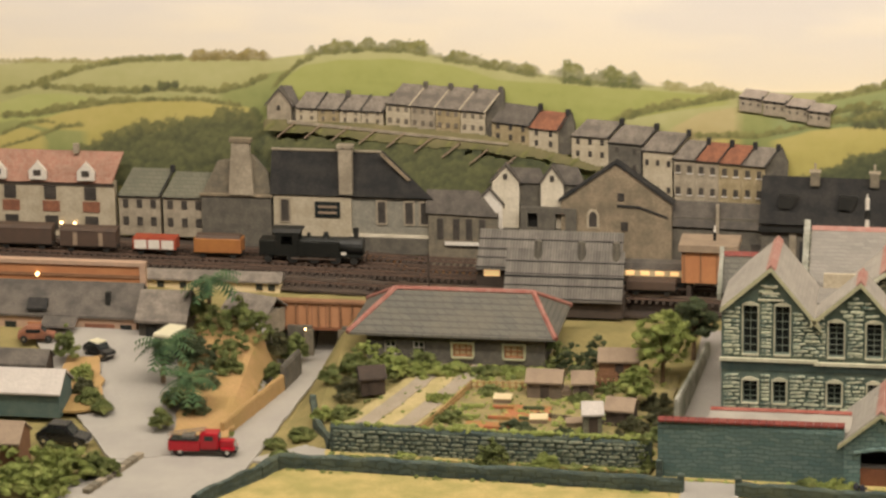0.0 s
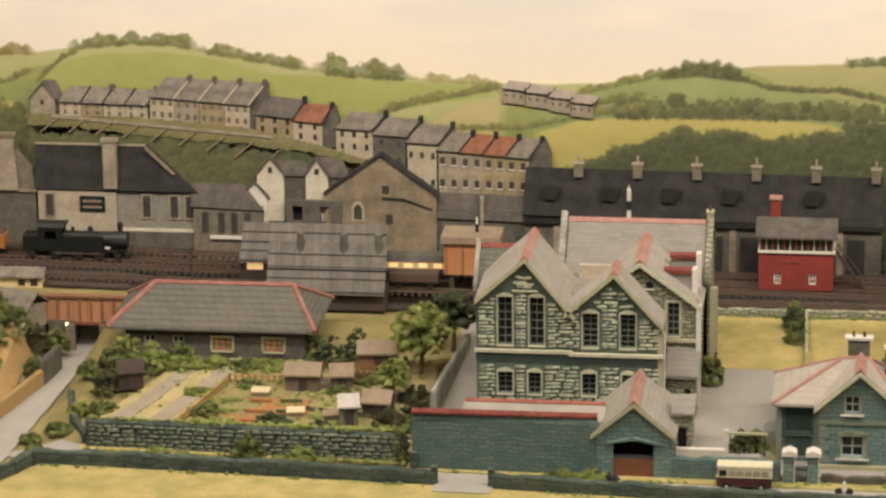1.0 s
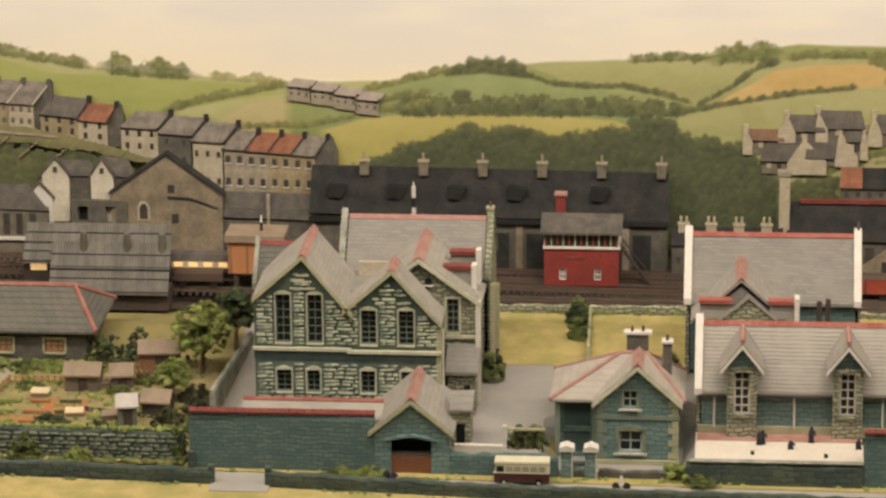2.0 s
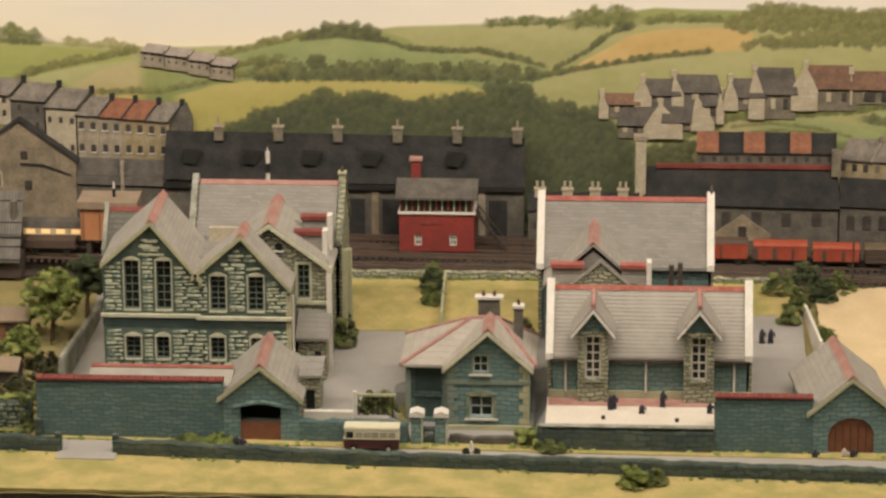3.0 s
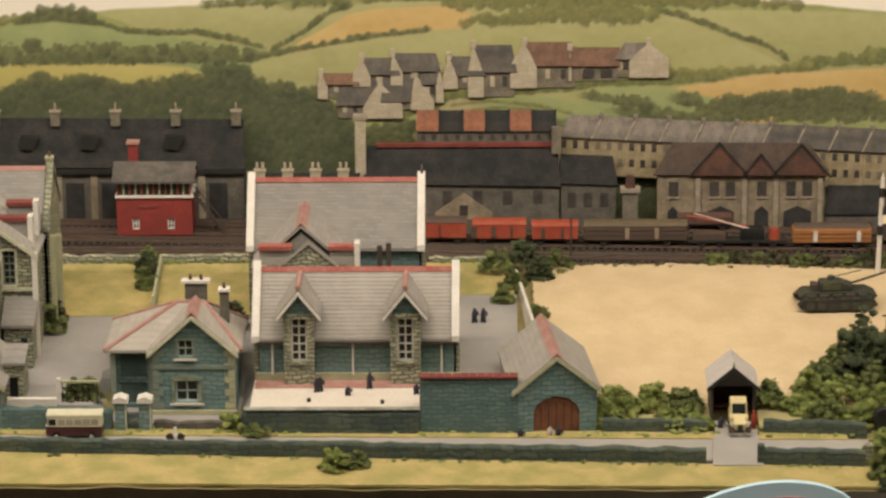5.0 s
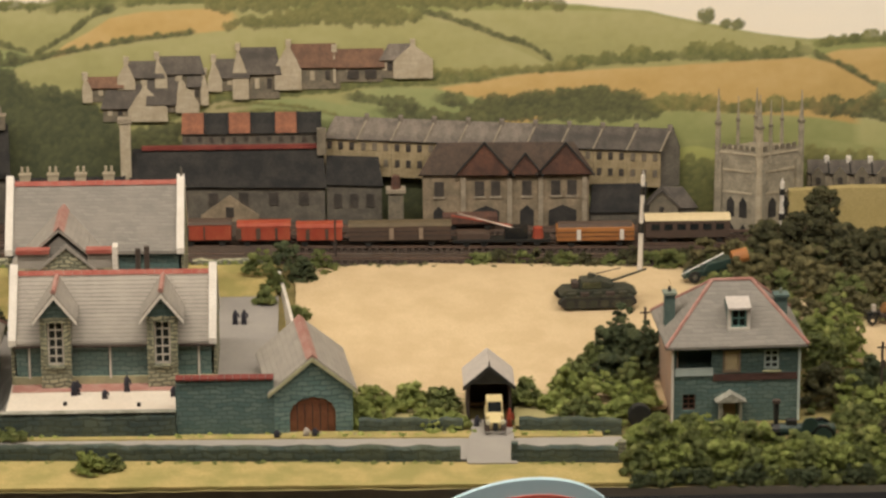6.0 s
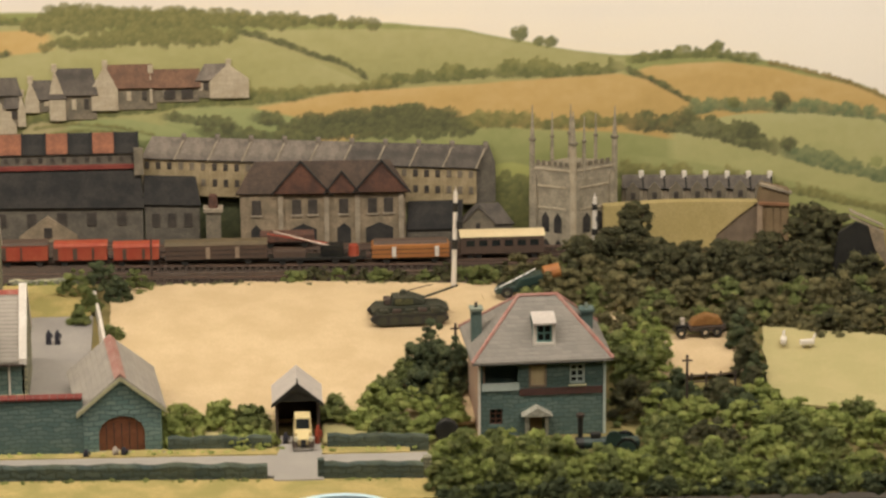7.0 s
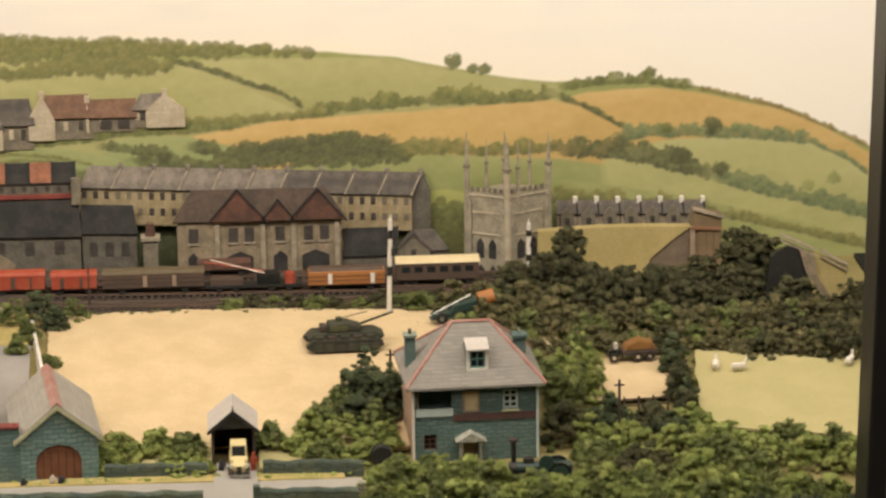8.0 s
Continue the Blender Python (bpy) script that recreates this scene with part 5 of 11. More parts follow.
def coursed_stones(parent, x0, x1, z0, z1, y, holes, row_h, seed, mat="rubble_face", w_lo=0.011, w_hi=0.030, limit=330, inside=None, lean=0.0):
    """Separate rubble stones standing proud of the wall face, dodging its openings."""
    rng = random.Random(seed)
    shapes = []
    for k in range(9):
        b = bmesh.new()
        w, h, d = 0.5, 0.5, 1.0
        pts = [(-w, -h * rng.uniform(0.7, 1)), (-w * 0.2, -h), (w, -h * rng.uniform(0.7, 1)), (w * rng.uniform(0.86, 1), h * 0.75), (w * 0.3, h), (-w * rng.uniform(0.86, 1), h * rng.uniform(0.7, 1))]
        lo = [b.verts.new((p[0], 0.5, p[1])) for p in pts]
        hi = [b.verts.new((p[0] * 0.9, -0.5, p[1] * 0.82)) for p in pts]
        b.faces.new(hi[::-1])
        for i in range(6):
            b.faces.new((lo[i], hi[i], hi[(i + 1) % 6], lo[(i + 1) % 6]))
        bmesh.ops.recalc_face_normals(b, faces=b.faces[:])
        shapes.append(mesh_of("stone", b, mat))
    made, z = 0, z0
    while z + row_h * 0.6 < z1:
        h = row_h * rng.uniform(0.75, 1.25)
        free = [(x0, x1)]
        for hh in holes:
            if z < hh[3] + 0.006 and z + h > hh[2] - 0.003:
                free = [piece for a, b in free for piece in ((a, min(b, hh[0] - 0.0042)), (max(a, hh[1] + 0.0042), b)) if piece[1] - piece[0] > 0.003]
        for fa, fb in free:
            x = fa
            while x < fb - 0.003:
                w = min(rng.uniform(w_lo, w_hi), fb - x)
                if fb - x - w < 0.005:
                    w = fb - x
                a, b, c, d = x, x + w, z, z + h
                ok = not inside or (inside(a, d) and inside(b, d))
                if ok and made < limit:
                    ob = new("stone", shapes[made % 9])
                    ob.parent = parent
                    ob.matrix_basis = Matrix.Translation((K * (a + b) / 2, K * (y + lean * (a + b) / 2), K * ((c + d) / 2 + h * rng.uniform(-0.14, 0.14)))) @ Matrix.Rotation(rng.uniform(-0.09, 0.09), 4, "Y") @ Matrix.Diagonal((w * rng.uniform(0.78, 0.98), 0.0034 * rng.uniform(0.4, 1.5), h * rng.uniform(0.55, 0.88), 1))
                    made += 1
                x += w
        z += h


STONE_JOBS = []

# ---- the two-gabled school ----
SX, SY, SZ = -0.693, -0.05, -0.025
school = thing("school", SX, SY, SZ, 0, "two-gabled stone school with slate roofs and pink ridges", "building")
upper = [(0.034, 0.057, 0.125, 0.204), (0.084, 0.107, 0.125, 0.204), (0.168, 0.192, 0.124, 0.180), (0.227, 0.251, 0.124, 0.180)]
lower = [(0.034, 0.057, 0.044, 0.080), (0.082, 0.102, 0.044, 0.080), (0.167, 0.189, 0.044, 0.080), (0.230, 0.248, 0.044, 0.080)]
holes = upper + lower
part("front_wall", pierced(0.0, 0.292, 0.0, 0.166, 0.0, 0.012, [h if h[3] < 0.166 else (h[0], h[1], h[2], 0.166) for h in holes]), "mortar_grey", school, "grey-green rubble stone front")
for xa, xb, apex_x, apex_z, ez, hs in ((0.0, 0.148, 0.077, 0.262, 0.198, upper[:2]), (0.148, 0.292, 0.217, 0.241, 0.166, upper[2:])):
    b = bmesh.new()
    xs = sorted({xa, xb, apex_x, *[q for h in hs for q in h[:2]]})

    def gz(x):
        left = 0.198 if xa == 0.0 else 0.182
        right = 0.182 if xa == 0.0 else 0.160
        return left + (apex_z - left) * (x - xa) / (apex_x - xa) if x < apex_x else right + (apex_z - right) * (xb - x) / (xb - apex_x)
    for p, q in zip(xs, xs[1:]):
        base = 0.166
        for h in hs:
            if h[0] <= (p + q) / 2 <= h[1]:
                base = h[3]
        prism(b, [(p, base), (q, base), (q, gz(q)), (p, gz(p))], 0.0, 0.012, "y")
    bmesh.ops.remove_doubles(b, verts=b.verts[:], dist=1e-5)
    part("gable", b, "mortar_grey", school, "rubble stone gable")
STONE_JOBS.append((school, 0.002, 0.290, 0.122, 0.255, -0.0008, upper, 0.0066, 5, "stone_piece",
                   lambda x, z: z < (0.198 + 0.064 * x / 0.077 if x < 0.077 else 0.182 + 0.080 * (0.148 - x) / 0.071 if x < 0.148 else 0.182 + 0.059 * (x - 0.148) / 0.069 if x < 0.217 else 0.160 + 0.081 * (0.292 - x) / 0.075) - 0.003))
STONE_JOBS.append((school, 0.002, 0.290, 0.0, 0.094, -0.0008, lower, 0.0066, 6, "stone_piece", None))
part("plain_band", bx(-0.001, 0.293, -0.0012, 0.0, 0.098, 0.112), "teal_block", school, "dark blue-green plain stone band")
part("string_course", bx(-0.003, 0.152, -0.006, 0.0, 0.113, 0.118), "hood_stone", school, "pale stone string course")
part("string_course", bx(0.146, 0.295, -0.0065, 0.0, 0.110, 0.115), "hood_stone", school, "pale stone string course")
for h in upper:
    window(school, *h, 0.0, 2, 6, 0.0010, "sash_dull", surround="hood_stone", surround_w=0.0020, arch=0.0050, depth=0.010)
for h in lower:
    window(school, *h, 0.0, 2, 4, 0.0010, "sash_dull", surround="hood_stone", surround_w=0.0026, arch=0.0050, depth=0.010)
for bz, bw in ((0.213, 0.020), (0.224, 0.014), (0.234, 0.010)):
    part("gable_band", bx(0.077 - bw, 0.077 + bw, -0.0035, 0.0, bz, bz + 0.0024), "hood_stone", school, "pale stone band high in the gable")
part("side_wall", bx(0.282, 0.292, 0.012, 0.13, 0.0, 0.160), "buff_rubble", school)
part("side_wall", bx(0.0, 0.010, 0.012, 0.19, 0.0, 0.198), "buff_rubble", school)
part("rear_wall", bx(0.010, 0.282, 0.178, 0.19, 0.0, 0.18), "buff_rubble", school)
for xc, half, z_e, z_r, dr, y1 in ((0.077, 0.079, 0.196, 0.264, 0.170, 0.160), (0.217, 0.078, 0.176, 0.243, 0.158, 0.066)):
    gable_roof_y(school, xc, half, -0.006, y1, z_e, z_r, drop=dr, wide=0.008)
    part("verge_board", pr([(xc - half, z_e - 0.004), (xc, z_r - 0.002), (xc, z_r + 0.005), (xc - half, z_e + 0.004)], -0.009, -0.006, "y"), "dressed_stone", school, "pale stone verge")
    part("verge_board", pr([(xc + half, dr - 0.004), (xc, z_r - 0.002), (xc, z_r + 0.005), (xc + half, dr + 0.004)], -0.009, -0.006, "y"), "dressed_stone", school, "pale stone verge")
part("flat_roof", bx(0.120, 0.236, 0.068, 0.178, 0.100, 0.190), "slate_mid", school, "slate flat between the gables")
part("parapet_wall", bx(0.150, 0.222, 0.150, 0.158, 0.190, 0.213), "cream_wall", school, "pale peeling parapet between the gables")
part("quoin", bx(0.286, 0.294, -0.002, 0.0, 0.0, 0.15), "dressed_stone", school, "pale corner stones")
part("drainpipe", rd((0.296, 0.004, 0.0), (0.296, 0.004, 0.15), 0.0022, 6), "white_paint", school, "white drainpipe")
# west wing with its red ridge and white parapet
gable_roof_x(school, -0.012, 0.06, 0.17, 0.05, 0.18, 0.232, "slate_dark", ridge="coping_maroon")
part("wing_wall", bx(-0.010, 0.0, 0.12, 0.22, 0.0, 0.182), "buff_rubble", school)
part("parapet", pr([(0.115, 0.175), (0.17, 0.236), (0.225, 0.175), (0.225, 0.185), (0.17, 0.248), (0.115, 0.185)], -0.018, -0.011, "x"), "peeling_wall", school, "peeling white gable parapet")
# link gable towards the rear hall
LY = 0.095
part("link_wall", pierced(0.232, 0.345, 0.0, 0.166, LY, LY + 0.012, [(0.295, 0.314, 0.115, 0.166)]), "buff_rubble", school)
part("link_gable", pr([(0.170, 0.166), (0.295, 0.166), (0.295, 0.171), (0.314, 0.171), (0.314, 0.166), (0.345, 0.166), (0.345, 0.172), (0.250, 0.230)], LY, LY + 0.012, "y"), "buff_rubble", school)
window(school, 0.295, 0.314, 0.115, 0.171, LY, 2, 5, 0.0012, "sash_dull", surround="hood_stone", surround_w=0.0036, depth=0.010)
part("ledge", bx(0.288, 0.346, LY - 0.004, LY, 0.106, 0.111), "hood_stone", school, "pale stone ledge")
part("niche", rd((0.266, LY - 0.0015, 0.200), (0.266, LY, 0.200), 0.0062, 10), "dark_pane", school, "small dark round window")
part("niche_sill", bx(0.258, 0.274, LY - 0.003, LY, 0.191, 0.1935), "white_paint", school, "white sill")
gable_roof_y(school, 0.251, 0.100, LY - 0.006, 0.272, 0.162, 0.234, mat="slate_roof", wide=0.010)
for sgn, ex in ((-1, 0.151), (1, 0.351)):
    part("verge_board", pr([(ex, 0.158), (0.251, 0.231), (0.251, 0.238), (ex, 0.166)], LY - 0.009, LY - 0.006, "y"), "hood_stone", school, "pale stone verge")
part("quoin", bx(0.341, 0.349, LY - 0.008, LY, 0.0, 0.170), "white_paint", school, "white corner pier")
part("side_wall", bx(0.337, 0.345, LY + 0.012, 0.19, 0.0, 0.170), "buff_rubble", school)
for xa, xb, yy, zz in ((0.296, 0.336, 0.170, 0.222), (0.288, 0.332, 0.130, 0.209)):
    part("parapet_wall", bx(xa, xb, yy, yy + 0.014, 0.150, zz), "slate_mid", school, "slate-hung parapet")
    part("coping", bx(xa - 0.002, xb, yy - 0.003, yy + 0.017, zz, zz + 0.006), "coping_maroon", school, "dark red parapet coping")
    part("parapet_pier", bx(xb, xb + 0.008, yy - 0.003, yy + 0.017, 0.150, zz + 0.008), "white_paint", school, "white parapet pier")
porch2 = part("side_porch", bx(0.300, 0.344, 0.040, LY, 0.0, 0.066), "buff_rubble", school, "low stone lean-to")
part("porch_roof", pr([(0.034, 0.064), (LY, 0.092), (LY, 0.097), (0.034, 0.069)], 0.296, 0.348, "x"), "slate_mid", porch2, "lean-to slate roof")
part("porch_window", bx(0.326, 0.336, 0.0385, 0.040, 0.018, 0.046), "dark_pane", porch2)

# ---- the school's rear hall ----
annex = thing("school_annex", -0.58, 0.217, -0.01, 0, "tall stone school wing with a slate roof and white parapets", "building")
part("front_wall", bx(0.004, 0.240, -0.072, -0.060, 0.0, 0.168), "buff_rubble", annex)
part("rear_wall", bx(0.004, 0.240, 0.060, 0.072, 0.0, 0.168), "buff_rubble", annex)
for xx in (0.0, 0.234):
    part("end_wall", pr([(-0.072, 0.0), (0.072, 0.0), (0.072, 0.168), (0.0, 0.238), (-0.072, 0.168)], xx, xx + 0.010, "x"), "buff_rubble", annex)
    part("parapet", pr([(-0.084, 0.160), (0.0, 0.242), (0.084, 0.160), (0.084, 0.168), (0.0, 0.254), (-0.084, 0.168)], xx - 0.002 if xx == 0.0 else xx + 0.002, xx + 0.008 if xx == 0.0 else xx + 0.012, "x"), "peeling_wall" if xx == 0.0 else "buff_rubble", annex, "pale raised gable coping")
gable_roof_x(annex, 0.010, 0.234, 0.0, 0.080, 0.160, 0.236, "slate_mid", ridge="ridge_pink")
chimney(annex, 0.240, 0.0, 0.23, 0.256, 0.010, 0.012, "dressed_stone", "dressed_stone", 1)
part("buttress", bx(0.244, 0.252, -0.076, -0.066, 0.0, 0.150), "dressed_stone", annex, "pale stone buttress")
part("buttress", bx(0.244, 0.254, -0.01, 0.004, 0.0, 0.13), "dressed_stone", annex, "pale stone buttress")

# ---- walls along the road ----
def stone_wall(name, pts, base, height, thick, mat, label, coping=None, top_wave=0.003):
    """A free-standing wall along a line, with an uneven top."""
    w = thing(name, pts[0][0], pts[0][1], base, 0, label, "wall")
    b = bmesh.new()
    c = bmesh.new()
    prev = None
    n = 0
    for (xa, ya), (xb, yb) in zip(pts, pts[1:]):
        length = math.hypot(xb - xa, yb - ya)
        k = max(1, int(length / 0.012))
        for i in range(k + (1 if (xb, yb) == tuple(pts[-1]) else 0)):
            s = i / k
            x, y = xa + (xb - xa) * s - pts[0][0], ya + (yb - ya) * s - pts[0][1]
            nx, ny = -(yb - ya) / length, (xb - xa) / length
            h = height + top_wave * noise.noise((x * 40, y * 40, height * 9)) * 1.4
            dz = road_z(x + pts[0][0]) - road_z(pts[0][0]) if base < -0.05 else 0.0
            tt = thick * (1 + 0.25 * noise.noise((x * 60, y * 60, 5.0)) if top_wave else 1)
            row = [b.verts.new(p) for p in ((x - nx * tt / 2, y - ny * tt / 2, dz - 0.006), (x - nx * tt * 0.42, y - ny * tt * 0.42, dz + h * 0.9), (x - nx * tt * 0.2, y - ny * tt * 0.2, dz + h), (x + nx * tt * 0.3, y + ny * tt * 0.3, dz + h), (x + nx * tt / 2, y + ny * tt / 2, dz - 0.006))]
            if prev:
                for q in range(4):
                    b.faces.new((prev[q], row[q], row[q + 1], prev[q + 1]))
            else:
                b.faces.new(row)
            prev = row
    b.faces.new(prev[::-1])
    bmesh.ops.recalc_face_normals(b, faces=b.faces[:])
    part("wall", b, mat, w)
    if coping:
        (xa, ya), (xb, yb) = pts[0], pts[-1]
        length = math.hypot(xb - xa, yb - ya)
        n = max(2, int(length / 0.012))
        for i in range(n):
            s0, s1 = (i + 0.04) / n, (i + 0.96) / n
            x0, x1 = (xb - xa) * s0, (xb - xa) * s1
            prism(c, [(-thick * 0.7, height - 0.0022), (-thick * 0.7, height + 0.0006), (0.0, height + 0.0042), (thick * 0.7, height + 0.0006), (thick * 0.7, height - 0.0022)], x0, x1, "x")
        part("coping", c, coping, w, "dark red clay coping")
    else:
        c.free()
    return w


stone_wall("field_wall", [(-1.39, -0.29), (-1.37, -0.235), (-1.2, -0.236), (-0.95, -0.248), (-0.731, -0.262)], road_z(-1.39) - 0.002, 0.026, 0.016, "hedge_stone", "low mossy blue-grey field wall along the road")
stone_wall("field_wall", [(-1.39, -0.29), (-1.44, -0.38), (-1.46, -0.43)], road_z(-1.39) - 0.002, 0.026, 0.016, "hedge_stone", "low mossy blue-grey field wall along the lane")
stone_wall("field_wall", [(-0.651, -0.264), (-0.4, -0.285), (-0.2, -0.298), (0.115, -0.306), (0.4, -0.316), (0.682, -0.326)], road_z(-0.65) - 0.002, 0.026, 0.016, "hedge_stone", "low mossy blue-grey field wall along the road")
stone_wall("field_wall", [(0.766, -0.330), (0.915, -0.336)], road_z(0.766) - 0.002, 0.028, 0.016, "hedge_stone", "low mossy blue-grey field wall by the hedge")
solo("gate_post", rounded(bx(-0.006, 0.006, -0.006, 0.006, 0, 0.036), 0.001), "buff_rubble", 0.921, -0.334, road_z(0.9) - 0.002, "weathered stone gate post at the wall's end", "post")
for gx, gy in ((-0.735, -0.262), (-0.647, -0.264), (-0.775, -0.202), (0.762, -0.330)):
    solo("gate_post", rounded(bx(-0.005, 0.005, -0.005, 0.005, 0, 0.034), 0.001), "hedge_stone", gx, gy, road_z(gx) - 0.002, "dark stone gate post beside the road", "post")
gwall = stone_wall("garden_wall", [(-1.303, -0.150), (-0.79, -0.165)], road_z(-1.3), 0.050, 0.016, "hedge_stone", "mossy stone allotment wall with pale patches")
stone_wall("garden_wall", [(-1.303, -0.150), (-1.345, -0.06), (-1.375, 0.06)], road_z(-1.3), 0.022, 0.014, "hedge_stone", "low mossy stone wall beside the lane")
stone_wall("school_wall", [(-0.778, -0.19), (-0.49, -0.195)], road_z(-0.7) - 0.002, 0.098, 0.014, "teal_stone", "tall blue-green stone wall with dark red coping", "coping_maroon", 0.0)
stone_wall("school_wall", [(0.257, -0.2), (0.405, -0.202)], road_z(0.3) - 0.002, 0.094, 0.014, "teal_stone", "tall blue-green stone wall with dark red coping", "coping_maroon", 0.0)
stone_wall("yard_wall", [(-0.375, -0.193), (-0.208, -0.196)], road_z(-0.3) - 0.002, 0.040, 0.014, "teal_stone", "dark stone yard wall with a mossy top")
stone_wall("terrace_wall", [(-0.012, -0.206), (0.256, -0.207)], road_z(0.1) - 0.002, 0.040, 0.012, "hedge_stone", "dark stone retaining wall below the terrace")
stone_wall("lodge_wall", [(-0.146, -0.186), (-0.02, -0.190)], road_z(-0.1) - 0.002, 0.016, 0.010, "grey_stone", "low grey stone garden wall")
stone_wall("verge_wall", [(0.532, -0.195), (0.69, -0.196)], road_z(0.6) - 0.002, 0.024, 0.014, "hedge_stone", "low dark stone wall beside the garage")
stone_wall("verge_wall", [(0.775, -0.197), (0.93, -0.205)], road_z(0.8) - 0.002, 0.024, 0.014, "hedge_stone", "low dark stone wall beside the garage")
stone_wall("railway_wall", [(-0.36, 0.432), (0.0, 0.435)], 0.0, 0.016, 0.012, "buff_rubble", "low buff stone wall below the railway")
stone_wall("railway_wall", [(0.26, 0.435), (0.40, 0.432)], -0.006, 0.016, 0.012, "buff_rubble", "low buff stone wall below the railway")
stone_wall("boundary_wall", [(0.43, 0.10), (0.405, 0.36)], -0.018, 0.030, 0.008, "white_paint", "pale rendered boundary wall beside the cornfield", None, 0.0)
stone_wall("boundary_wall", [(-0.180, 0.20), (-0.186, 0.42)], -0.02, 0.040, 0.007, "dressed_stone", "pale rendered boundary wall across the playing field", None, 0.0)
stone_wall("boundary_wall", [(-0.765, -0.04), (-0.742, 0.26)], -0.03, 0.045, 0.010, "peeling_wall", "pale peeling wall between the school and the allotments", None, 0.002)
stone_wall("yard_edge", [(-0.37, -0.168), (-0.295, -0.168)], -0.036, 0.016, 0.008, "white_paint", "short white kerb wall in the yard", None, 0.0)
stone_wall("lane_fence", [(-1.487, -0.12), (-1.44, 0.13)], -0.062, 0.036, 0.008, "ochre_bank", "tan boarded fence along the lane", None, 0.001)
stone_wall("lane_fence", [(-1.44, 0.13), (-1.43, 0.22)], -0.062, 0.050, 0.010, "grey_stone", "dark stone wing wall of the bridge", None, 0.001)
lean = thing("lean_to", -0.70, -0.18, -0.036, 0, "low slate lean-to behind the tall wall", "shed")
part("wall", bx(0.0, 0.215, 0.0, 0.060, 0.0, 0.052), "teal_stone", lean)
part("roof", pr([(-0.004, 0.052), (0.064, 0.060), (0.064, 0.065), (-0.004, 0.057)], -0.004, 0.218, "x"), "slate_roof", lean)
part("ridge_tiles", rd((-0.003, 0.060, 0.066), (0.217, 0.060, 0.066), 0.0036, 6), "ridge_red", lean, "red clay ridge tiles")


# ---- the gabled gate buildings ----
def gatehouse(x, y, w, eave, apex, length, door_w, door_h, base, label, gate_low, turn=0):
    g = thing("gatehouse", x, y, base, turn, label, "building", "gate buildings")
    hw = w / 2
    b = pierced(-hw, hw, 0.0, eave, 0.0, 0.010, [(-door_w / 2, door_w / 2, 0.0, min(door_h, eave))])
    part("front_wall", b, "sea_stone", g, "blue-green stone front")
    c = bmesh.new()
    top = apex
    if door_h > eave:
        prism(c, [(-hw, eave), (-door_w / 2, eave), (-door_w * 0.32, door_h * 0.93), (0.0, door_h), (0.0, top)], 0.0, 0.010, "y")
        prism(c, [(hw, eave), (door_w / 2, eave), (door_w * 0.32, door_h * 0.93), (0.0, door_h), (0.0, top)], 0.0, 0.010, "y")
    else:
        prism(c, [(-hw, eave), (hw, eave), (0.0, top)], 0.0, 0.010, "y")
    if door_h < eave and not gate_low:
        for sg in (-1, 1):
            d2 = sg * door_w / 2
            prism(c, [(d2, door_h * 0.58), (d2, door_h), (0.0, door_h), (d2 * 0.5, door_h * 0.94), (d2 * 0.84, door_h * 0.80)], 0.0005, 0.0095, "y")
    part("gable", c, "sea_stone", g, "blue-green stone gable")
    part("side_wall", bx(-hw, -hw + 0.008, 0.010, length, 0.0, eave), "sea_stone", g)
    part("side_wall", bx(hw - 0.008, hw, 0.010, length, 0.0, eave), "buff_rubble", g)
    part("rear_wall", pr([(-hw + 0.008, 0.0), (hw - 0.008, 0.0), (hw - 0.008, eave), (0.0, top - 0.006), (-hw + 0.008, eave)], length - 0.01, length, "y"), "sea_stone", g)
    gable_roof_y(g, 0.0, hw + 0.007, -0.003, length + 0.004, eave - 0.005, apex, wide=0.009)
    for sgn in (-1, 1):
        part("verge_board", pr([(sgn * (hw + 0.007), eave - 0.008), (0.0, apex - 0.003), (0.0, apex + 0.003), (sgn * (hw + 0.007), eave - 0.002)], -0.006, -0.003, "y"), "dressed_stone", g, "pale stone verge")
    if gate_low:
        part("gate", bx(-door_w / 2, door_w / 2, 0.002, 0.004, 0.001, door_h * 0.52), "door_brown", g, "brown plank gate below a dark opening")
        # black plate imitates the shaded inside above the gate
        part("dark_room", bx(-door_w / 2 - 0.004, door_w / 2 + 0.004, 0.03, 0.032, 0.0, eave), "soot_black", g)
        part("lintel", pr([(-door_w / 2 - 0.01, door_h * 0.92), (0.0, door_h * 1.05), (door_w / 2 + 0.01, door_h * 0.92), (door_w / 2 + 0.01, door_h * 0.98), (0.0, door_h * 1.12), (-door_w / 2 - 0.01, door_h * 0.98)], -0.004, 0.0, "y"), "sea_stone", g)
    else:
        pts = [(-door_w / 2, 0.0), (door_w / 2, 0.0), (door_w / 2, door_h * 0.99), (-door_w / 2, door_h * 0.99)]
        d = part("door", pr(pts, 0.004, 0.007, "y"), "door_brown", g, "closed brown arched plank door")
        for i in range(1, 6):
            xx = -door_w / 2 + door_w * i / 6
            part("batten", bx(xx - 0.0005, xx + 0.0005, 0.0032, 0.004, 0.001, door_h * 0.8), "timber_dark", d)
    return g


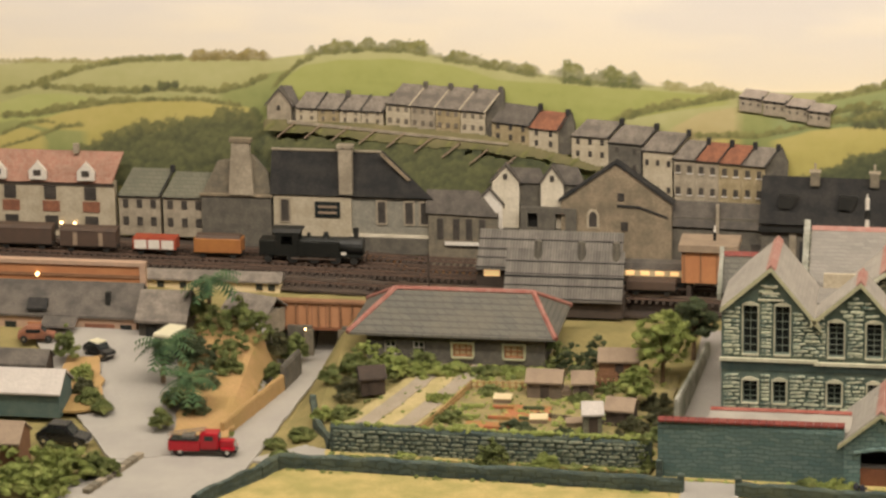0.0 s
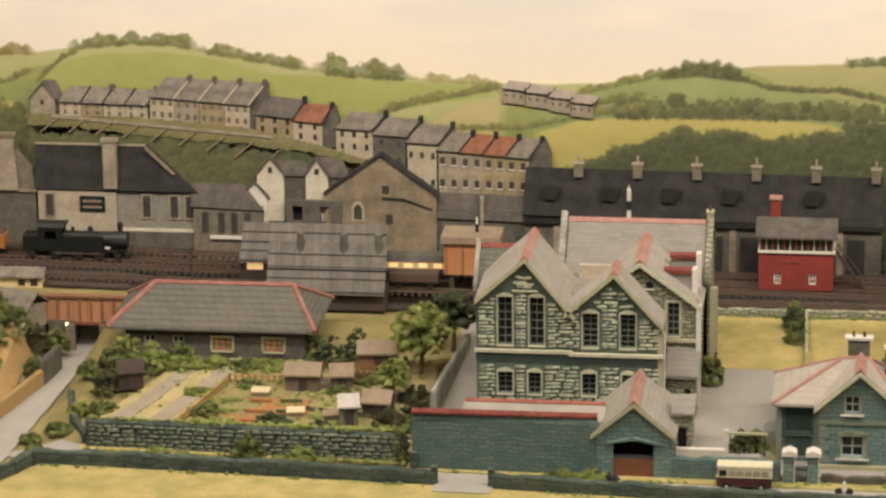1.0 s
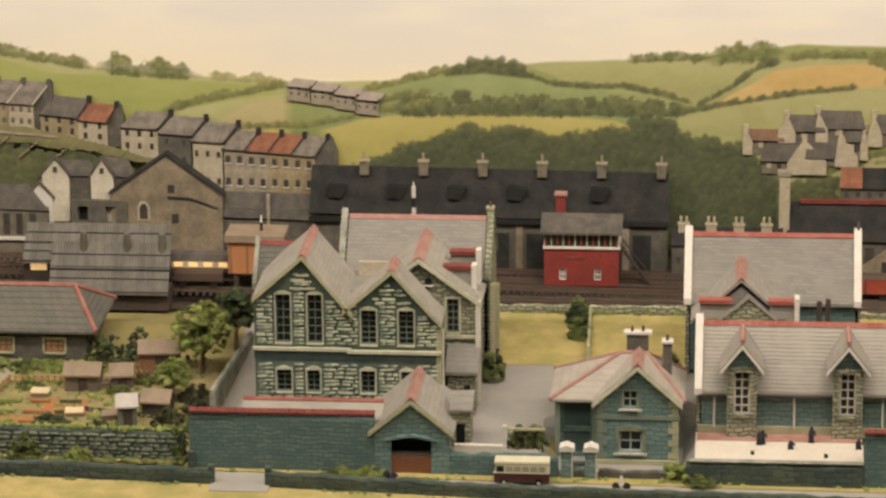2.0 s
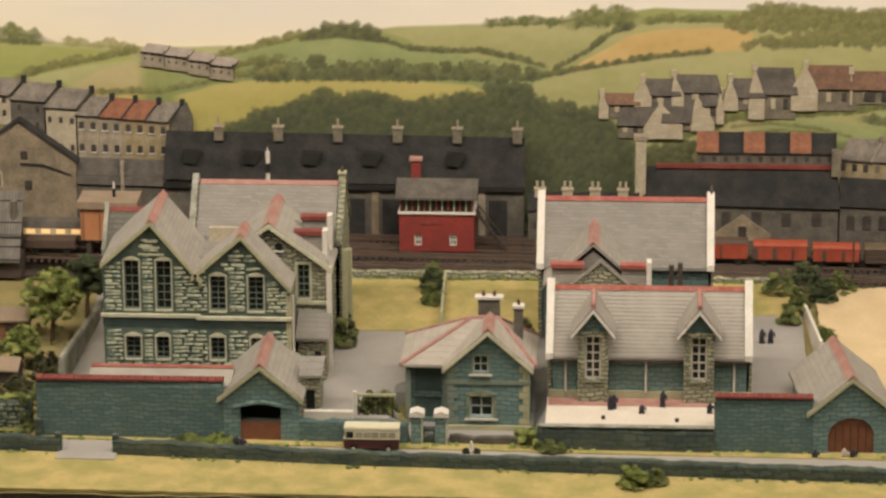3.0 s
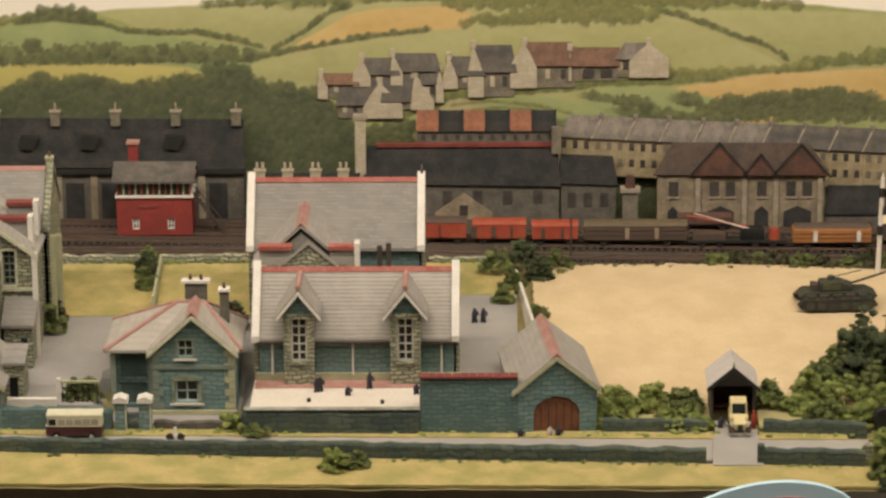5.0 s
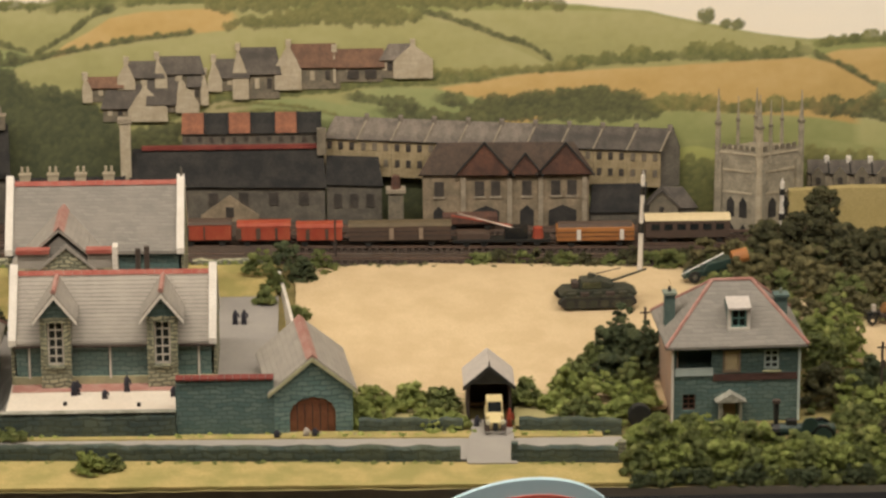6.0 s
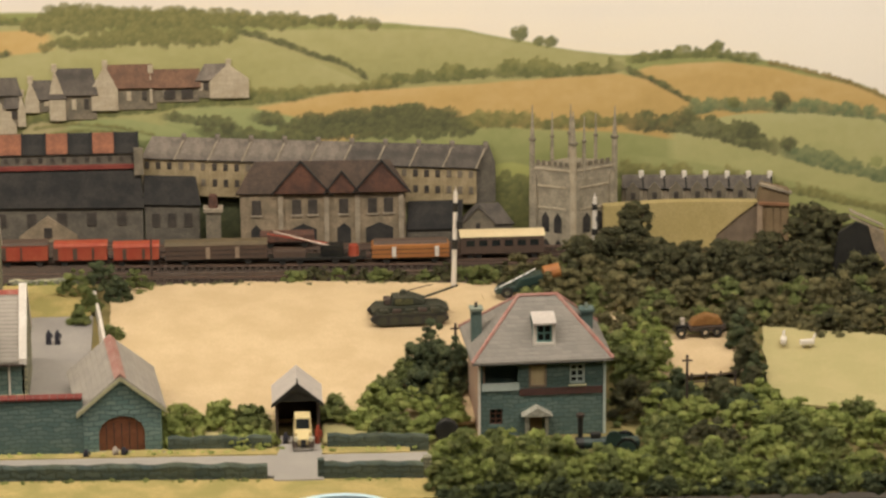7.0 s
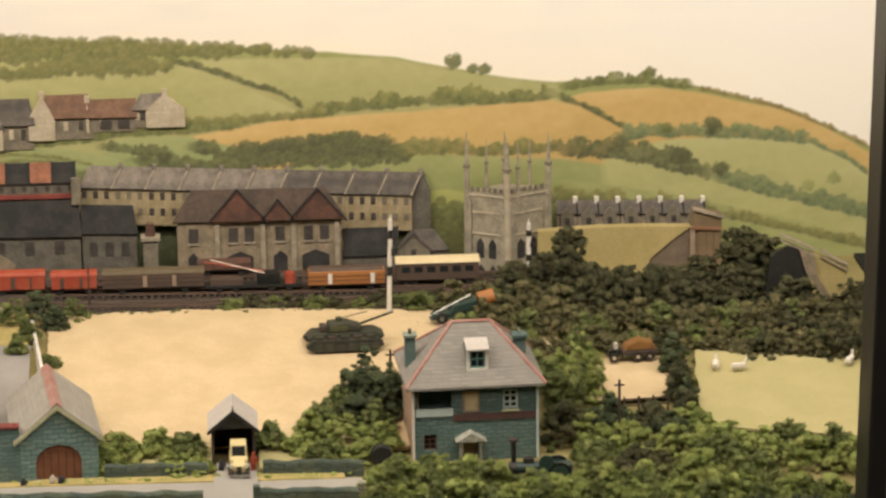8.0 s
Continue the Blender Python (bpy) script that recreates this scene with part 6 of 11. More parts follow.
gatehouse(-0.434, -0.2, 0.118, 0.072, 0.121, 0.155, 0.062, 0.062, road_z(-0.43) - 0.001, "blue-green stone gatehouse with a slate roof and brown gate", True)
gatehouse(0.463, -0.2, 0.122, 0.071, 0.121, 0.185, 0.070, 0.060, road_z(0.47) - 0.001, "blue-green stone gatehouse with an arched brown door", False, 6.5)
g_annex = thing("side_porch", -0.375, -0.15, -0.04, 0, "small stone porch beside the gatehouse", "porch")
part("wall", pierced(0.0, 0.028, 0.0, 0.066, 0.0, 0.008, [(0.006, 0.020, 0.01, 0.046)]), "buff_rubble", g_annex)
part("side_wall", bx(0.020, 0.028, 0.008, 0.06, 0.0, 0.066), "buff_rubble", g_annex)
part("roof", pr([(-0.004, 0.066), (0.050, 0.080), (0.050, 0.084), (-0.004, 0.070)], -0.004, 0.032, "x"), "slate_mid", g_annex)
part("pane", bx(0.006, 0.020, 0.006, 0.007, 0.01, 0.046), "dark_pane", g_annex)

# ---- the lodge ----
lodge = thing("lodge", -0.218, -0.13, -0.062, 0, "blue-green stone lodge with pale quoins and slate roof", "house")
front_w = [(0.100, 0.136, 0.020, 0.055), (0.105, 0.129, 0.092, 0.120)]
part("front_wall", pierced(0.066, 0.192, 0.0, 0.100, 0.0, 0.010, [front_w[0], (0.105, 0.129, 0.092, 0.100)]), "sea_stone", lodge, "blue-green stone front")
part("gable", pr([(0.066, 0.100), (0.105, 0.100), (0.105, 0.120), (0.129, 0.120), (0.129, 0.100), (0.192, 0.100), (0.128, 0.157)], 0.0, 0.010, "y"), "sea_stone", lodge)
part("band", bx(0.064, 0.194, -0.002, 0.0, 0.074, 0.080), "sash_dull", lodge, "pale green stone band")
part("plinth", bx(0.064, 0.194, -0.005, 0.0, 0.0, 0.008), "dressed_stone", lodge, "pale stone plinth")
window(lodge, *front_w[0], 0.0, 2, 2, 0.0024, "sash_paint", surround="rubble_face", surround_w=0.005, depth=0.009, arch=0.005)
part("window_ledge", bx(0.092, 0.144, -0.005, -0.0032, 0.0165, 0.0197), "white_paint", lodge, "white window ledge")
window(lodge, *front_w[1], 0.0, 2, 2, 0.0020, "sash_paint", surround="sash_dull", surround_w=0.003, depth=0.009)
part("window_ledge", bx(0.099, 0.135, -0.005, -0.0032, 0.0885, 0.0917), "white_paint", lodge, "white window ledge")
for i in range(9):
    w = 0.010 if i % 2 else 0.016
    part("quoin", bx(0.066, 0.066 + w, -0.0015, 0.0, 0.010 + i * 0.0105, 0.0195 + i * 0.0105), "sash_dull", lodge, "grey-green corner stone")
    part("quoin", bx(0.192 - w, 0.192, -0.0015, 0.0, 0.010 + i * 0.0105, 0.0195 + i * 0.0105), "dressed_stone", lodge, "pale corner stone")
part("recess_wall", pierced(0.0, 0.066, 0.0, 0.096, 0.03, 0.040, [(0.014, 0.054, 0.050, 0.088), (0.014, 0.054, 0.008, 0.042)]), "sea_stone", lodge)
part("shutter", bx(0.014, 0.054, 0.034, 0.037, 0.050, 0.088), "teal_block", lodge, "dark green boarded opening")
part("shutter", bx(0.014, 0.054, 0.034, 0.037, 0.008, 0.042), "teal_block", lodge, "dark green boarded opening")
part("pillar", bx(0.0, 0.008, 0.018, 0.030, 0.0, 0.096), "sash_dull", lodge, "pale pilaster")
part("pillar", bx(0.058, 0.0655, 0.018, 0.030, 0.0, 0.096), "sash_dull", lodge, "pale pilaster")
part("side_wall", bx(0.182, 0.192, 0.010, 0.15, 0.0, 0.100), "sea_stone", lodge)
part("side_wall", bx(0.0, 0.010, 0.040, 0.15, 0.0, 0.096), "sea_stone", lodge)
part("rear_wall", bx(0.010, 0.182, 0.14, 0.15, 0.0, 0.096), "sea_stone", lodge)
hip_roof(lodge, -0.008, 0.202, 0.012, 0.162, 0.096, 0.100, 0.140, 0.086, 0.154, "slate_pale", "ridge_pink", wide=0.0032)
gable_roof_y(lodge, 0.128, 0.070, -0.006, 0.080, 0.096, 0.158, mat="slate_pale", wide=0.009)
for sgn in (-1, 1):
    part("verge_board", pr([(0.128 + sgn * 0.070, 0.093), (0.128, 0.155), (0.128, 0.161), (0.128 + sgn * 0.070, 0.099)], -0.009, -0.006, "y"), "hood_stone", lodge, "pale barge board")
chimney(lodge, 0.172, 0.085, 0.12, 0.172, 0.014, 0.014, "grey_stone", "white_paint", 1)
chimney(lodge, 0.124, 0.14, 0.12, 0.168, 0.034, 0.014, "grey_stone", "white_paint", 2)
gp = thing("gate_pier", -0.195, -0.196, road_z(-0.2) - 0.002, 0, "square stone gate pier with a white cap", "gate pier", "lodge gate piers")
part("pier", bx(-0.009, 0.009, -0.009, 0.009, 0.0, 0.050), "sea_stone", gp)
part("corner_strip", bx(0.0072, 0.0094, -0.0096, -0.0088, 0.002, 0.048), "hood_stone", gp, "pale corner edge")
part("cap", pr([(-0.012, 0.050), (0.012, 0.050), (0.011, 0.056), (0.0, 0.060), (-0.011, 0.056)], -0.012, 0.012, "y"), "white_paint", gp, "white pyramid cap")
copy_thing(gp, at(-0.158, -0.196, road_z(-0.2) - 0.002))
gate = thing("garden_gate", -0.177, -0.194, road_z(-0.2) - 0.001, 0, "closed blue-green wooden garden gate", "gate")
for i in range(5):
    part("slat", bx(-0.0085 + i * 0.0037, -0.0085 + i * 0.0037 + 0.0028, -0.001, 0.001, 0.001, 0.030), "teal_block", gate)
part("rail", bx(-0.009, 0.010, 0.001, 0.002, 0.022, 0.025), "teal_block", gate)
screen = thing("yard_screen", -0.29, -0.155, -0.036, 0, "dark trellis screen between pale posts", "screen")
for i in range(8):
    part("slat", bx(0.002 + i * 0.0075, 0.0032 + i * 0.0075, 0.0, 0.002, 0.0, 0.0345), "timber_dark", screen)
part("post", bx(-0.006, 0.0, -0.002, 0.004, 0.0, 0.042), "white_paint", screen)
part("rail", bx(-0.002, 0.060, -0.001, 0.004, 0.0345, 0.038), "dressed_stone", screen)

# ---- the school hall by the road ----
hall = thing("school_hall", 0.0, 0.0, -0.030, 0, "long stone school hall with slate roof and two dormers", "building")
dwin = [(0.058, 0.083, 0.040, 0.110), (0.221, 0.246, 0.040, 0.110)]
part("front_wall", pierced(0.006, 0.311, 0.0, 0.074, -0.074, -0.062, [(a, b, c, 0.074) for a, b, c, d in dwin]), "sea_stone", hall, "blue-green stone front")
part("plinth", bx(0.002, 0.316, -0.0775, -0.074, 0.0, 0.016), "dressed_stone", hall, "pale stone plinth")
part("rear_wall", bx(0.006, 0.311, 0.062, 0.074, 0.0, 0.074), "teal_stone", hall)
for xx in (0.0, 0.307):
    part("end_wall", pr([(-0.074, 0.0), (0.074, 0.0), (0.074, 0.074), (0.0, 0.158), (-0.074, 0.074)], xx, xx + 0.008, "x"), "buff_rubble", hall)
    part("parapet", pr([(-0.084, 0.068), (0.0, 0.162), (0.084, 0.068), (0.084, 0.078), (0.0, 0.174), (-0.084, 0.078)], xx - 0.003, xx + 0.009, "x"), "white_paint", hall, "white raised gable coping")
gable_roof_x(hall, 0.009, 0.304, 0.0, 0.082, 0.068, 0.155, "slate_lined", ridge="ridge_red")
for a, b2, c, d in dwin:
    xc = (a + b2) / 2
    dm = new("dormer")
    dm.empty_display_size = 0.01
    dm.parent = hall
    part("cheek", pierced(xc - 0.023, xc + 0.023, 0.074, 0.118, -0.096, -0.060, [(a, b2, 0.074, d)]), "buff_rubble", dm, "buff stone dormer front")
    part("gable", pr([(xc - 0.023, 0.118), (xc + 0.023, 0.118), (xc, 0.150)], -0.096, -0.068, "y"), "teal_stone", dm)
    e = bmesh.new()
    for sgn in (-1, 1):
        prism(e, [(xc, 0.154), (xc + sgn * 0.034, 0.112), (xc + sgn * 0.034, 0.117), (xc, 0.1605)], -0.102, -0.005, "y")
    part("roof", e, "slate_roof", dm)
    v = bmesh.new()
    for sgn in (-1, 1):
        prism(v, [(xc, 0.150), (xc + sgn * 0.034, 0.108), (xc + sgn * 0.034, 0.113), (xc, 0.156)], -0.105, -0.1022, "y")
    part("verge", v, "white_paint", dm, "white barge boards")
    part("ridge_tiles", rd((xc, -0.102, 0.161), (xc, -0.020, 0.161), 0.0042, 6), "ridge_pink", dm)
    window(hall, a, b2, c, d, -0.096, 2, 5, 0.0024, "white_paint", surround="buff_rubble", surround_w=0.006, depth=0.014, arch=0.004)
    part("bay", pierced(xc - 0.023, xc + 0.023, 0.0, 0.074, -0.096, -0.0862, [(a, b2, c, 0.074)]), "buff_rubble", hall, "buff stone window bay")
for px in (0.028, 0.152, 0.288):
    part("drainpipe", rd((px, -0.0775, 0.014), (px, -0.0775, 0.070), 0.0018, 6), "white_paint", hall, "white drainpipe")
for ga, gb2 in ((0.004, 0.046), (0.096, 0.208), (0.258, 0.312)):
    part("gutter", bx(ga, gb2, -0.086, -0.082, 0.066, 0.069), "timber_dark", hall)

# ---- the tall hall behind ----
tall = thing("tall_hall", -0.022, 0.235, -0.005, 0, "tall slate-roofed hall with white parapets and red ridge", "building")
part("front_wall", bx(0.006, 0.276, -0.072, -0.060, 0.0, 0.122), "teal_stone", tall)
part("rear_wall", bx(0.006, 0.276, 0.060, 0.072, 0.0, 0.122), "teal_stone", tall)
for xx in (0.0, 0.272):
    part("end_wall", pr([(-0.072, 0.0), (0.072, 0.0), (0.072, 0.122), (0.0, 0.208), (-0.072, 0.122)], xx, xx + 0.008, "x"), "buff_rubble", tall)
    part("parapet", pr([(-0.082, 0.114), (0.0, 0.211), (0.082, 0.114), (0.082, 0.124), (0.0, 0.223), (-0.082, 0.124)], xx - 0.003, xx + 0.009, "x"), "white_paint", tall, "white raised gable coping")
gable_roof_x(tall, 0.009, 0.269, 0.0, 0.080, 0.114, 0.205, "slate_mid", ridge="ridge_red")
part("finial", rd((0.276, 0.0, 0.218), (0.276, 0.0, 0.234), 0.0035, 7, 0.001), "grey_stone", tall, "small stone finial")
part("cross_wall", pr([(0.022, 0.0), (0.156, 0.0), (0.156, 0.108), (0.089, 0.166), (0.022, 0.108)], -0.148, -0.136, "y"), "slate_mid", tall, "slate-hung gable")
gable_roof_y(tall, 0.089, 0.080, -0.152, 0.0, 0.104, 0.175, mat="slate_roof", wide=0.009)
link = thing("hall_link", 0.0, 0.066, -0.02, 0, "low link building with red copings between the halls", "building")
part("wall", bx(0.0, 0.150, 0.0, 0.014, 0.0, 0.135), "buff_rubble", link)
part("gable", pr([(0.040, 0.135), (0.118, 0.135), (0.079, 0.168)], 0.0, 0.012, "y"), "buff_rubble", link, "rough stone gable")
for sgn in (-1, 1):
    part("verge_board", pr([(0.079 + sgn * 0.050, 0.130), (0.079 + sgn * 0.040, 0.135), (0.079, 0.169), (0.079, 0.176)], -0.003, 0.0, "y"), "slate_roof", link, "broad pale verge")
for xa, xb in ((0.002, 0.052), (0.112, 0.150)):
    part("parapet_wall", bx(xa, xb, 0.001, 0.013, 0.1352, 0.160), "slate_roof", link, "slate-hung parapet")
    part("coping", bx(xa - 0.002, xb + 0.001, -0.004, 0.016, 0.160, 0.166), "ridge_red", link, "red parapet coping")
part("pier", bx(0.151, 0.159, -0.004, 0.020, 0.0, 0.170), "white_paint", link, "white end pier")
part("flue", bx(0.186, 0.194, 0.008, 0.016, 0.0, 0.162), "timber_dark", link, "dark flue pipe")
part("flue", bx(0.200, 0.208, 0.008, 0.016, 0.0, 0.166), "timber_dark", link, "dark flue pipe")
part("flue_base", bx(0.180, 0.214, 0.006, 0.018, 0.0, 0.10), "grey_stone", link)

# ---- the villa among the bushes ----
villa = thing("villa", 1.010, -0.165, -0.073, 2.5, "hip-roofed dark stone villa with a dormer and porch", "house")
vh = [(0.006, 0.060, 0.080, 0.116), (0.079, 0.102, 0.082, 0.114), (0.140, 0.164, 0.082, 0.114), (0.016, 0.036, 0.02, 0.046), (0.078, 0.098, 0.0, 0.036)]
part("front_wall", pierced(0.0, 0.194, 0.0, 0.122, 0.0, 0.010, vh), "teal_stone", villa, "dark blue-green stone front")
part("side_wall", bx(0.0, 0.010, 0.010, 0.158, 0.0, 0.122), "pink_render", villa, "pinkish rendered side wall")
part("side_wall", bx(0.184, 0.194, 0.010, 0.158, 0.0, 0.122), "teal_stone", villa)
part("rear_wall", bx(0.010, 0.184, 0.148, 0.158, 0.0, 0.122), "teal_stone", villa)
part("recess_back", bx(0.006, 0.060, 0.022, 0.024, 0.080, 0.116), "teal_block", villa, "dark recessed balcony wall")
part("balcony_rail", bx(0.004, 0.062, -0.002, 0.001, 0.076, 0.088), "sash_paint", villa, "pale grey balcony front")
part("board", bx(0.079, 0.102, 0.003, 0.005, 0.082, 0.114), "cream_paint", villa, "tan boarded-up window")
part("board_frame", pierced(0.077, 0.104, 0.080, 0.116, -0.0015, 0.0, [(0.080, 0.101, 0.083, 0.113)]), "timber_weathered", villa)
window(villa, *vh[2], 0.0, 2, 3, 0.0028, "sash_paint", depth=0.008)
window(villa, *vh[3], 0.0, 2, 3, 0.0016, "far_tile_brown", depth=0.008, sill=False)
part("brick_band", bx(0.062, 0.1945, -0.0015, 0.0, 0.0665, 0.0775), "band_brown", villa, "dark brown brick band")
porch = part("porch", bx(0.071, 0.0755, -0.018, 0.0, 0.0, 0.038), "peeling_wall", villa, "pale pedimented porch")
part("column", bx(0.1005, 0.105, -0.018, 0.0, 0.0, 0.038), "peeling_wall", porch)
part("pediment", pr([(0.064, 0.038), (0.112, 0.038), (0.088, 0.052)], -0.021, 0.0, "y"), "peeling_wall", porch)
part("door", bx(0.078, 0.098, 0.003, 0.006, 0.0, 0.036), "timber_weathered", porch, "pale brown front door")
hip_roof(villa, -0.012, 0.206, -0.012, 0.170, 0.122, 0.070, 0.130, 0.078, 0.203, "slate_mid", "ridge_pink", wide=0.003)
vd = new("dormer")
vd.empty_display_size = 0.01
vd.parent = villa
part("front", pierced(0.085, 0.119, 0.138, 0.180, 0.008, 0.014, [(0.090, 0.114, 0.148, 0.177)]), "white_paint", vd, "white dormer front")
part("cheek", bx(0.116, 0.119, 0.014, 0.05, 0.138, 0.180), "slate_dark", vd)
part("cheek", bx(0.085, 0.088, 0.014, 0.05, 0.138, 0.180), "teal_block", vd)
part("roof", pr([(0.003, 0.178), (0.036, 0.187), (0.036, 0.190), (0.003, 0.181)], 0.084, 0.120, "x"), "iron_roof", vd, "slate dormer roof")
window(villa, 0.090, 0.114, 0.148, 0.177, 0.008, 2, 2, 0.0022, "sash_teal", depth=0.006, sill=False)
chimney(villa, 0.004, 0.075, 0.12, 0.184, 0.016, 0.016, "teal_block", "sash_dull", 1, "soot_black")
chimney(villa, 0.176, 0.075, 0.12, 0.176, 0.018, 0.018, "teal_block", "teal_block", 1, "sash_dull")
part("drainpipe", rd((0.0, -0.002, 0.0), (0.0, -0.002, 0.12), 0.002, 6), "white_paint", villa)
part("drainpipe", rd((0.194, -0.002, 0.0), (0.194, -0.002, 0.12), 0.002, 6), "sash_paint", villa)

# ---- the garage ----
garage = thing("garage", 0.731, -0.165, road_z(0.73) - 0.002, 0, "small dark timber garage with a pale iron roof", "garage")
part("side_wall", bx(-0.034, -0.030, 0.0, 0.075, 0.0, 0.066), "timber_dark", garage)
part("side_wall", bx(0.030, 0.034, 0.0, 0.075, 0.0, 0.066), "timber_dark", garage)
part("rear_wall", bx(-0.030, 0.030, 0.071, 0.075, 0.0, 0.066), "timber_dark", garage)
part("gable", pr([(-0.034, 0.066), (0.034, 0.066), (0.0, 0.094)], 0.0, 0.005, "y"), "soot_black", garage, "black gable board")
gable_roof_y(garage, 0.0, 0.039, -0.004, 0.080, 0.062, 0.094, mat="iron_roof", t=0.003, ridge=None)
part("barge_board", pr([(-0.040, 0.058), (0.0, 0.090), (0.040, 0.058), (0.040, 0.064), (0.0, 0.098), (-0.040, 0.064)], -0.007, -0.004, "y"), "soot_black", garage, "black barge boards")
part("finial", rd((0, -0.006, 0.094), (0, -0.006, 0.106), 0.002, 6, 0.0006), "soot_black", garage)


# ---- the town in low relief before the painted hills ----
def flat(parent, name, pts, y0, y1, mat, label=""):
    return part(name, pr(pts, y0, y1, "y"), mat, parent, label)


def lean_roof(parent, pts, y, mat, depth=0.012, t=0.003, name="roof"):
    """A roof slope: eaves (first two points) forward, ridge (last two) set back."""
    bm = bmesh.new()
    lo = [bm.verts.new((p[0], y - 0.004 if i < 2 else y + depth, p[1])) for i, p in enumerate(pts)]
    hi = [bm.verts.new((p[0], (y - 0.004 if i < 2 else y + depth) + 0.004, p[1] - t)) for i, p in enumerate(pts)]
    bm.faces.new(lo)
    bm.faces.new(hi[::-1])
    for i in range(4):
        bm.faces.new((lo[i], hi[i], hi[(i + 1) % 4], lo[(i + 1) % 4]))
    bmesh.ops.recalc_face_normals(bm, faces=bm.faces[:])
    return part(name, bm, mat, parent)


def row_house(x0, x1, zb, ze, zr, wall, roof, label, y=0.702, skew=0.02, fall=0.0, cols=3, floors=2, win=(0.006, 0.010), end=None, chim=True, group="", win_mat="far_window", chim_mat="far_slate_dark", sill_mat=None, party="far_slate_dark", rake=0.012):
    """A terraced house seen a little from one end, its row falling along the hill."""
    w = x1 - x0
    h = thing("terraced_house", x0, y, zb - max(0.0, y - 0.69) * 0.33, 0, label, "house", group)
    ze, zr = ze - zb, zr - zb
    dz = fall * w
    flat(h, "wall", [(0, -0.01), (w, dz - 0.01), (w, ze + dz), (0, ze)], 0.0, 0.02, wall)
    lean_roof(h, [(-0.001, ze - 0.001), (w + 0.001, ze + dz - 0.001), (w + skew, zr + dz), (skew, zr)], 0.0, roof, rake)
    part("eave_board", pr([(-0.001, ze - 0.003), (w, ze + dz - 0.003), (w, ze + dz - 0.0008), (-0.001, ze - 0.0008)], -0.0035, 0.0, "y"), "far_slate_dark", h)
    fh = ze / floors
    for f in range(floors):
        for c in range(cols):
            xc = w * (c + 0.5) / cols
            zc = fh * (f + 0.52) + dz * xc / w
            wd = part("window", bx(xc - win[0] / 2, xc + win[0] / 2, -0.0014, 0.0, zc - win[1] / 2, zc + win[1] / 2), win_mat, h)
            if sill_mat:
                part("sill", bx(xc - win[0] * 0.7, xc + win[0] * 0.7, -0.0022, 0.0, zc - win[1] / 2 - 0.002, zc - win[1] / 2 - 0.0003), sill_mat, wd)
    rib = part("party_wall", pr([(w - 0.0025, ze + dz - 0.001), (w + 0.0005, ze + dz - 0.001), (w + skew + 0.0005, zr + dz + 0.0012), (w + skew - 0.0025, zr + dz + 0.0012)], 0.0, 0.003, "y"), party, h)
    for v in rib.data.vertices:
        s = (v.co.z / K - ze - dz) / max(0.001, zr - ze)
        v.co.y += K * (-0.0062 + 0.016 * s)
    if end:
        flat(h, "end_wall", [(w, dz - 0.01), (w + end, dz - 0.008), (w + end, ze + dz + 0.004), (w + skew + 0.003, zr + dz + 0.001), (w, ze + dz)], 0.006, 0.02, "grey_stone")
    if chim:
        part("chimney", bx(w + skew - 0.007, w + skew + 0.001, 0.008, 0.016, zr + dz - 0.006, zr + dz + 0.006), chim_mat, h)
    return h


def gable_front(x0, x1, zb, ze, za, wall, roof, label, y=0.700, wins=(), edge=0.004, name="gabled_house", roof_to=None, apex=None):
    """A gable end facing the railway, with its roof edge and, if asked, a roof running off to one side."""
    w = x1 - x0
    h = thing(name, x0, y, zb - max(0.0, y - 0.69) * 0.33, 0, label, "house")
    xa = w / 2 if apex is None else apex - x0
    ze, za = ze - zb, za - zb
    flat(h, "wall", [(0, -0.01), (w, -0.01), (w, ze), (xa, za), (0, ze)], 0.0, 0.02, wall)
    flat(h, "roof_edge", [(-0.004, ze - 0.003), (xa, za), (w + 0.004, ze - 0.003), (w + 0.004, ze - 0.003 + edge), (xa, za + edge), (-0.004, ze - 0.003 + edge)], -0.003, 0.021, roof)
    if roof_to:
        lean_roof(h, [(w + 0.003, ze - 0.002), (roof_to - x0, ze - 0.002), (roof_to - x0 - (w - xa) * 0.9, za + 0.003), (xa + 0.001, za + 0.003)], 0.008, roof)
        # the side wall's shade below the roof is put into a darker stone colour
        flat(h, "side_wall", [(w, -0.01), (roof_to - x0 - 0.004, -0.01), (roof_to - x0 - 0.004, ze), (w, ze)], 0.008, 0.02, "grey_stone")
    for (wx, wz, ww, wh) in wins:
        part("window", bx(wx - x0 - ww / 2, wx - x0 + ww / 2, -0.0016, 0.0, wz - zb - wh / 2, wz - zb + wh / 2), "far_window", h)
    return h


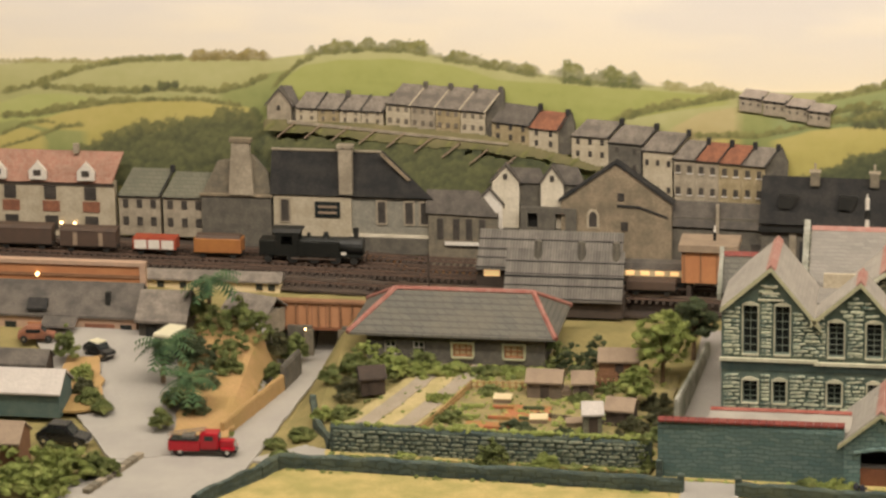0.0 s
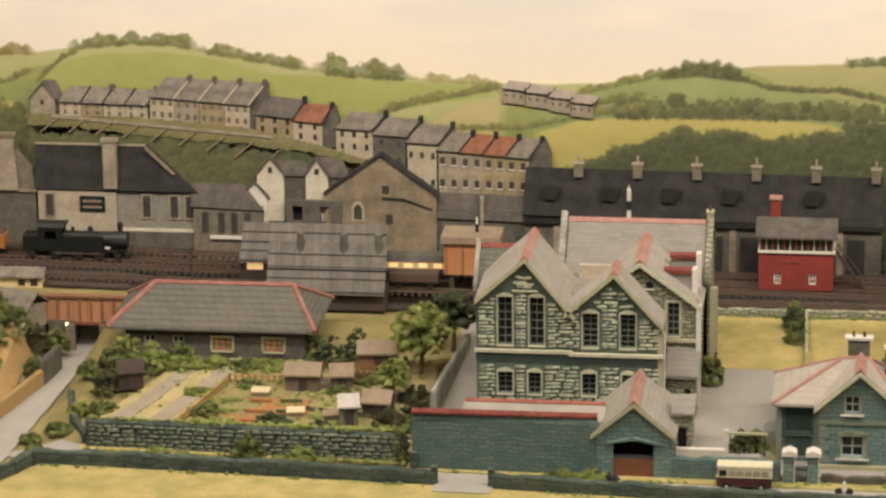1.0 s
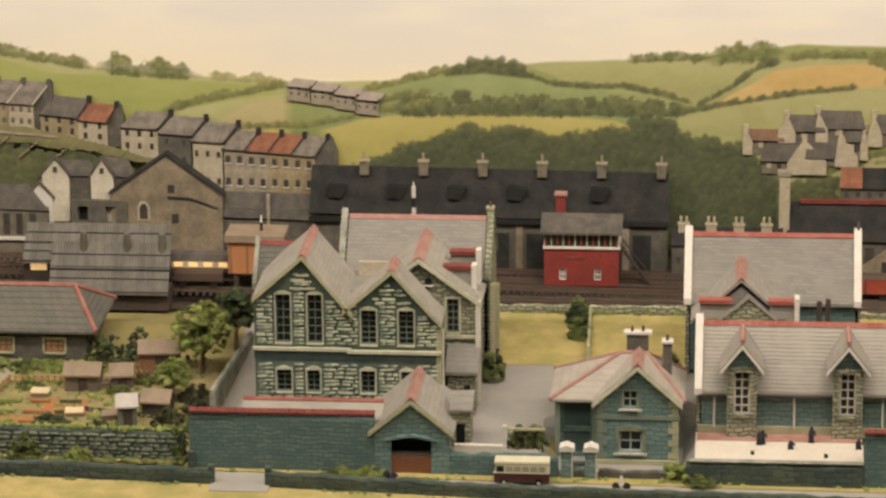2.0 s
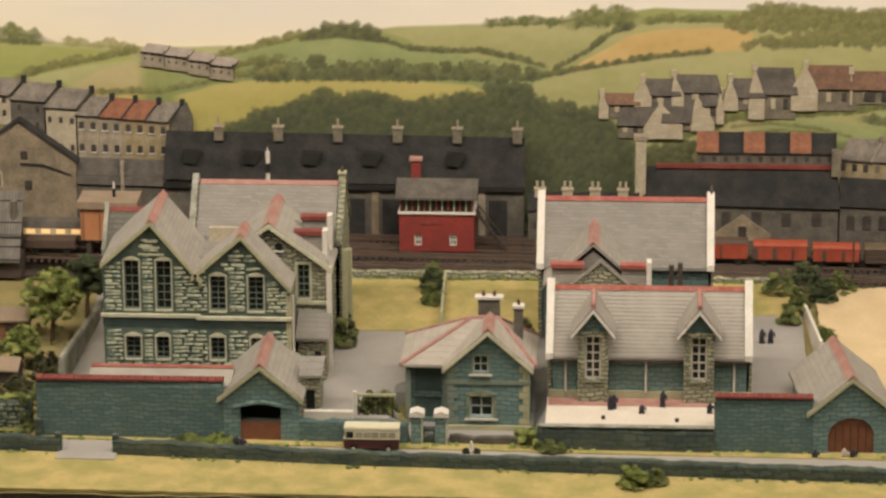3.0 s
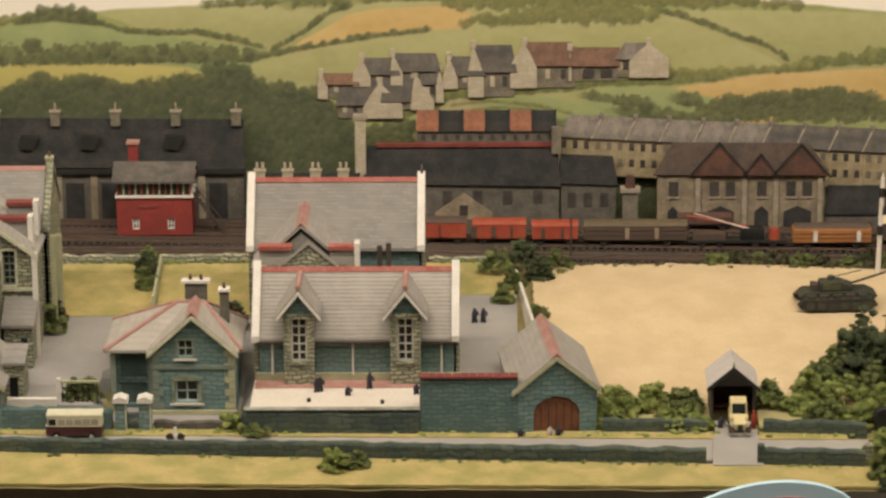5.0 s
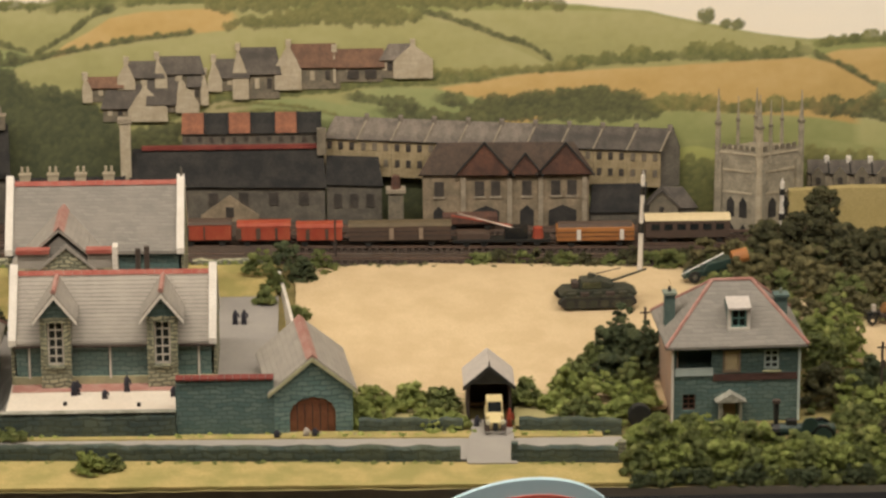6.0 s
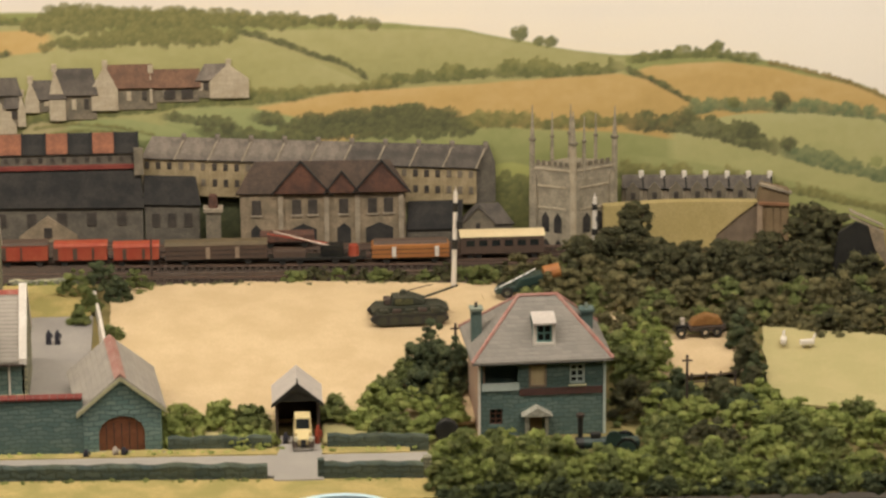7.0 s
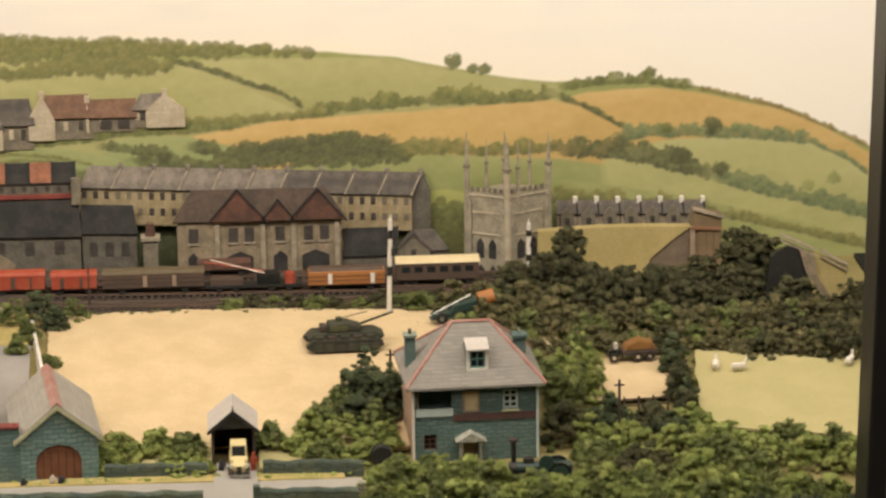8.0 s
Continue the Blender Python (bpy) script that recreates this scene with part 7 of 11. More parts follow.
TERR = "pale rendered terraced house with a slate roof"
gable_front(-1.577, -1.533, 0.262, 0.290, 0.318, "pale_render", "far_slate", "small pale gabled house at the terrace's end", wins=((-1.556, 0.285, 0.006, 0.008),), roof_to=-1.515)
for i in range(4):
    a = -1.525 + i * 0.040
    row_house(a, a + 0.039, 0.262 - i * 0.001, 0.288 - i * 0.001, 0.313 - i * 0.0015, "buff_render" if i == 1 else "cream_wall", "far_slate_pale", TERR, skew=0.018, fall=-0.02, cols=2, win=(0.005, 0.007), group="hill terrace", chim=(i % 2 == 1), win_mat="soft_window", chim_mat="far_slate")
for i in range(4):
    a = -1.361 + i * 0.045
    row_house(a, a + 0.044, 0.257 - i * 0.003, 0.300 - i * 0.003, 0.333 - i * 0.002, ("cream_wall", "pale_render", "buff_render", "cream_wall")[i], "far_slate_pale", TERR, skew=0.030, fall=-0.06, cols=3, win=(0.006, 0.009), group="hill terrace", end=0.034 if i == 3 else None, win_mat="soft_window", chim_mat="far_slate", party="cream_wall")
row_house(-1.170, -1.103, 0.236, 0.272, 0.302, "buff_render", "far_slate", TERR, skew=0.022, fall=-0.10, cols=3, group="hill terrace")
row_house(-1.103, -1.052, 0.224, 0.262, 0.290, "cream_wall", "far_tile_red", "pale terraced house with a bright red tiled roof", skew=0.020, fall=-0.08, cols=2, end=0.030, group="hill terrace")
row_house(-1.027, -0.962, 0.205, 0.250, 0.276, "cream_wall", "far_slate_pale", TERR, skew=0.026, fall=-0.05, cols=3, group="hill terrace")
row_house(-0.962, -0.900, 0.180, 0.240, 0.268, "grey_stone", "far_slate_pale", "grey stone terraced house with a slate roof", skew=0.026, fall=-0.06, cols=2, group="hill terrace")
row_house(-0.903, -0.845, 0.130, 0.227, 0.258, "cream_wall", "far_slate_pale", TERR, skew=0.028, fall=-0.06, cols=3, floors=2, group="hill terrace")
for i, rf in enumerate(("far_slate_pale", "far_tile_red", "far_tile_red", "far_slate_pale")):
    a = -0.848 + i * 0.041
    row_house(a, a + 0.0405, 0.132, 0.213 - i * 0.003, 0.243 - i * 0.003, "buff_render" if i > 1 else "pale_render", rf, "tall terraced house with a red tiled roof" if rf == "far_tile_red" else "tall terraced house with a slate roof", skew=0.026, fall=-0.05, cols=2, floors=2, win=(0.008, 0.013), group="tall terrace", end=0.040 if i == 3 else None, sill_mat="white_paint")
# sloping back gardens under the upper terrace
for i in range(9):
    a = -1.56 + i * 0.050
    solo("garden_fence", pr([(0, 0), (0.034, 0.028), (0.034, 0.031), (0, 0.003)], 0, 0.003, "y"), "timber_weathered", a, 0.694, 0.226 - 0.0016 * i * i * 0.5, "thin pale fence between sloping back gardens", "fence", "garden fences")
solo("garden_path", pr([(0, 0), (0.40, -0.030), (0.40, -0.026), (0, 0.006)], 0, 0.003, "y"), "pale_render", -1.54, 0.6955, 0.254, "pale path along the sloping back gardens", "path", kind="structure")
# white cottages beside the mill
gable_front(-1.168, -1.120, 0.085, 0.160, 0.190, "whitewash", "far_slate", "white gabled cottage with a slate roof", y=0.684, wins=((-1.144, 0.170, 0.007, 0.010),), roof_to=-1.068)
gable_front(-1.080, -1.040, 0.085, 0.160, 0.190, "whitewash", "far_slate", "white gabled cottage with a slate roof", y=0.680, wins=((-1.060, 0.170, 0.007, 0.010),), roof_to=-1.0)
gable_front(-1.195, -1.150, 0.06, 0.120, 0.146, "white_paint", "far_slate", "small white gabled outhouse", y=0.680, roof_to=-1.118)
ob = gable_front(-1.043, -0.846, 0.030, 0.132, 0.202, "mill_stone", "far_slate_dark", "large buff stone mill with a dark roof edge", y=0.672, wins=((-0.936, 0.142, 0.012, 0.014), (-0.930, 0.088, 0.012, 0.016)), edge=0.005, name="mill")
part("string_course", pr([(0.10, 0.094), (0.14, 0.092), (0.19, 0.075), (0.19, 0.078), (0.14, 0.096), (0.10, 0.098)], -0.002, 0.0, "y"), "far_slate_dark", ob)
arch = flat(ob, "arch_window", [(0.050, 0.056), (0.064, 0.056), (0.064, 0.076), (0.060, 0.083), (0.054, 0.083), (0.050, 0.076)], -0.0016, 0.0, "far_window", "dark round-headed window")
flat(arch, "surround", [(0.046, 0.053), (0.068, 0.053), (0.068, 0.078), (0.062, 0.088), (0.052, 0.088), (0.046, 0.078)], -0.0008, 0.0, "cream_wall")
hut = thing("stone_ruin", -1.115, 0.668, 0.03, 0, "grey roofless stone shell with dark openings", "building")
part("wall", pierced(0.0, 0.10, 0.0, 0.088, 0.0, 0.012, [(0.012, 0.030, 0.050, 0.078), (0.062, 0.080, 0.048, 0.078)]), "grey_stone", hut)
# black plate behind the openings, for the shade within
part("dark_room", bx(0.0, 0.10, 0.014, 0.016, 0.0, 0.08), "soot_black", hut)
yardw = thing("yard_building", -0.846, 0.680, 0.02, 0, "long low grey stone yard building", "building")
part("wall", bx(0.0, 0.20, 0.0, 0.02, 0.0, 0.086), "grey_stone", yardw)
lean_roof(yardw, [(-0.002, 0.070), (0.202, 0.066), (0.202, 0.110), (-0.002, 0.114)], -0.001, "far_slate")
part("pier", bx(0.078, 0.084, -0.006, 0.0, 0.0, 0.112), "pale_render", yardw)
for i in range(3):
    part("opening", bx(0.02 + i * 0.06, 0.045 + i * 0.06, -0.0014, 0.0, 0.01, 0.04), "far_window", yardw)
# the goods station with its big slate roof
stn = thing("goods_station", -1.565, 0.676, 0.022, 0, "cream goods station with a big dark slate roof", "building")
part("wall", bx(0.0, 0.142, 0.0, 0.02, 0.0, 0.108), "cream_wall", stn, "cream rendered wall")
part("wall", bx(0.142, 0.282, 0.004, 0.02, 0.0, 0.108), "grey_render", stn, "blue-grey rendered wall")
part("plinth", bx(0.142, 0.284, 0.0, 0.004, 0.030, 0.035), "whitewash", stn, "white band above the plinth")
part("plinth", bx(0.0, 0.284, -0.002, 0.0035, 0.0, 0.029), "grey_stone", stn)
lean_roof(stn, [(-0.006, 0.106), (0.150, 0.106), (0.150, 0.186), (-0.004, 0.186)], 0.0, "far_slate_dark", 0.016)
lean_roof(stn, [(0.150, 0.106), (0.292, 0.106), (0.200, 0.186), (0.1502, 0.186)], 0.0, "far_slate_dark", 0.016)
part("hip", pr([(0.196, 0.184), (0.200, 0.187), (0.250, 0.138), (0.246, 0.136)], -0.001, 0.004, "y"), "mill_stone", stn)
part("ridge", bx(-0.004, 0.196, 0.012, 0.018, 0.184, 0.187), "pale_render", stn)
part("chimney", bx(0.122, 0.146, -0.008, 0.006, 0.110, 0.196), "pale_render", stn, "pale stone chimney")
part("cap", bx(0.119, 0.149, -0.010, 0.008, 0.196, 0.201), "pale_render", stn)
board = part("name_board", bx(0.076, 0.122, -0.003, 0.0, 0.066, 0.094), "dark_pane", stn, "dark name board with unreadable pale lines")
for i in range(2):
    part("text_bar", bx(0.082, 0.116, -0.004, -0.003, 0.072 + i * 0.011, 0.076 + i * 0.011), "timber_weathered", board)
for wx in (0.014, 0.190, 0.240, 0.268):
    part("window", bx(wx, wx + 0.014, 0.0022 if wx > 0.142 else -0.0016, 0.004 if wx > 0.142 else 0.0, 0.056, 0.096), "far_window", stn)
    part("window_frame", pierced(wx - 0.003, wx + 0.017, 0.053, 0.099, 0.0016 if wx > 0.142 else -0.0022, 0.004 if wx > 0.142 else 0.0, [(wx, wx + 0.014, 0.056, 0.096)]), "pale_render", stn)
ext = thing("station_wing", -1.282, 0.670, 0.005, 0, "low stone station wing with a slate roof", "building")
part("wall", bx(0.0, 0.125, 0.0, 0.018, 0.0, 0.098), "church_stone", ext)
lean_roof(ext, [(-0.004, 0.098), (0.128, 0.094), (0.090, 0.138), (-0.004, 0.138)], 0.0, "far_slate", 0.012)
for wx in (0.016, 0.045, 0.068, 0.092):
    part("window", bx(wx, wx + 0.011, -0.0016, 0.0, 0.05, 0.088), "far_window", ext)
part("porch_rail", bx(0.03, 0.125, -0.006, -0.003, 0.040, 0.046), "white_paint", ext)
gb = thing("stone_warehouse", -1.697, 0.672, 0.018, 0, "dark stone warehouse with a broad buff chimney", "building")
part("wall", bx(0.0, 0.128, 0.0, 0.02, 0.0, 0.104), "grey_stone", gb)
flat(gb, "gable", [(0.0, 0.104), (0.128, 0.104), (0.122, 0.145), (0.095, 0.178), (0.030, 0.165)], 0.004, 0.02, "church_stone")
part("ledge", bx(-0.003, 0.131, -0.003, 0.004, 0.104, 0.108), "mill_stone", gb)
part("chimney", pr([(0.052, 0.108), (0.098, 0.108), (0.092, 0.206), (0.060, 0.206)], -0.006, 0.004, "y"), "pale_render", gb, "broad pale stone chimney")
part("cap", bx(0.056, 0.096, -0.008, 0.006, 0.206, 0.213), "mill_stone", gb)
# the red-roofed inn with white dormers
inn = thing("inn", -2.10, 0.680, 0.035, 0, "half-timbered inn with red roof and white dormers", "building")
part("wall", bx(0.0, 0.240, 0.0, 0.02, 0.0, 0.103), "cream_wall", inn)
lean_roof(inn, [(-0.004, 0.102), (0.236, 0.102), (0.256, 0.158), (0.010, 0.158)], 0.0, "far_tile_pink", 0.014)
for i, xx in enumerate((0.025, 0.10, 0.19)):
    dm = flat(inn, "dormer", [(xx - 0.016, 0.108), (xx + 0.016, 0.108), (xx + 0.016, 0.124), (xx, 0.142), (xx - 0.016, 0.124)], -0.010, 0.0, "white_paint", "white gabled dormer")
    part("pane", bx(xx - 0.007, xx + 0.007, -0.0114, -0.010, 0.116, 0.126), "far_window", dm)
for i in range(3):
    part("timber_panel", bx(0.030 + i * 0.075, 0.062 + i * 0.075, -0.0014, 0.0, 0.046, 0.066), "far_tile_red", inn, "reddish timbered panel")
    part("window", bx(0.034 + i * 0.075, 0.056 + i * 0.075, -0.0022, 0.0, 0.070, 0.094), "far_window", inn)
    part("window", bx(0.034 + i * 0.075, 0.058 + i * 0.075, -0.0022, 0.0, 0.012, 0.038), "far_window", inn)
part("band", bx(0.0, 0.240, -0.002, 0.0, 0.096, 0.101), "timber_dark", inn)
part("chimney", bx(0.165, 0.175, 0.004, 0.014, 0.155, 0.172), "pale_render", inn)
for xx in (0.137, 0.162):
    part("lamp", bx(xx, xx + 0.005, -0.004, -0.0025, 0.024, 0.027), "lamp_glow", inn, "small lit wall lamp")
row_house(-1.853, -1.776, 0.05, 0.116, 0.164, "pale_render", "slate_green", "pale three-storey house with a mossy slate roof", skew=0.026, cols=3, floors=2, win=(0.010, 0.016), y=0.682, group="mossy roofed pair")
row_house(-1.770, -1.692, 0.05, 0.116, 0.160, "pale_render", "slate_green", "pale three-storey house with a mossy slate roof", skew=0.024, cols=3, floors=2, win=(0.010, 0.016), y=0.680, group="mossy roofed pair")
# the long dark goods shed
shed = thing("goods_shed", -0.688, 0.672, 0.0, 0, "very long dark slate goods shed with many chimneys", "building")
part("wall", bx(0.0, 0.625, 0.0, 0.02, 0.0, 0.108), "grey_stone", shed)
lean_roof(shed, [(-0.004, 0.103), (0.628, 0.096), (0.625, 0.178), (0.0, 0.184)], -0.002, "far_slate_dark", 0.022)
part("eave_board", bx(-0.004, 0.628, -0.008, -0.004, 0.088, 0.097), "soot_black", shed)
for i in range(6):
    xx = 0.093 + i * 0.104
    ch = part("chimney", bx(xx - 0.008, xx + 0.008, 0.008, 0.020, 0.17, 0.194), "church_stone", shed, "dull stone chimney")
    part("cap", bx(xx - 0.010, xx + 0.010, 0.006, 0.022, 0.194, 0.1965), "pale_render", ch)
    part("chimney_pot", rd((xx, 0.014, 0.199), (xx, 0.014, 0.210), 0.002, 6), "pale_render", ch)
for i in range(5):
    xx = 0.03 + i * 0.105 + (0.04 if i > 3 else 0)
    part("roof_vent", pr([(xx, 0.132), (xx + 0.022, 0.130), (xx + 0.034, 0.152), (xx + 0.002, 0.154)], -0.004, 0.012, "y"), "soot_black", shed, "dark open roof light")
for i in range(9):
    xx = 0.05 + i * 0.062
    part("pier", bx(xx, xx + 0.012, -0.003, 0.0, 0.0, 0.086), "mill_stone" if i % 2 else "pale_render", shed)
    part("opening", bx(xx + 0.018, xx + 0.050, -0.0014, 0.0, 0.0, 0.070), "far_slate_dark", shed)
# far houses on the rise
for i, (xx, zz) in enumerate(((-0.732, 0.312), (-0.690, 0.306), (-0.650, 0.298), (-0.612, 0.290))):
    row_house(xx, xx + 0.040, zz, zz + 0.018, zz + 0.030, "pale_render", "far_roof_pink", "tiny pale distant house on the hill", y=0.7168, rake=0.0032, skew=0.012, fall=-0.1, cols=3, win=(0.003, 0.004), chim=False, group="distant houses")
# cottages stepping up the eastern hill
def hill_cottage(g0, g1, base, eave, apex, xa, end, roof, y, label="whitewashed hillside cottage with a dark slate roof", drop=0.02):
    """A whitewashed gable with a skewed roof running off to one side."""
    y, base, eave, apex = 0.7145 + (y - 0.7048) * 0.20, base - 0.003, eave - 0.003, apex - 0.003
    h = thing("hill_cottage", g0, y, base - 0.003, 0, label, "house", "hillside cottages")
    w, ze, za, px, e = g1 - g0, eave - base, apex - base, xa - g0, end - g0
    if e > w:
        w, px = w * 0.66, px * 0.80
    flat(h, "gable", [(0, -0.004), (w, -0.004), (w, ze), (px, za), (0, ze)], 0.0, 0.016, "cream_wall", "whitewashed gable")
    # side walls are coloured darker than the gable to stand for their shade
    if e > w:
        lean_roof(h, [(w - 0.001, ze), (e, ze), (e - 0.5 * (w - px), za + 0.001), (px - 0.001, za + 0.001)], 0.002, roof, 0.003)
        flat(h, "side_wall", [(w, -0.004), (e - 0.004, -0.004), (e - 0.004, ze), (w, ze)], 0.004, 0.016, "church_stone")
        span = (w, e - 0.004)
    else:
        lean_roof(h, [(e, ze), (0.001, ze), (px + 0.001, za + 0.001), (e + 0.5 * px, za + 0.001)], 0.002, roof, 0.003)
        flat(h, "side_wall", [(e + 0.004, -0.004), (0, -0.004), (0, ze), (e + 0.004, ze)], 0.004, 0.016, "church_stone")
        span = (e + 0.004, 0.0)
    for k in (0.28, 0.68):
        wx = span[0] + (span[1] - span[0]) * k
        part("window", bx(wx - 0.004, wx + 0.004, 0.0026, 0.004, ze * 0.35, ze * 0.80), "cream_wall" if k < 0.5 else "far_window", h)
    part("chimney", bx(px - 0.004, px + 0.005, 0.002, 0.012, za - 0.004, za + 0.009), "cream_wall", h)
    return h


hill_cottage(0.065, 0.091, 0.217, 0.239, 0.257, 0.071, 0.138, "barn_tile", 0.7125)
hill_cottage(0.126, 0.172, 0.239, 0.256, 0.284, 0.145, 0.208, "far_slate", 0.7117)
hill_cottage(0.191, 0.223, 0.241, 0.262, 0.292, 0.195, 0.278, "far_slate", 0.7109)
hill_cottage(0.282, 0.319, 0.234, 0.254, 0.286, 0.294, 0.355, "far_slate", 0.7101)
hill_cottage(0.324, 0.366, 0.219, 0.26, 0.306, 0.336, 0.409, "far_slate", 0.7093)
hill_cottage(0.143, 0.211, 0.182, 0.202, 0.242, 0.172, 0.095, "far_slate", 0.7068)
hill_cottage(0.225, 0.266, 0.197, 0.208, 0.258, 0.233, 0.174, "far_slate", 0.7058)
hill_cottage(0.269, 0.282, 0.21, 0.239, 0.262, 0.275, 0.244, "far_slate", 0.7048)
hill_cottage(0.397, 0.467, 0.235, 0.271, 0.311, 0.427, 0.514, "barn_tile", 0.7100, "large pale barn with a brown tiled roof", 0.045)
hill_cottage(0.498, 0.505, 0.247, 0.27, 0.301, 0.5, 0.587, "barn_tile", 0.7120, "long low barn with a brown tiled roof")
hill_cottage(0.602, 0.67, 0.253, 0.282, 0.309, 0.635, 0.577, "far_slate_pale", 0.7100, "wide pale gabled farm building")
for i in range(2):
    solo("barn_arch", pr([(0, 0), (0.02, 0), (0.02, 0.014), (0.010, 0.020), (0, 0.014)], 0, 0.002, "y"), "far_window", 0.522 + i * 0.031, 0.7178, 0.243, "dark arched opening of the long barn", "opening", "barn arches", kind="structure")
# the long dark workshop and its neighbours
ws = thing("workshop", 0.146, 0.668, -0.03, 0, "long grey stone workshop with a dark slate roof", "building")
part("wall", bx(0.0, 0.335, 0.0, 0.02, 0.0, 0.104), "grey_stone", ws)
lean_roof(ws, [(-0.004, 0.100), (0.338, 0.094), (0.332, 0.162), (0.004, 0.162)], -0.002, "far_slate_dark", 0.02)
part("ridge_tiles", bx(0.02, 0.334, 0.012, 0.022, 0.160, 0.166), "coping_maroon", ws, "dark red ridge")
for i in range(6):
    part("window", bx(0.03 + i * 0.052, 0.046 + i * 0.052, -0.0016, 0.0, 0.062, 0.086), "far_window", ws)
flat(ws, "porch_gable", [(0.12, 0.0), (0.22, 0.0), (0.22, 0.046), (0.17, 0.082), (0.12, 0.046)], -0.008, 0.0, "mill_stone", "buff stone porch gable")
part("window", bx(0.163, 0.177, -0.0095, -0.008, 0.044, 0.062), "far_window", ws)
part("chimney", bx(-0.016, 0.002, 0.0, 0.014, 0.10, 0.216), "cream_wall", ws, "tall pale chimney")
part("cap", bx(-0.019, 0.005, -0.002, 0.016, 0.212, 0.220), "pale_render", ws)
part("chimney", bx(0.322, 0.338, 0.004, 0.018, 0.150, 0.196), "church_stone", ws, "pale chimney")
side = thing("workshop_wing", 0.484, 0.672, -0.03, 0, "small dark grey workshop wing", "building")
part("wall", bx(0.0, 0.095, 0.0, 0.018, 0.0, 0.10), "grey_stone", side)
lean_roof(side, [(-0.002, 0.098), (0.098, 0.094), (0.090, 0.142), (0.0, 0.146)], -0.001, "far_slate_dark", 0.014)
for i in range(3):
    part("window", bx(0.012 + i * 0.028, 0.026 + i * 0.028, -0.0016, 0.0, 0.055, 0.08), "far_window", side)
stack = thing("stone_stack", 0.603, 0.655, -0.03, 0, "short square stone chimney stack", "chimney")
part("shaft", bx(-0.013, 0.013, -0.01, 0.01, 0.0, 0.088), "church_stone", stack)
part("cap", bx(-0.017, 0.017, -0.014, 0.014, 0.088, 0.094), "pale_render", stack)
part("chimney_pot", rd((0, 0, 0.094), (0, 0, 0.116), 0.009, 8, 0.007), "far_tile_brown", stack)
for i in range(6):
    a = 0.236 + i * 0.040
    row_house(a, a + 0.040, 0.132, 0.158, 0.190, "grey_stone", ("far_tile_red", "far_slate_dark")[i % 2], "dark terraced house under a red tiled roof" if i % 2 == 0 else "dark terraced house under a black slate roof", y=0.690, skew=0.0, cols=2, floors=1, win=(0.007, 0.009), chim=False, group="red and black terrace")
for i in range(10):
    a = 0.480 + i * 0.0585
    z = -0.0032 * i
    row_house(a, a + 0.058, 0.090 + z, 0.148 + z, 0.182 + z * 0.95, ("buff_render", "buff_render", "mill_stone")[(i // 2) % 3], "far_slate_pale" if i < 6 else "far_slate", "buff terraced house with a slate roof and paired windows", y=0.702, skew=0.020, fall=-0.055, cols=3, floors=2, win=(0.008, 0.013), group="long buff terrace", end=0.034 if i == 9 else None, chim_mat="far_slate_pale", party="pale_render", win_mat="soft_window" if i % 2 else "far_window")
# the red-gabled hotel
hotel = thing("hotel", 0.650, 0.665, -0.035, 0, "buff stone hotel with three red-brown gables", "building")
part("wall", bx(0.0, 0.288, 0.0, 0.02, 0.0, 0.120), "mill_stone", hotel)
lean_roof(hotel, [(-0.008, 0.120), (0.298, 0.118), (0.262, 0.170), (0.026, 0.172)], -0.002, "far_tile_dull", 0.018)
for xa, hw2, za in ((0.106, 0.049, 0.176), (0.177, 0.028, 0.156), (0.246, 0.047, 0.174)):
    gbl = flat(hotel, "gable", [(xa - hw2, 0.120), (xa + hw2, 0.119), (xa, za)], -0.010, 0.004, "far_tile_brown", "red-brown tiled gable")
    flat(gbl, "barge_board", [(xa - hw2 - 0.004, 0.116), (xa, za), (xa + hw2 + 0.004, 0.115), (xa + hw2 + 0.004, 0.119), (xa, za + 0.005), (xa - hw2 - 0.004, 0.120)], -0.013, -0.010, "far_slate_dark")
for i, xx in enumerate((0.020, 0.090, 0.118, 0.172, 0.222, 0.250)):
    part("window", bx(xx, xx + 0.016, -0.0018, 0.0, 0.080, 0.106), "far_window", hotel)
    part("sill", bx(xx - 0.002, xx + 0.018, -0.003, 0.0, 0.076, 0.079), "pale_render", hotel)
for xx, ww in ((0.018, 0.018), (0.086, 0.046), (0.168, 0.024), (0.218, 0.048)):
    pts = [(xx, 0.026), (xx + ww, 0.026), (xx + ww, 0.052), (xx + ww / 2, 0.062), (xx, 0.052)]
    flat(hotel, "arch_window", pts, -0.0018, 0.0, "far_slate_dark", "dark arched ground-floor window")
for xx in (0.066, 0.146, 0.200, 0.276):
    part("pier", bx(xx, xx + 0.008, -0.004, 0.0, 0.0, 0.114), "pale_render", hotel)
row_house(0.940, 1.035, -0.03, 0.012, 0.058, "grey_stone", "far_slate_dark", "low dark slate-roofed stone cottage", y=0.672, skew=0.004, cols=3, floors=1, chim=False)
gable_front(1.035, 1.095, -0.03, 0.015, 0.045, "church_stone", "far_slate", "small stone gabled chapel", y=0.676, wins=((1.065, 0.01, 0.008, 0.014),), roof_to=1.13)
# the church tower, seen on its corner
tw = thing("church_tower", 1.152, 0.610, -0.05, 0, "square stone church tower with tall pinnacles", "church tower")
TA, TB, TC, TD = (0.006, 0.034), (0.074, 0.0), (0.150, 0.040), (0.076, 0.070)


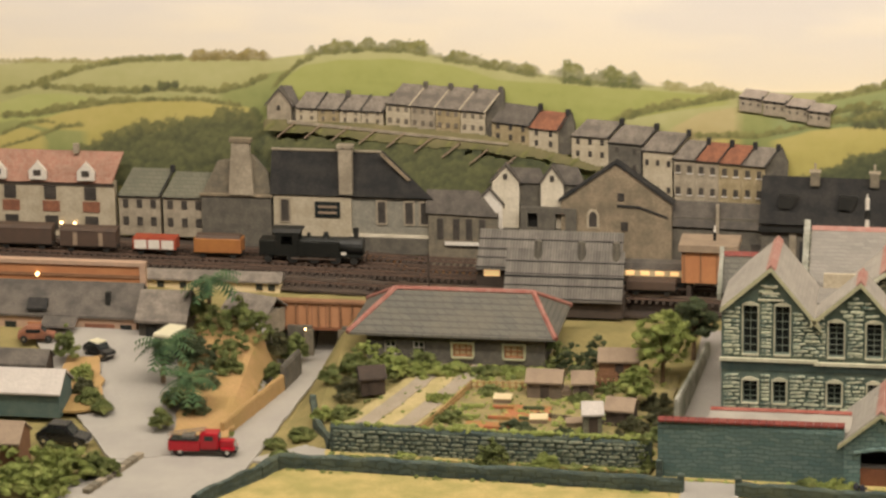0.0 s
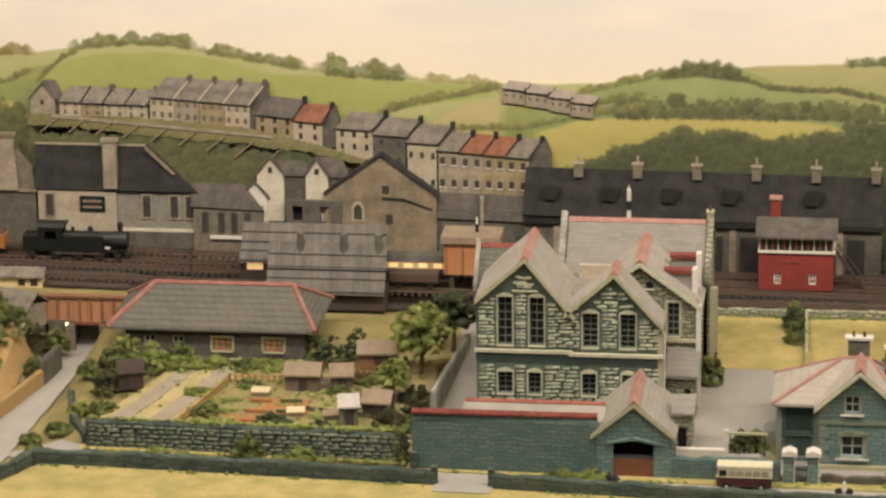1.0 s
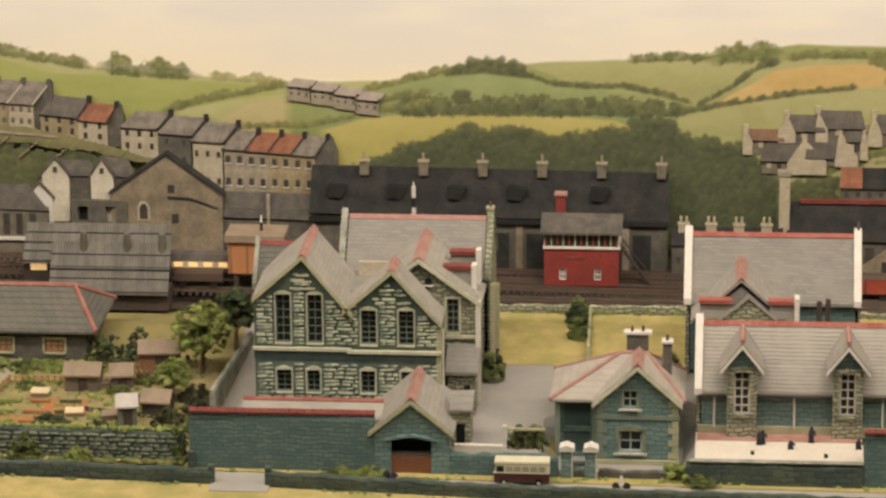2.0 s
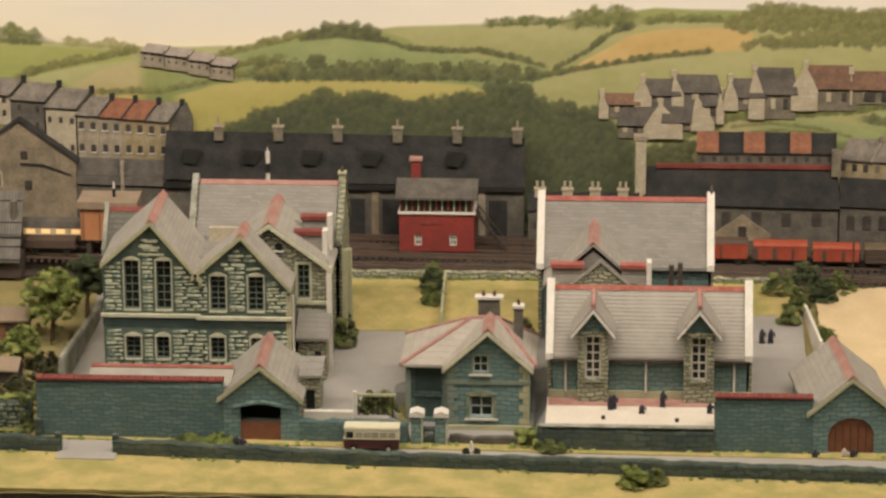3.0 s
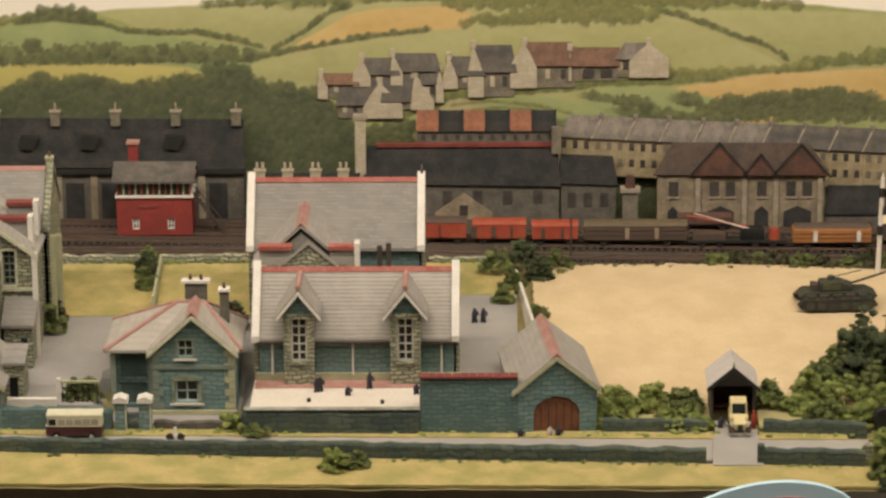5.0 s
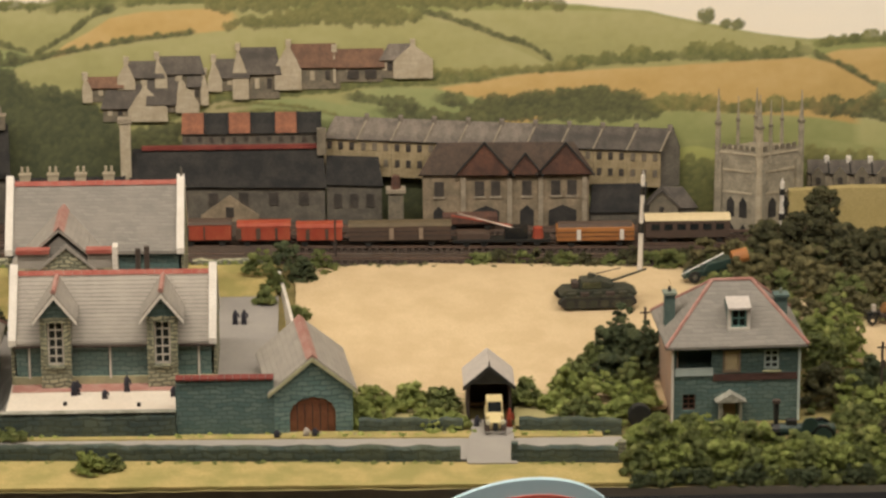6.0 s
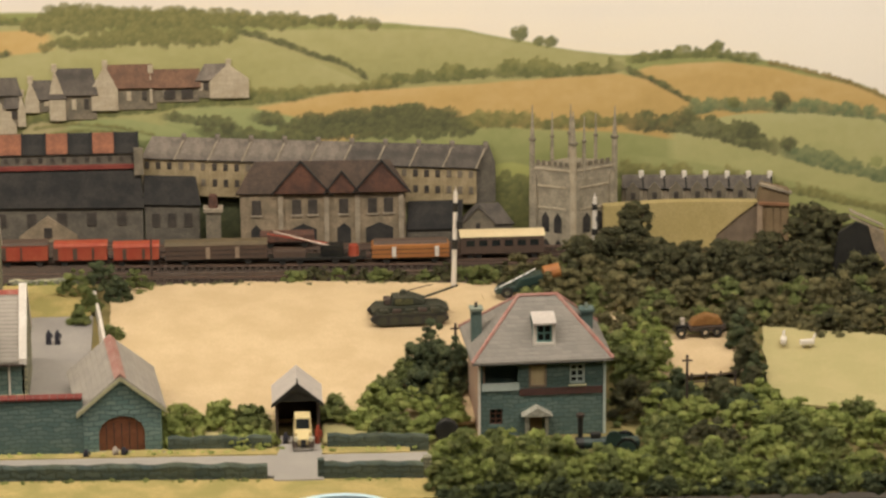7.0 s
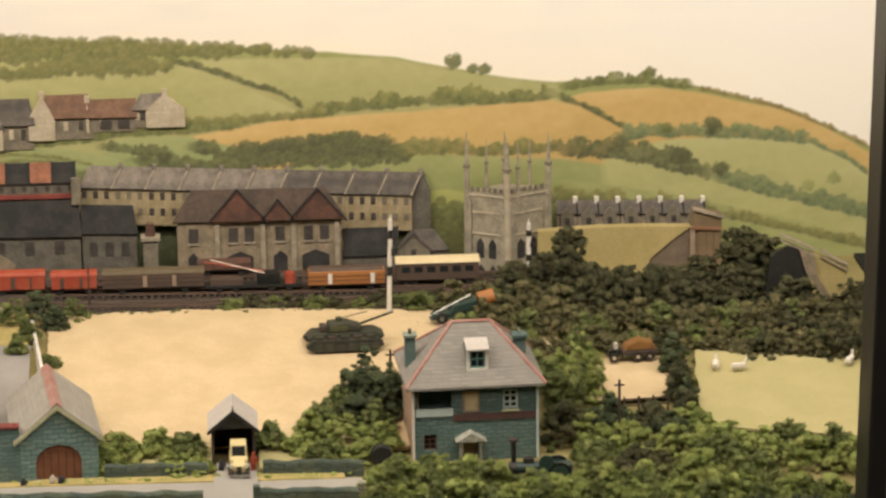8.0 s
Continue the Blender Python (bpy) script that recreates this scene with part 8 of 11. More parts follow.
def ring_plan(grow):
    mx, my = 0.0765, 0.036
    return [(mx + (px - mx) * grow, my + (py - my) * grow) for px, py in (TA, TB, TC, TD)]


def on_face(p, q, name, u0, u1, z0, z1, mat, proud, peak=0.0, label=""):
    """A panel lying on the slanting tower face from p to q."""
    bm = bmesh.new()
    nx, ny = (q[1] - p[1]), -(q[0] - p[0])
    ln = math.hypot(nx, ny)
    nx, ny = nx / ln, ny / ln
    outline = [(u0, z0), (u1, z0), (u1, z1)] + ([((u0 + u1) / 2, z1 + peak)] if peak else []) + [(u0, z1)]
    rings = [[bm.verts.new((p[0] + (q[0] - p[0]) * u + nx * o, p[1] + (q[1] - p[1]) * u + ny * o, z)) for u, z in outline] for o in (-0.002, proud)]
    bm.faces.new(rings[1])
    for i in range(len(outline)):
        k = (i + 1) % len(outline)
        bm.faces.new((rings[0][i], rings[0][k], rings[1][k], rings[1][i]))
    bmesh.ops.recalc_face_normals(bm, faces=bm.faces[:])
    return part(name, bm, mat, tw, label)


part("shaft", pr(ring_plan(1.0), 0.0, 0.182, "z"), "tower_stone", tw)
for zz in (0.104, 0.143, 0.174):
    part("string_course", pr(ring_plan(1.05), zz, zz + 0.0035, "z"), "cream_wall", tw)
for p, q in ((TA, TB), (TB, TC)):
    for i in range(6):
        on_face(p, q, "merlon", 0.10 + i * 0.14, 0.18 + i * 0.14, 0.182, 0.190, "church_stone", 0.001)
    for u in (0.24, 0.54):
        on_face(p, q, "belfry_window", u, u + 0.18, 0.062, 0.088, "far_slate_dark", 0.0012, 0.010, "dark pointed belfry window")
        on_face(p, q, "lower_window", u, u + 0.20, 0.012, 0.038, "far_slate_dark", 0.0012, 0.012, "dark pointed window")
    for u in (0.02, 0.86):
        on_face(p, q, "buttress", u, u + 0.10, 0.0, 0.160, "tower_stone", 0.006, 0.008, "stepped pale buttress")
for (px, py), h2, wide in ((TA, 0.288, 0.0062), (TB, 0.284, 0.0078), (TC, 0.282, 0.0066), (TD, 0.278, 0.0055), ((0.042, 0.050), 0.270, 0.0038), ((0.094, 0.012), 0.272, 0.004), ((0.118, 0.052), 0.266, 0.0038)):
    pn = part("pinnacle", rd((px, py, 0.0 if wide > 0.006 else 0.16), (px, py, 0.226), wide, 8, wide * 0.72), "cream_wall" if wide > 0.007 else "tower_stone", tw, "slender pale pinnacle")
    part("collar", rd((px, py, 0.224), (px, py, 0.228), wide * 1.05, 8), "church_stone", pn)
    part("spirelet", rd((px, py, 0.228), (px, py, h2), wide * 0.66, 8, 0.0006), "tower_stone", pn)
for i in range(7):
    a = 1.322 + i * 0.038
    row_house(a, a + 0.037, 0.045, 0.072 - 0.001 * i, 0.092 - 0.001 * i, "pale_render", "far_slate", "small pale almshouse with a white chimney", y=0.702, skew=0.0, cols=1, floors=1, win=(0.008, 0.012), chim_mat="white_paint", group="almshouses")
    flat(solo("almshouse_gable", pr([(0, 0), (0.024, 0), (0.024, 0.022), (0.012, 0.036), (0, 0.022)], 0, 0.004, "y"), "church_stone", a + 0.006, 0.696, 0.042, "small stone almshouse gable", "gable", "almshouse gables"), "window", [(0.008, 0.006), (0.016, 0.006), (0.016, 0.018), (0.008, 0.018)], -0.0014, 0.0, "far_window")
bank = solo("grass_bank", pr([(1.28, -0.06), (1.462, -0.06), (1.478, 0.0045), (1.512, 0.034), (1.5496, 0.0613), (1.46, 0.0640), (1.388, 0.0646), (1.28, 0.060)], 0.0, 0.02, "y"), "olive_bank", 0, 0.616, 0, "dry olive grass bank below the almshouses", "bank", kind="structure")
rt = thing("retaining_wall", 1.48, 0.62, -0.055, 0, "brown timber retaining wall with a pale sloping cap", "wall")
# the wing's duller brown carries the shadow lying on that triangle
flat(rt, "wing", [(-0.020, 0.0), (0.074, 0.0), (0.074, 0.060), (0.070, 0.116), (0.032, 0.089), (-0.004, 0.058)], 0.0, 0.02, "timber_grey", "sloping wing in dull brown with its shadow in the colour")
flat(rt, "wall", [(0.070, 0.0), (0.124, 0.0), (0.124, 0.136), (0.076, 0.147), (0.070, 0.116)], -0.006, 0.02, "earth", "brown boarded face")
part("edge_post", bx(0.068, 0.077, -0.010, -0.006, 0.0, 0.117), "timber_weathered", rt)
flat(rt, "ledge", [(0.070, 0.113), (0.124, 0.110), (0.124, 0.114), (0.070, 0.118)], -0.012, -0.006, "timber_brown")
for i in range(3):
    part("board", bx(0.084 + i * 0.013, 0.0955 + i * 0.013, -0.008, -0.006, 0.0, 0.110), "earth", rt)
flat(rt, "cap", [(0.072, 0.147), (0.128, 0.130), (0.128, 0.134), (0.072, 0.151)], -0.010, 0.004, "pale_render", "thin pale sloping cap")
rt2 = thing("tunnel_portal", 1.676, 0.40, -0.06, 0, "low tunnel portal with pale sloping copings in the trees", "tunnel")
for (ax, az), (cx, cz) in (((-0.002, 0.168), (0.056, 0.140)), ((0.067, 0.138), (0.114, 0.110))):
    for drop, thick in ((0.0, 0.0028), (0.010, 0.0022)):
        flat(rt2, "coping", [(ax, az - drop - thick), (cx, cz - drop - thick), (cx, cz - drop), (ax, az - drop)], -0.004, 0.010, "pale_render", "thin pale sloping coping")
flat(rt2, "wing_bank", [(0.050, 0.135), (0.066, 0.128), (0.114, 0.104), (0.110, 0.058), (0.084, 0.046), (0.060, 0.092)], 0.0, 0.012, "olive_bank", "dry olive bank beside the portal")
flat(rt2, "wing_wall", [(0.028, 0.143), (0.055, 0.128), (0.061, 0.091), (0.086, 0.054), (0.074, 0.052), (0.041, 0.101)], -0.008, 0.006, "mill_stone", "tan sloping wing wall")
# no real hole: the tunnel's inner shade is a flat black plate
flat(rt2, "tunnel_mouth", [(-0.040, 0.0), (0.046, 0.0), (0.046, 0.092), (0.032, 0.140), (0.008, 0.148), (-0.020, 0.130)], -0.005, 0.002, "soot_black", "flat black plate for the darkness inside the tunnel mouth")

# chimney row behind the tall hall
def joined_chimney():
    b = bx(-0.009, 0.009, 0, 0.012, 0.0, 0.062)
    box(b, -0.0105, 0.0105, -0.0015, 0.0135, 0.062, 0.065)
    for q in (-0.005, 0.005):
        box(b, q - 0.002, q + 0.002, 0.004, 0.008, 0.065, 0.077)
    return b


for i in range(4):
    a = -0.055 + i * 0.048
    row_house(a, a + 0.048, 0.0, 0.060, 0.088, "grey_stone", "far_slate_dark", "low dark cottage with a big white chimney", y=0.655, skew=0.0, cols=2, floors=1, chim=False, group="railway cottages")
    solo("cottage_chimney", joined_chimney(), "cream_wall", a + 0.020, 0.662, 0.030, "broad white cottage chimney with twin pots", "chimney", "white chimneys")


# ---- the railway: tracks, stock, yard buildings ----
def track(y, x0, x1):
    tr = thing("railway_track", 0, y, 0, 0, "rusty model railway track on dark sleepers", "railway track", "running lines")
    s = bmesh.new()
    n = int((x1 - x0) / 0.012)
    for i in range(n):
        x = x0 + (x1 - x0) * i / n
        z = rail_z(x) + 0.003
        box(s, x, x + 0.005, -0.018, 0.018, z - 0.003, z + 0.0015)
    tagged(part("sleeper_bed", s, "sleeper_brown", tr), kind="stuff")
    for off in (-0.010, 0.010):
        b = bmesh.new()
        prism(b, [(x0, rail_z(x0) + 0.0045), (x1, rail_z(x1) + 0.0045), (x1, rail_z(x1) + 0.0085), (x0, rail_z(x0) + 0.0085)], off - 0.0012, off + 0.0012, "y")
        part("rail", b, "rail_steel" if y < 0.5 and off > 0 else "rail_rust", tr)


for ty in (0.465, 0.530, 0.575, 0.625):
    track(ty, -2.4, 1.25)


def wheels(parent, xs, y0, y1, r=0.006, z=0.006):
    for x in xs:
        for y in (y0, y1):
            w = part("wheel", rd((x, y - 0.001, z), (x, y + 0.001, z), r, 12), "soot_black", parent)


def wagon(x0, x1, y, h, mat, label, roof=None, doors=(), planks=0, load=None, tone=None):
    L = x1 - x0
    xc = (x0 + x1) / 2
    w = thing("railway_wagon", xc, y, rail_z(xc) + 0.0085, 0, label, "railway wagon", "goods train")
    part("underframe", bx(-L / 2 + 0.003, L / 2 - 0.003, -0.012, 0.012, 0.007, 0.011), "soot_black", w)
    part("body", rounded(bx(-L / 2 + 0.003, L / 2 - 0.003, -0.016, 0.016, 0.011, h), 0.001), mat, w)
    wheels(w, (-L * 0.30, L * 0.30), -0.0115, 0.0115, 0.006, 0.006)
    for sgn in (-1, 1):
        part("buffer", rd((sgn * (L / 2 - 0.003), -0.008, 0.013), (sgn * (L / 2), -0.008, 0.013), 0.002, 8), "soot_black", w)
    if roof:
        pts = [(-0.017, h), (-0.012, h + 0.004), (0, h + 0.006), (0.012, h + 0.004), (0.017, h)]
        part("roof", pr(pts, -L / 2 + 0.002, L / 2 - 0.002, "x"), roof, w)
    for d0, d1, m in doors:
        part("door", bx(-L / 2 + L * d0, -L / 2 + L * d1, -0.0174, -0.016, 0.013, h - 0.003), m, w)
    for i in range(planks):
        z = 0.011 + (h - 0.011) * (i + 1) / (planks + 1)
        part("plank_line", bx(-L / 2 + 0.003, L / 2 - 0.003, -0.0166, -0.016, z - 0.0005, z + 0.0005), "soot_black", w)
    if load:
        part("load", pr([(-0.013, h - 0.001), (-0.008, h + 0.005), (0.006, h + 0.006), (0.013, h - 0.001)], -L / 2 + 0.006, L / 2 - 0.006, "x"), load, w)
    return w


wagon(0.235, 0.325, 0.530, 0.038, "wagon_red", "bright red box wagon with dark ends", doors=((0.02, 0.18, "wagon_brown"), (0.45, 0.48, "wagon_brown")), roof="wagon_brown")
wagon(0.330, 0.425, 0.530, 0.036, "wagon_red", "bright red box wagon with dark ends", doors=((0.0, 0.10, "wagon_brown"), (0.36, 0.44, "wagon_brown"), (0.70, 0.74, "wagon_brown")), roof="wagon_red")
wagon(0.430, 0.513, 0.530, 0.034, "wagon_red", "bright red box wagon with dark ends", doors=((0.22, 0.30, "wagon_brown"), (0.62, 0.68, "wagon_brown")), roof="wagon_red")
wagon(0.518, 0.697, 0.530, 0.036, "wagon_brown", "long dull brown bogie van with two pale marks", roof="wagon_olive", doors=((0.40, 0.44, "timber_weathered"), (0.68, 0.72, "timber_weathered")), planks=2)
wagon(0.870, 1.008, 0.530, 0.034, "wagon_orange", "rusty orange mineral wagon with white patches", doors=((0.27, 0.32, "white_paint"), (0.80, 0.85, "white_paint")), planks=2, load="wagon_brown")
wagon(-1.690, -1.598, 0.575, 0.036, "wagon_orange", "orange open wagon with faded lettering", planks=0, load="wagon_brown")
wagon(-1.802, -1.717, 0.575, 0.032, "wagon_red", "red wagon with three white panels", doors=((0.08, 0.34, "white_paint"), (0.38, 0.62, "white_paint"), (0.66, 0.92, "white_paint")))
wagon(-1.935, -1.826, 0.575, 0.040, "wagon_brown", "dark brown railway van with pale marks", roof="wagon_brown", doors=((0.25, 0.32, "timber_weathered"), (0.68, 0.75, "timber_weathered")))
wagon(-2.055, -1.945, 0.575, 0.040, "wagon_brown", "dark brown railway van with a flat roof", roof="wagon_brown")
# the crane wagon
cr = thing("crane_wagon", 0.780, 0.530, rail_z(0.78) + 0.0085, 0, "flat crane wagon with blue cab and red jib", "crane wagon")
part("deck", bx(-0.083, 0.083, -0.014, 0.014, 0.008, 0.012), "soot_black", cr)
wheels(cr, (-0.06, -0.03, 0.03, 0.06), -0.0115, 0.0115)
part("cab", rounded(bx(0.005, 0.045, -0.012, 0.012, 0.012, 0.032), 0.002), "gloss_black", cr, "dark blue-black crane cab")
part("boiler", rd((0.062, -0.002, 0.012), (0.062, -0.002, 0.030), 0.010, 12, 0.008), "wagon_red", cr, "round red boiler")
part("jib", rd((0.020, -0.006, 0.030), (-0.075, -0.006, 0.058), 0.0022, 6, 0.0014), "rail_steel", cr, "thin grey jib")
part("jib", rd((0.020, 0.006, 0.030), (-0.085, 0.006, 0.050), 0.0022, 6, 0.0014), "wagon_red", cr, "thin red jib")
part("bogie_load", bx(-0.075, -0.02, -0.010, 0.010, 0.012, 0.022), "wagon_brown", cr)
wagon(0.680, 0.780, 0.625, 0.024, "far_tile_brown", "low rust-brown wagon standing behind the crane")
# the dark coach with a cream roof
co = thing("railway_coach", 1.098, 0.555, rail_z(1.098) + 0.0085, 0, "dark railway coach with a bright cream roof", "railway coach")
part("body", rounded(bx(-0.072, 0.072, -0.017, 0.017, 0.009, 0.040), 0.0015), "wagon_brown", co)
part("roof", pr([(-0.019, 0.040), (-0.014, 0.045), (0, 0.048), (0.014, 0.045), (0.019, 0.040)], -0.073, 0.073, "x"), "cream_paint", co, "cream roof")
for i in range(6):
    part("window", bx(-0.062 + i * 0.022, -0.048 + i * 0.022, -0.0182, -0.017, 0.024, 0.034), "dark_pane", co)
wheels(co, (-0.055, -0.04, 0.04, 0.055), -0.0125, 0.0125)
# lit cream coaches by the water tank
lc = thing("railway_coach", -0.865, 0.535, rail_z(-0.865) + 0.0085, 0, "cream railway coach with warm lit windows", "railway coach")
part("body", rounded(bx(-0.064, 0.064, -0.016, 0.016, 0.008, 0.030), 0.0015), "wagon_brown", lc)
part("upper_panel", bx(-0.062, 0.062, -0.0172, -0.016, 0.019, 0.031), "cream_paint", lc)
part("roof", pr([(-0.018, 0.031), (-0.013, 0.042), (0, 0.045), (0.013, 0.042), (0.018, 0.031)], -0.065, 0.065, "x"), "far_slate", lc)
for i in range(4):
    part("window", bx(-0.045 + i * 0.026, -0.030 + i * 0.026, -0.0182, -0.0172, 0.021, 0.029), "coach_glow", lc, "warm lit window")
wheels(lc, (-0.05, -0.035, 0.035, 0.05), -0.0125, 0.0125)
wagon(-0.905, -0.815, 0.480, 0.026, "wagon_brown", "dark red low wagon beside the platform")
# the black tank engine
en = thing("tank_engine", -1.474, 0.575, rail_z(-1.474) + 0.0085, 0, "matt black steam tank engine in front of the goods station", "locomotive")
part("footplate", bx(-0.085, 0.085, -0.016, 0.016, 0.012, 0.0145), "loco_black", en)
part("boiler", rd((-0.020, 0, 0.028), (0.072, 0, 0.028), 0.0125, 16), "loco_black", en)
part("smokebox", rd((0.058, 0, 0.028), (0.082, 0, 0.028), 0.0138, 16), "soot_black", en)
for sgn in (-1, 1):
    part("side_tank", rounded(bx(-0.022, 0.045, sgn * 0.011 - 0.005, sgn * 0.011 + 0.005, 0.0145, 0.036), 0.001), "loco_black", en)
part("cab", pierced(-0.058, -0.020, 0.0145, 0.050, -0.016, -0.014, [(-0.048, -0.030, 0.030, 0.044)]), "loco_black", en)
part("cab_back", bx(-0.058, -0.020, 0.010, 0.016, 0.0145, 0.050), "loco_black", en)
part("cab_roof", pr([(-0.018, 0.050), (-0.012, 0.0545), (0, 0.056), (0.012, 0.0545), (0.018, 0.050)], -0.062, -0.016, "x"), "soot_black", en)
part("bunker", rounded(bx(-0.084, -0.058, -0.015, 0.015, 0.0145, 0.036), 0.001), "loco_black", en)
part("chimney", rd((0.070, 0, 0.040), (0.070, 0, 0.056), 0.0042, 10, 0.0048), "soot_black", en)
part("dome", rd((0.022, 0, 0.038), (0.022, 0, 0.048), 0.006, 10, 0.0035), "loco_black", en)
part("safety_valve", rd((-0.006, 0, 0.038), (-0.006, 0, 0.046), 0.003, 8), "loco_black", en)
for xx in (-0.070, -0.030, 0.004, 0.038, 0.068):
    r = 0.010 if -0.04 < xx < 0.05 else 0.006
    for y in (-0.0135, 0.0135):
        part("wheel", rd((xx, y - 0.0012, r), (xx, y + 0.0012, r), r, 14), "soot_black", en)
part("coupling_rod", bx(-0.032, 0.040, -0.0162, -0.015, 0.007, 0.0092), "rail_steel", en)
part("number_plate", bx(0.048, 0.056, -0.0150, -0.0145, 0.016, 0.020), "white_paint", en)
part("buffer_beam", bx(0.083, 0.087, -0.016, 0.016, 0.009, 0.015), "wagon_brown", en)
en.scale = (1.12, 1.12, 1.12)

# the red signal box
sb = thing("signal_box", -0.272, 0.552, 0.013, 0, "bright red signal box with a brown roof and steps", "signal box")
part("base_wall", pierced(0.0, 0.128, 0.0, 0.066, 0.0, 0.006, [(0.026, 0.038, 0.010, 0.030), (0.086, 0.098, 0.008, 0.030)]), "signalbox_red", sb, "red painted boards")
part("side_wall", bx(0.122, 0.128, 0.006, 0.07, 0.0, 0.066), "signalbox_red", sb)
part("side_wall", bx(0.0, 0.006, 0.006, 0.07, 0.0, 0.066), "signalbox_red", sb)
for x0, x1 in ((0.026, 0.038), (0.086, 0.098)):
    window(sb, x0, x1, 0.010, 0.030, 0.0, 2, 2, 0.0018, "white_paint", depth=0.004, sill=False)
part("balcony", bx(-0.002, 0.131, -0.004, 0.07, 0.067, 0.070), "white_paint", sb, "white balcony edge")
part("window_band", bx(0.002, 0.126, 0.003, 0.06, 0.070, 0.092), "dark_pane", sb, "dark window band")
for i in range(13):
    xx = 0.001 + i * 0.0102
    part("mullion", bx(xx, xx + 0.0022, 0.0, 0.003, 0.070, 0.092), "dressed_stone" if i % 2 else "signalbox_red", sb)
part("eave_board", bx(-0.004, 0.132, -0.004, 0.07, 0.092, 0.095), "timber_brown", sb)
gable_roof_x(sb, -0.006, 0.134, 0.034, 0.044, 0.094, 0.116, "far_slate", 0.004, None)
part("chimney", bx(0.018, 0.034, 0.046, 0.060, 0.094, 0.148), "signalbox_red", sb, "red brick chimney")
part("cap", bx(0.015, 0.037, 0.043, 0.063, 0.148, 0.152), "ridge_pink", sb)
for i in range(9):
    part("step", bx(0.132 + i * 0.005, 0.138 + i * 0.005, 0.012, 0.030, 0.060 - i * 0.007, 0.063 - i * 0.007), "timber_dark", sb)
part("stringer", pr([(0.130, 0.066), (0.182, -0.002), (0.182, 0.004), (0.130, 0.074)], 0.009, 0.012, "y"), "timber_dark", sb)
part("handrail", rd((0.132, 0.010, 0.084), (0.182, 0.010, 0.020), 0.0012, 5), "timber_dark", sb)
part("name_board", bx(0.036, 0.070, -0.0015, 0.0, 0.048, 0.053), "coping_maroon", sb)

# the water tank on its piers
wt = thing("water_tank", -0.808, 0.470, 0.0, 0, "orange-brown water tank with a flat roof on piers", "water tank")
part("tank", pierced(0.0, 0.092, 0.050, 0.106, 0.0, 0.004, []), "shed_rust", wt)
part("tank_side", bx(0.0, 0.092, 0.004, 0.06, 0.050, 0.106), "shed_rust", wt)
part("roof", bx(-0.005, 0.097, -0.006, 0.066, 0.107, 0.119), "timber_weathered", wt, "pale brown flat roof")
for i in range(4):
    part("batten", bx(0.003 + i * 0.0285, 0.0055 + i * 0.0285, -0.0015, 0.0, 0.051, 0.106), "timber_brown", wt)
for xx in (0.008, 0.076):
    part("leg", bx(xx, xx + 0.008, 0.004, 0.012, 0.0, 0.050), "pale_render" if xx > 0.02 else "timber_dark", wt)
    part("leg", bx(xx, xx + 0.008, 0.044, 0.052, 0.0, 0.050), "timber_dark", wt)
part("vent", rd((0.054, 0.03, 0.119), (0.054, 0.03, 0.134), 0.003, 7), "gloss_black", wt)
part("vent_cap", rd((0.054, 0.03, 0.134), (0.054, 0.03, 0.146), 0.0025, 7, 0.001), "white_paint", wt)

# corrugated platform sheds
def corrugated(length, ya, za, yb, zb, pitch=0.005, t=0.003):
    """One rippled roof sheet."""
    b = bmesh.new()
    n = int(length / pitch) * 2
    rows = []
    for i in range(n + 1):
        x, up = length * i / n, 0.0012 * (i % 2)
        rows.append([b.verts.new(q) for q in ((x, ya, za + t + up), (x, yb, zb + t + up), (x, yb, zb), (x, ya, za))])
    for a, c in zip(rows, rows[1:]):
        for k in range(4):
            b.faces.new((a[k], c[k], c[(k + 1) % 4], a[(k + 1) % 4]))
    b.faces.new(rows[0])
    b.faces.new(rows[-1][::-1])
    bmesh.ops.recalc_face_normals(b, faces=b.faces[:])
    return b


ps = thing("platform_shed", -1.165, 0.470, 0.012, 0, "weathered grey corrugated platform shed", "shed")
part("wall", bx(0.0, 0.250, 0.01, 0.06, 0.0, 0.060), "timber_dark", ps)
for k, (za, zb) in enumerate(((0.050, 0.078), (0.076, 0.104))):
    ya, yb = (0.0, 0.030) if k == 0 else (0.026, 0.056)
    b = corrugated(0.252, ya, za, yb, zb)
    part("roof_sheet", b, "sooty_iron", ps, "grey corrugated roof sheets")
    for q in (0.02, 0.5):
        part("lap_joint", bx(-0.001, 0.253, ya + (yb - ya) * q - 0.0006, ya + (yb - ya) * q + 0.0012, za + (zb - za) * q + 0.0034, za + (zb - za) * q + 0.0052), "far_slate_dark", ps)
part("lit_opening", bx(0.012, 0.040, 0.0085, 0.0099, 0.036, 0.048), "coach_glow", ps, "warm lit opening")
ps2 = thing("platform_shed", -1.108, 0.400, 0.0, 0, "weathered grey corrugated platform shed with dark joints", "shed")
part("wall", bx(0.0, 0.205, 0.01, 0.06, 0.0, 0.036), "timber_dark", ps2)
for k, (za, zb) in enumerate(((0.030, 0.070), (0.066, 0.104))):
    ya, yb = (0.0, 0.028) if k == 0 else (0.026, 0.054)
    b = corrugated(0.205, ya, za, yb, zb)
    part("roof_sheet", b, "sooty_iron", ps2, "grey corrugated roof sheets")
    for q in (0.02, 0.5):
        part("lap_joint", bx(-0.001, 0.206, ya + (yb - ya) * q - 0.0006, ya + (yb - ya) * q + 0.0012, za + (zb - za) * q + 0.0034, za + (zb - za) * q + 0.0052), "far_slate_dark", ps2)
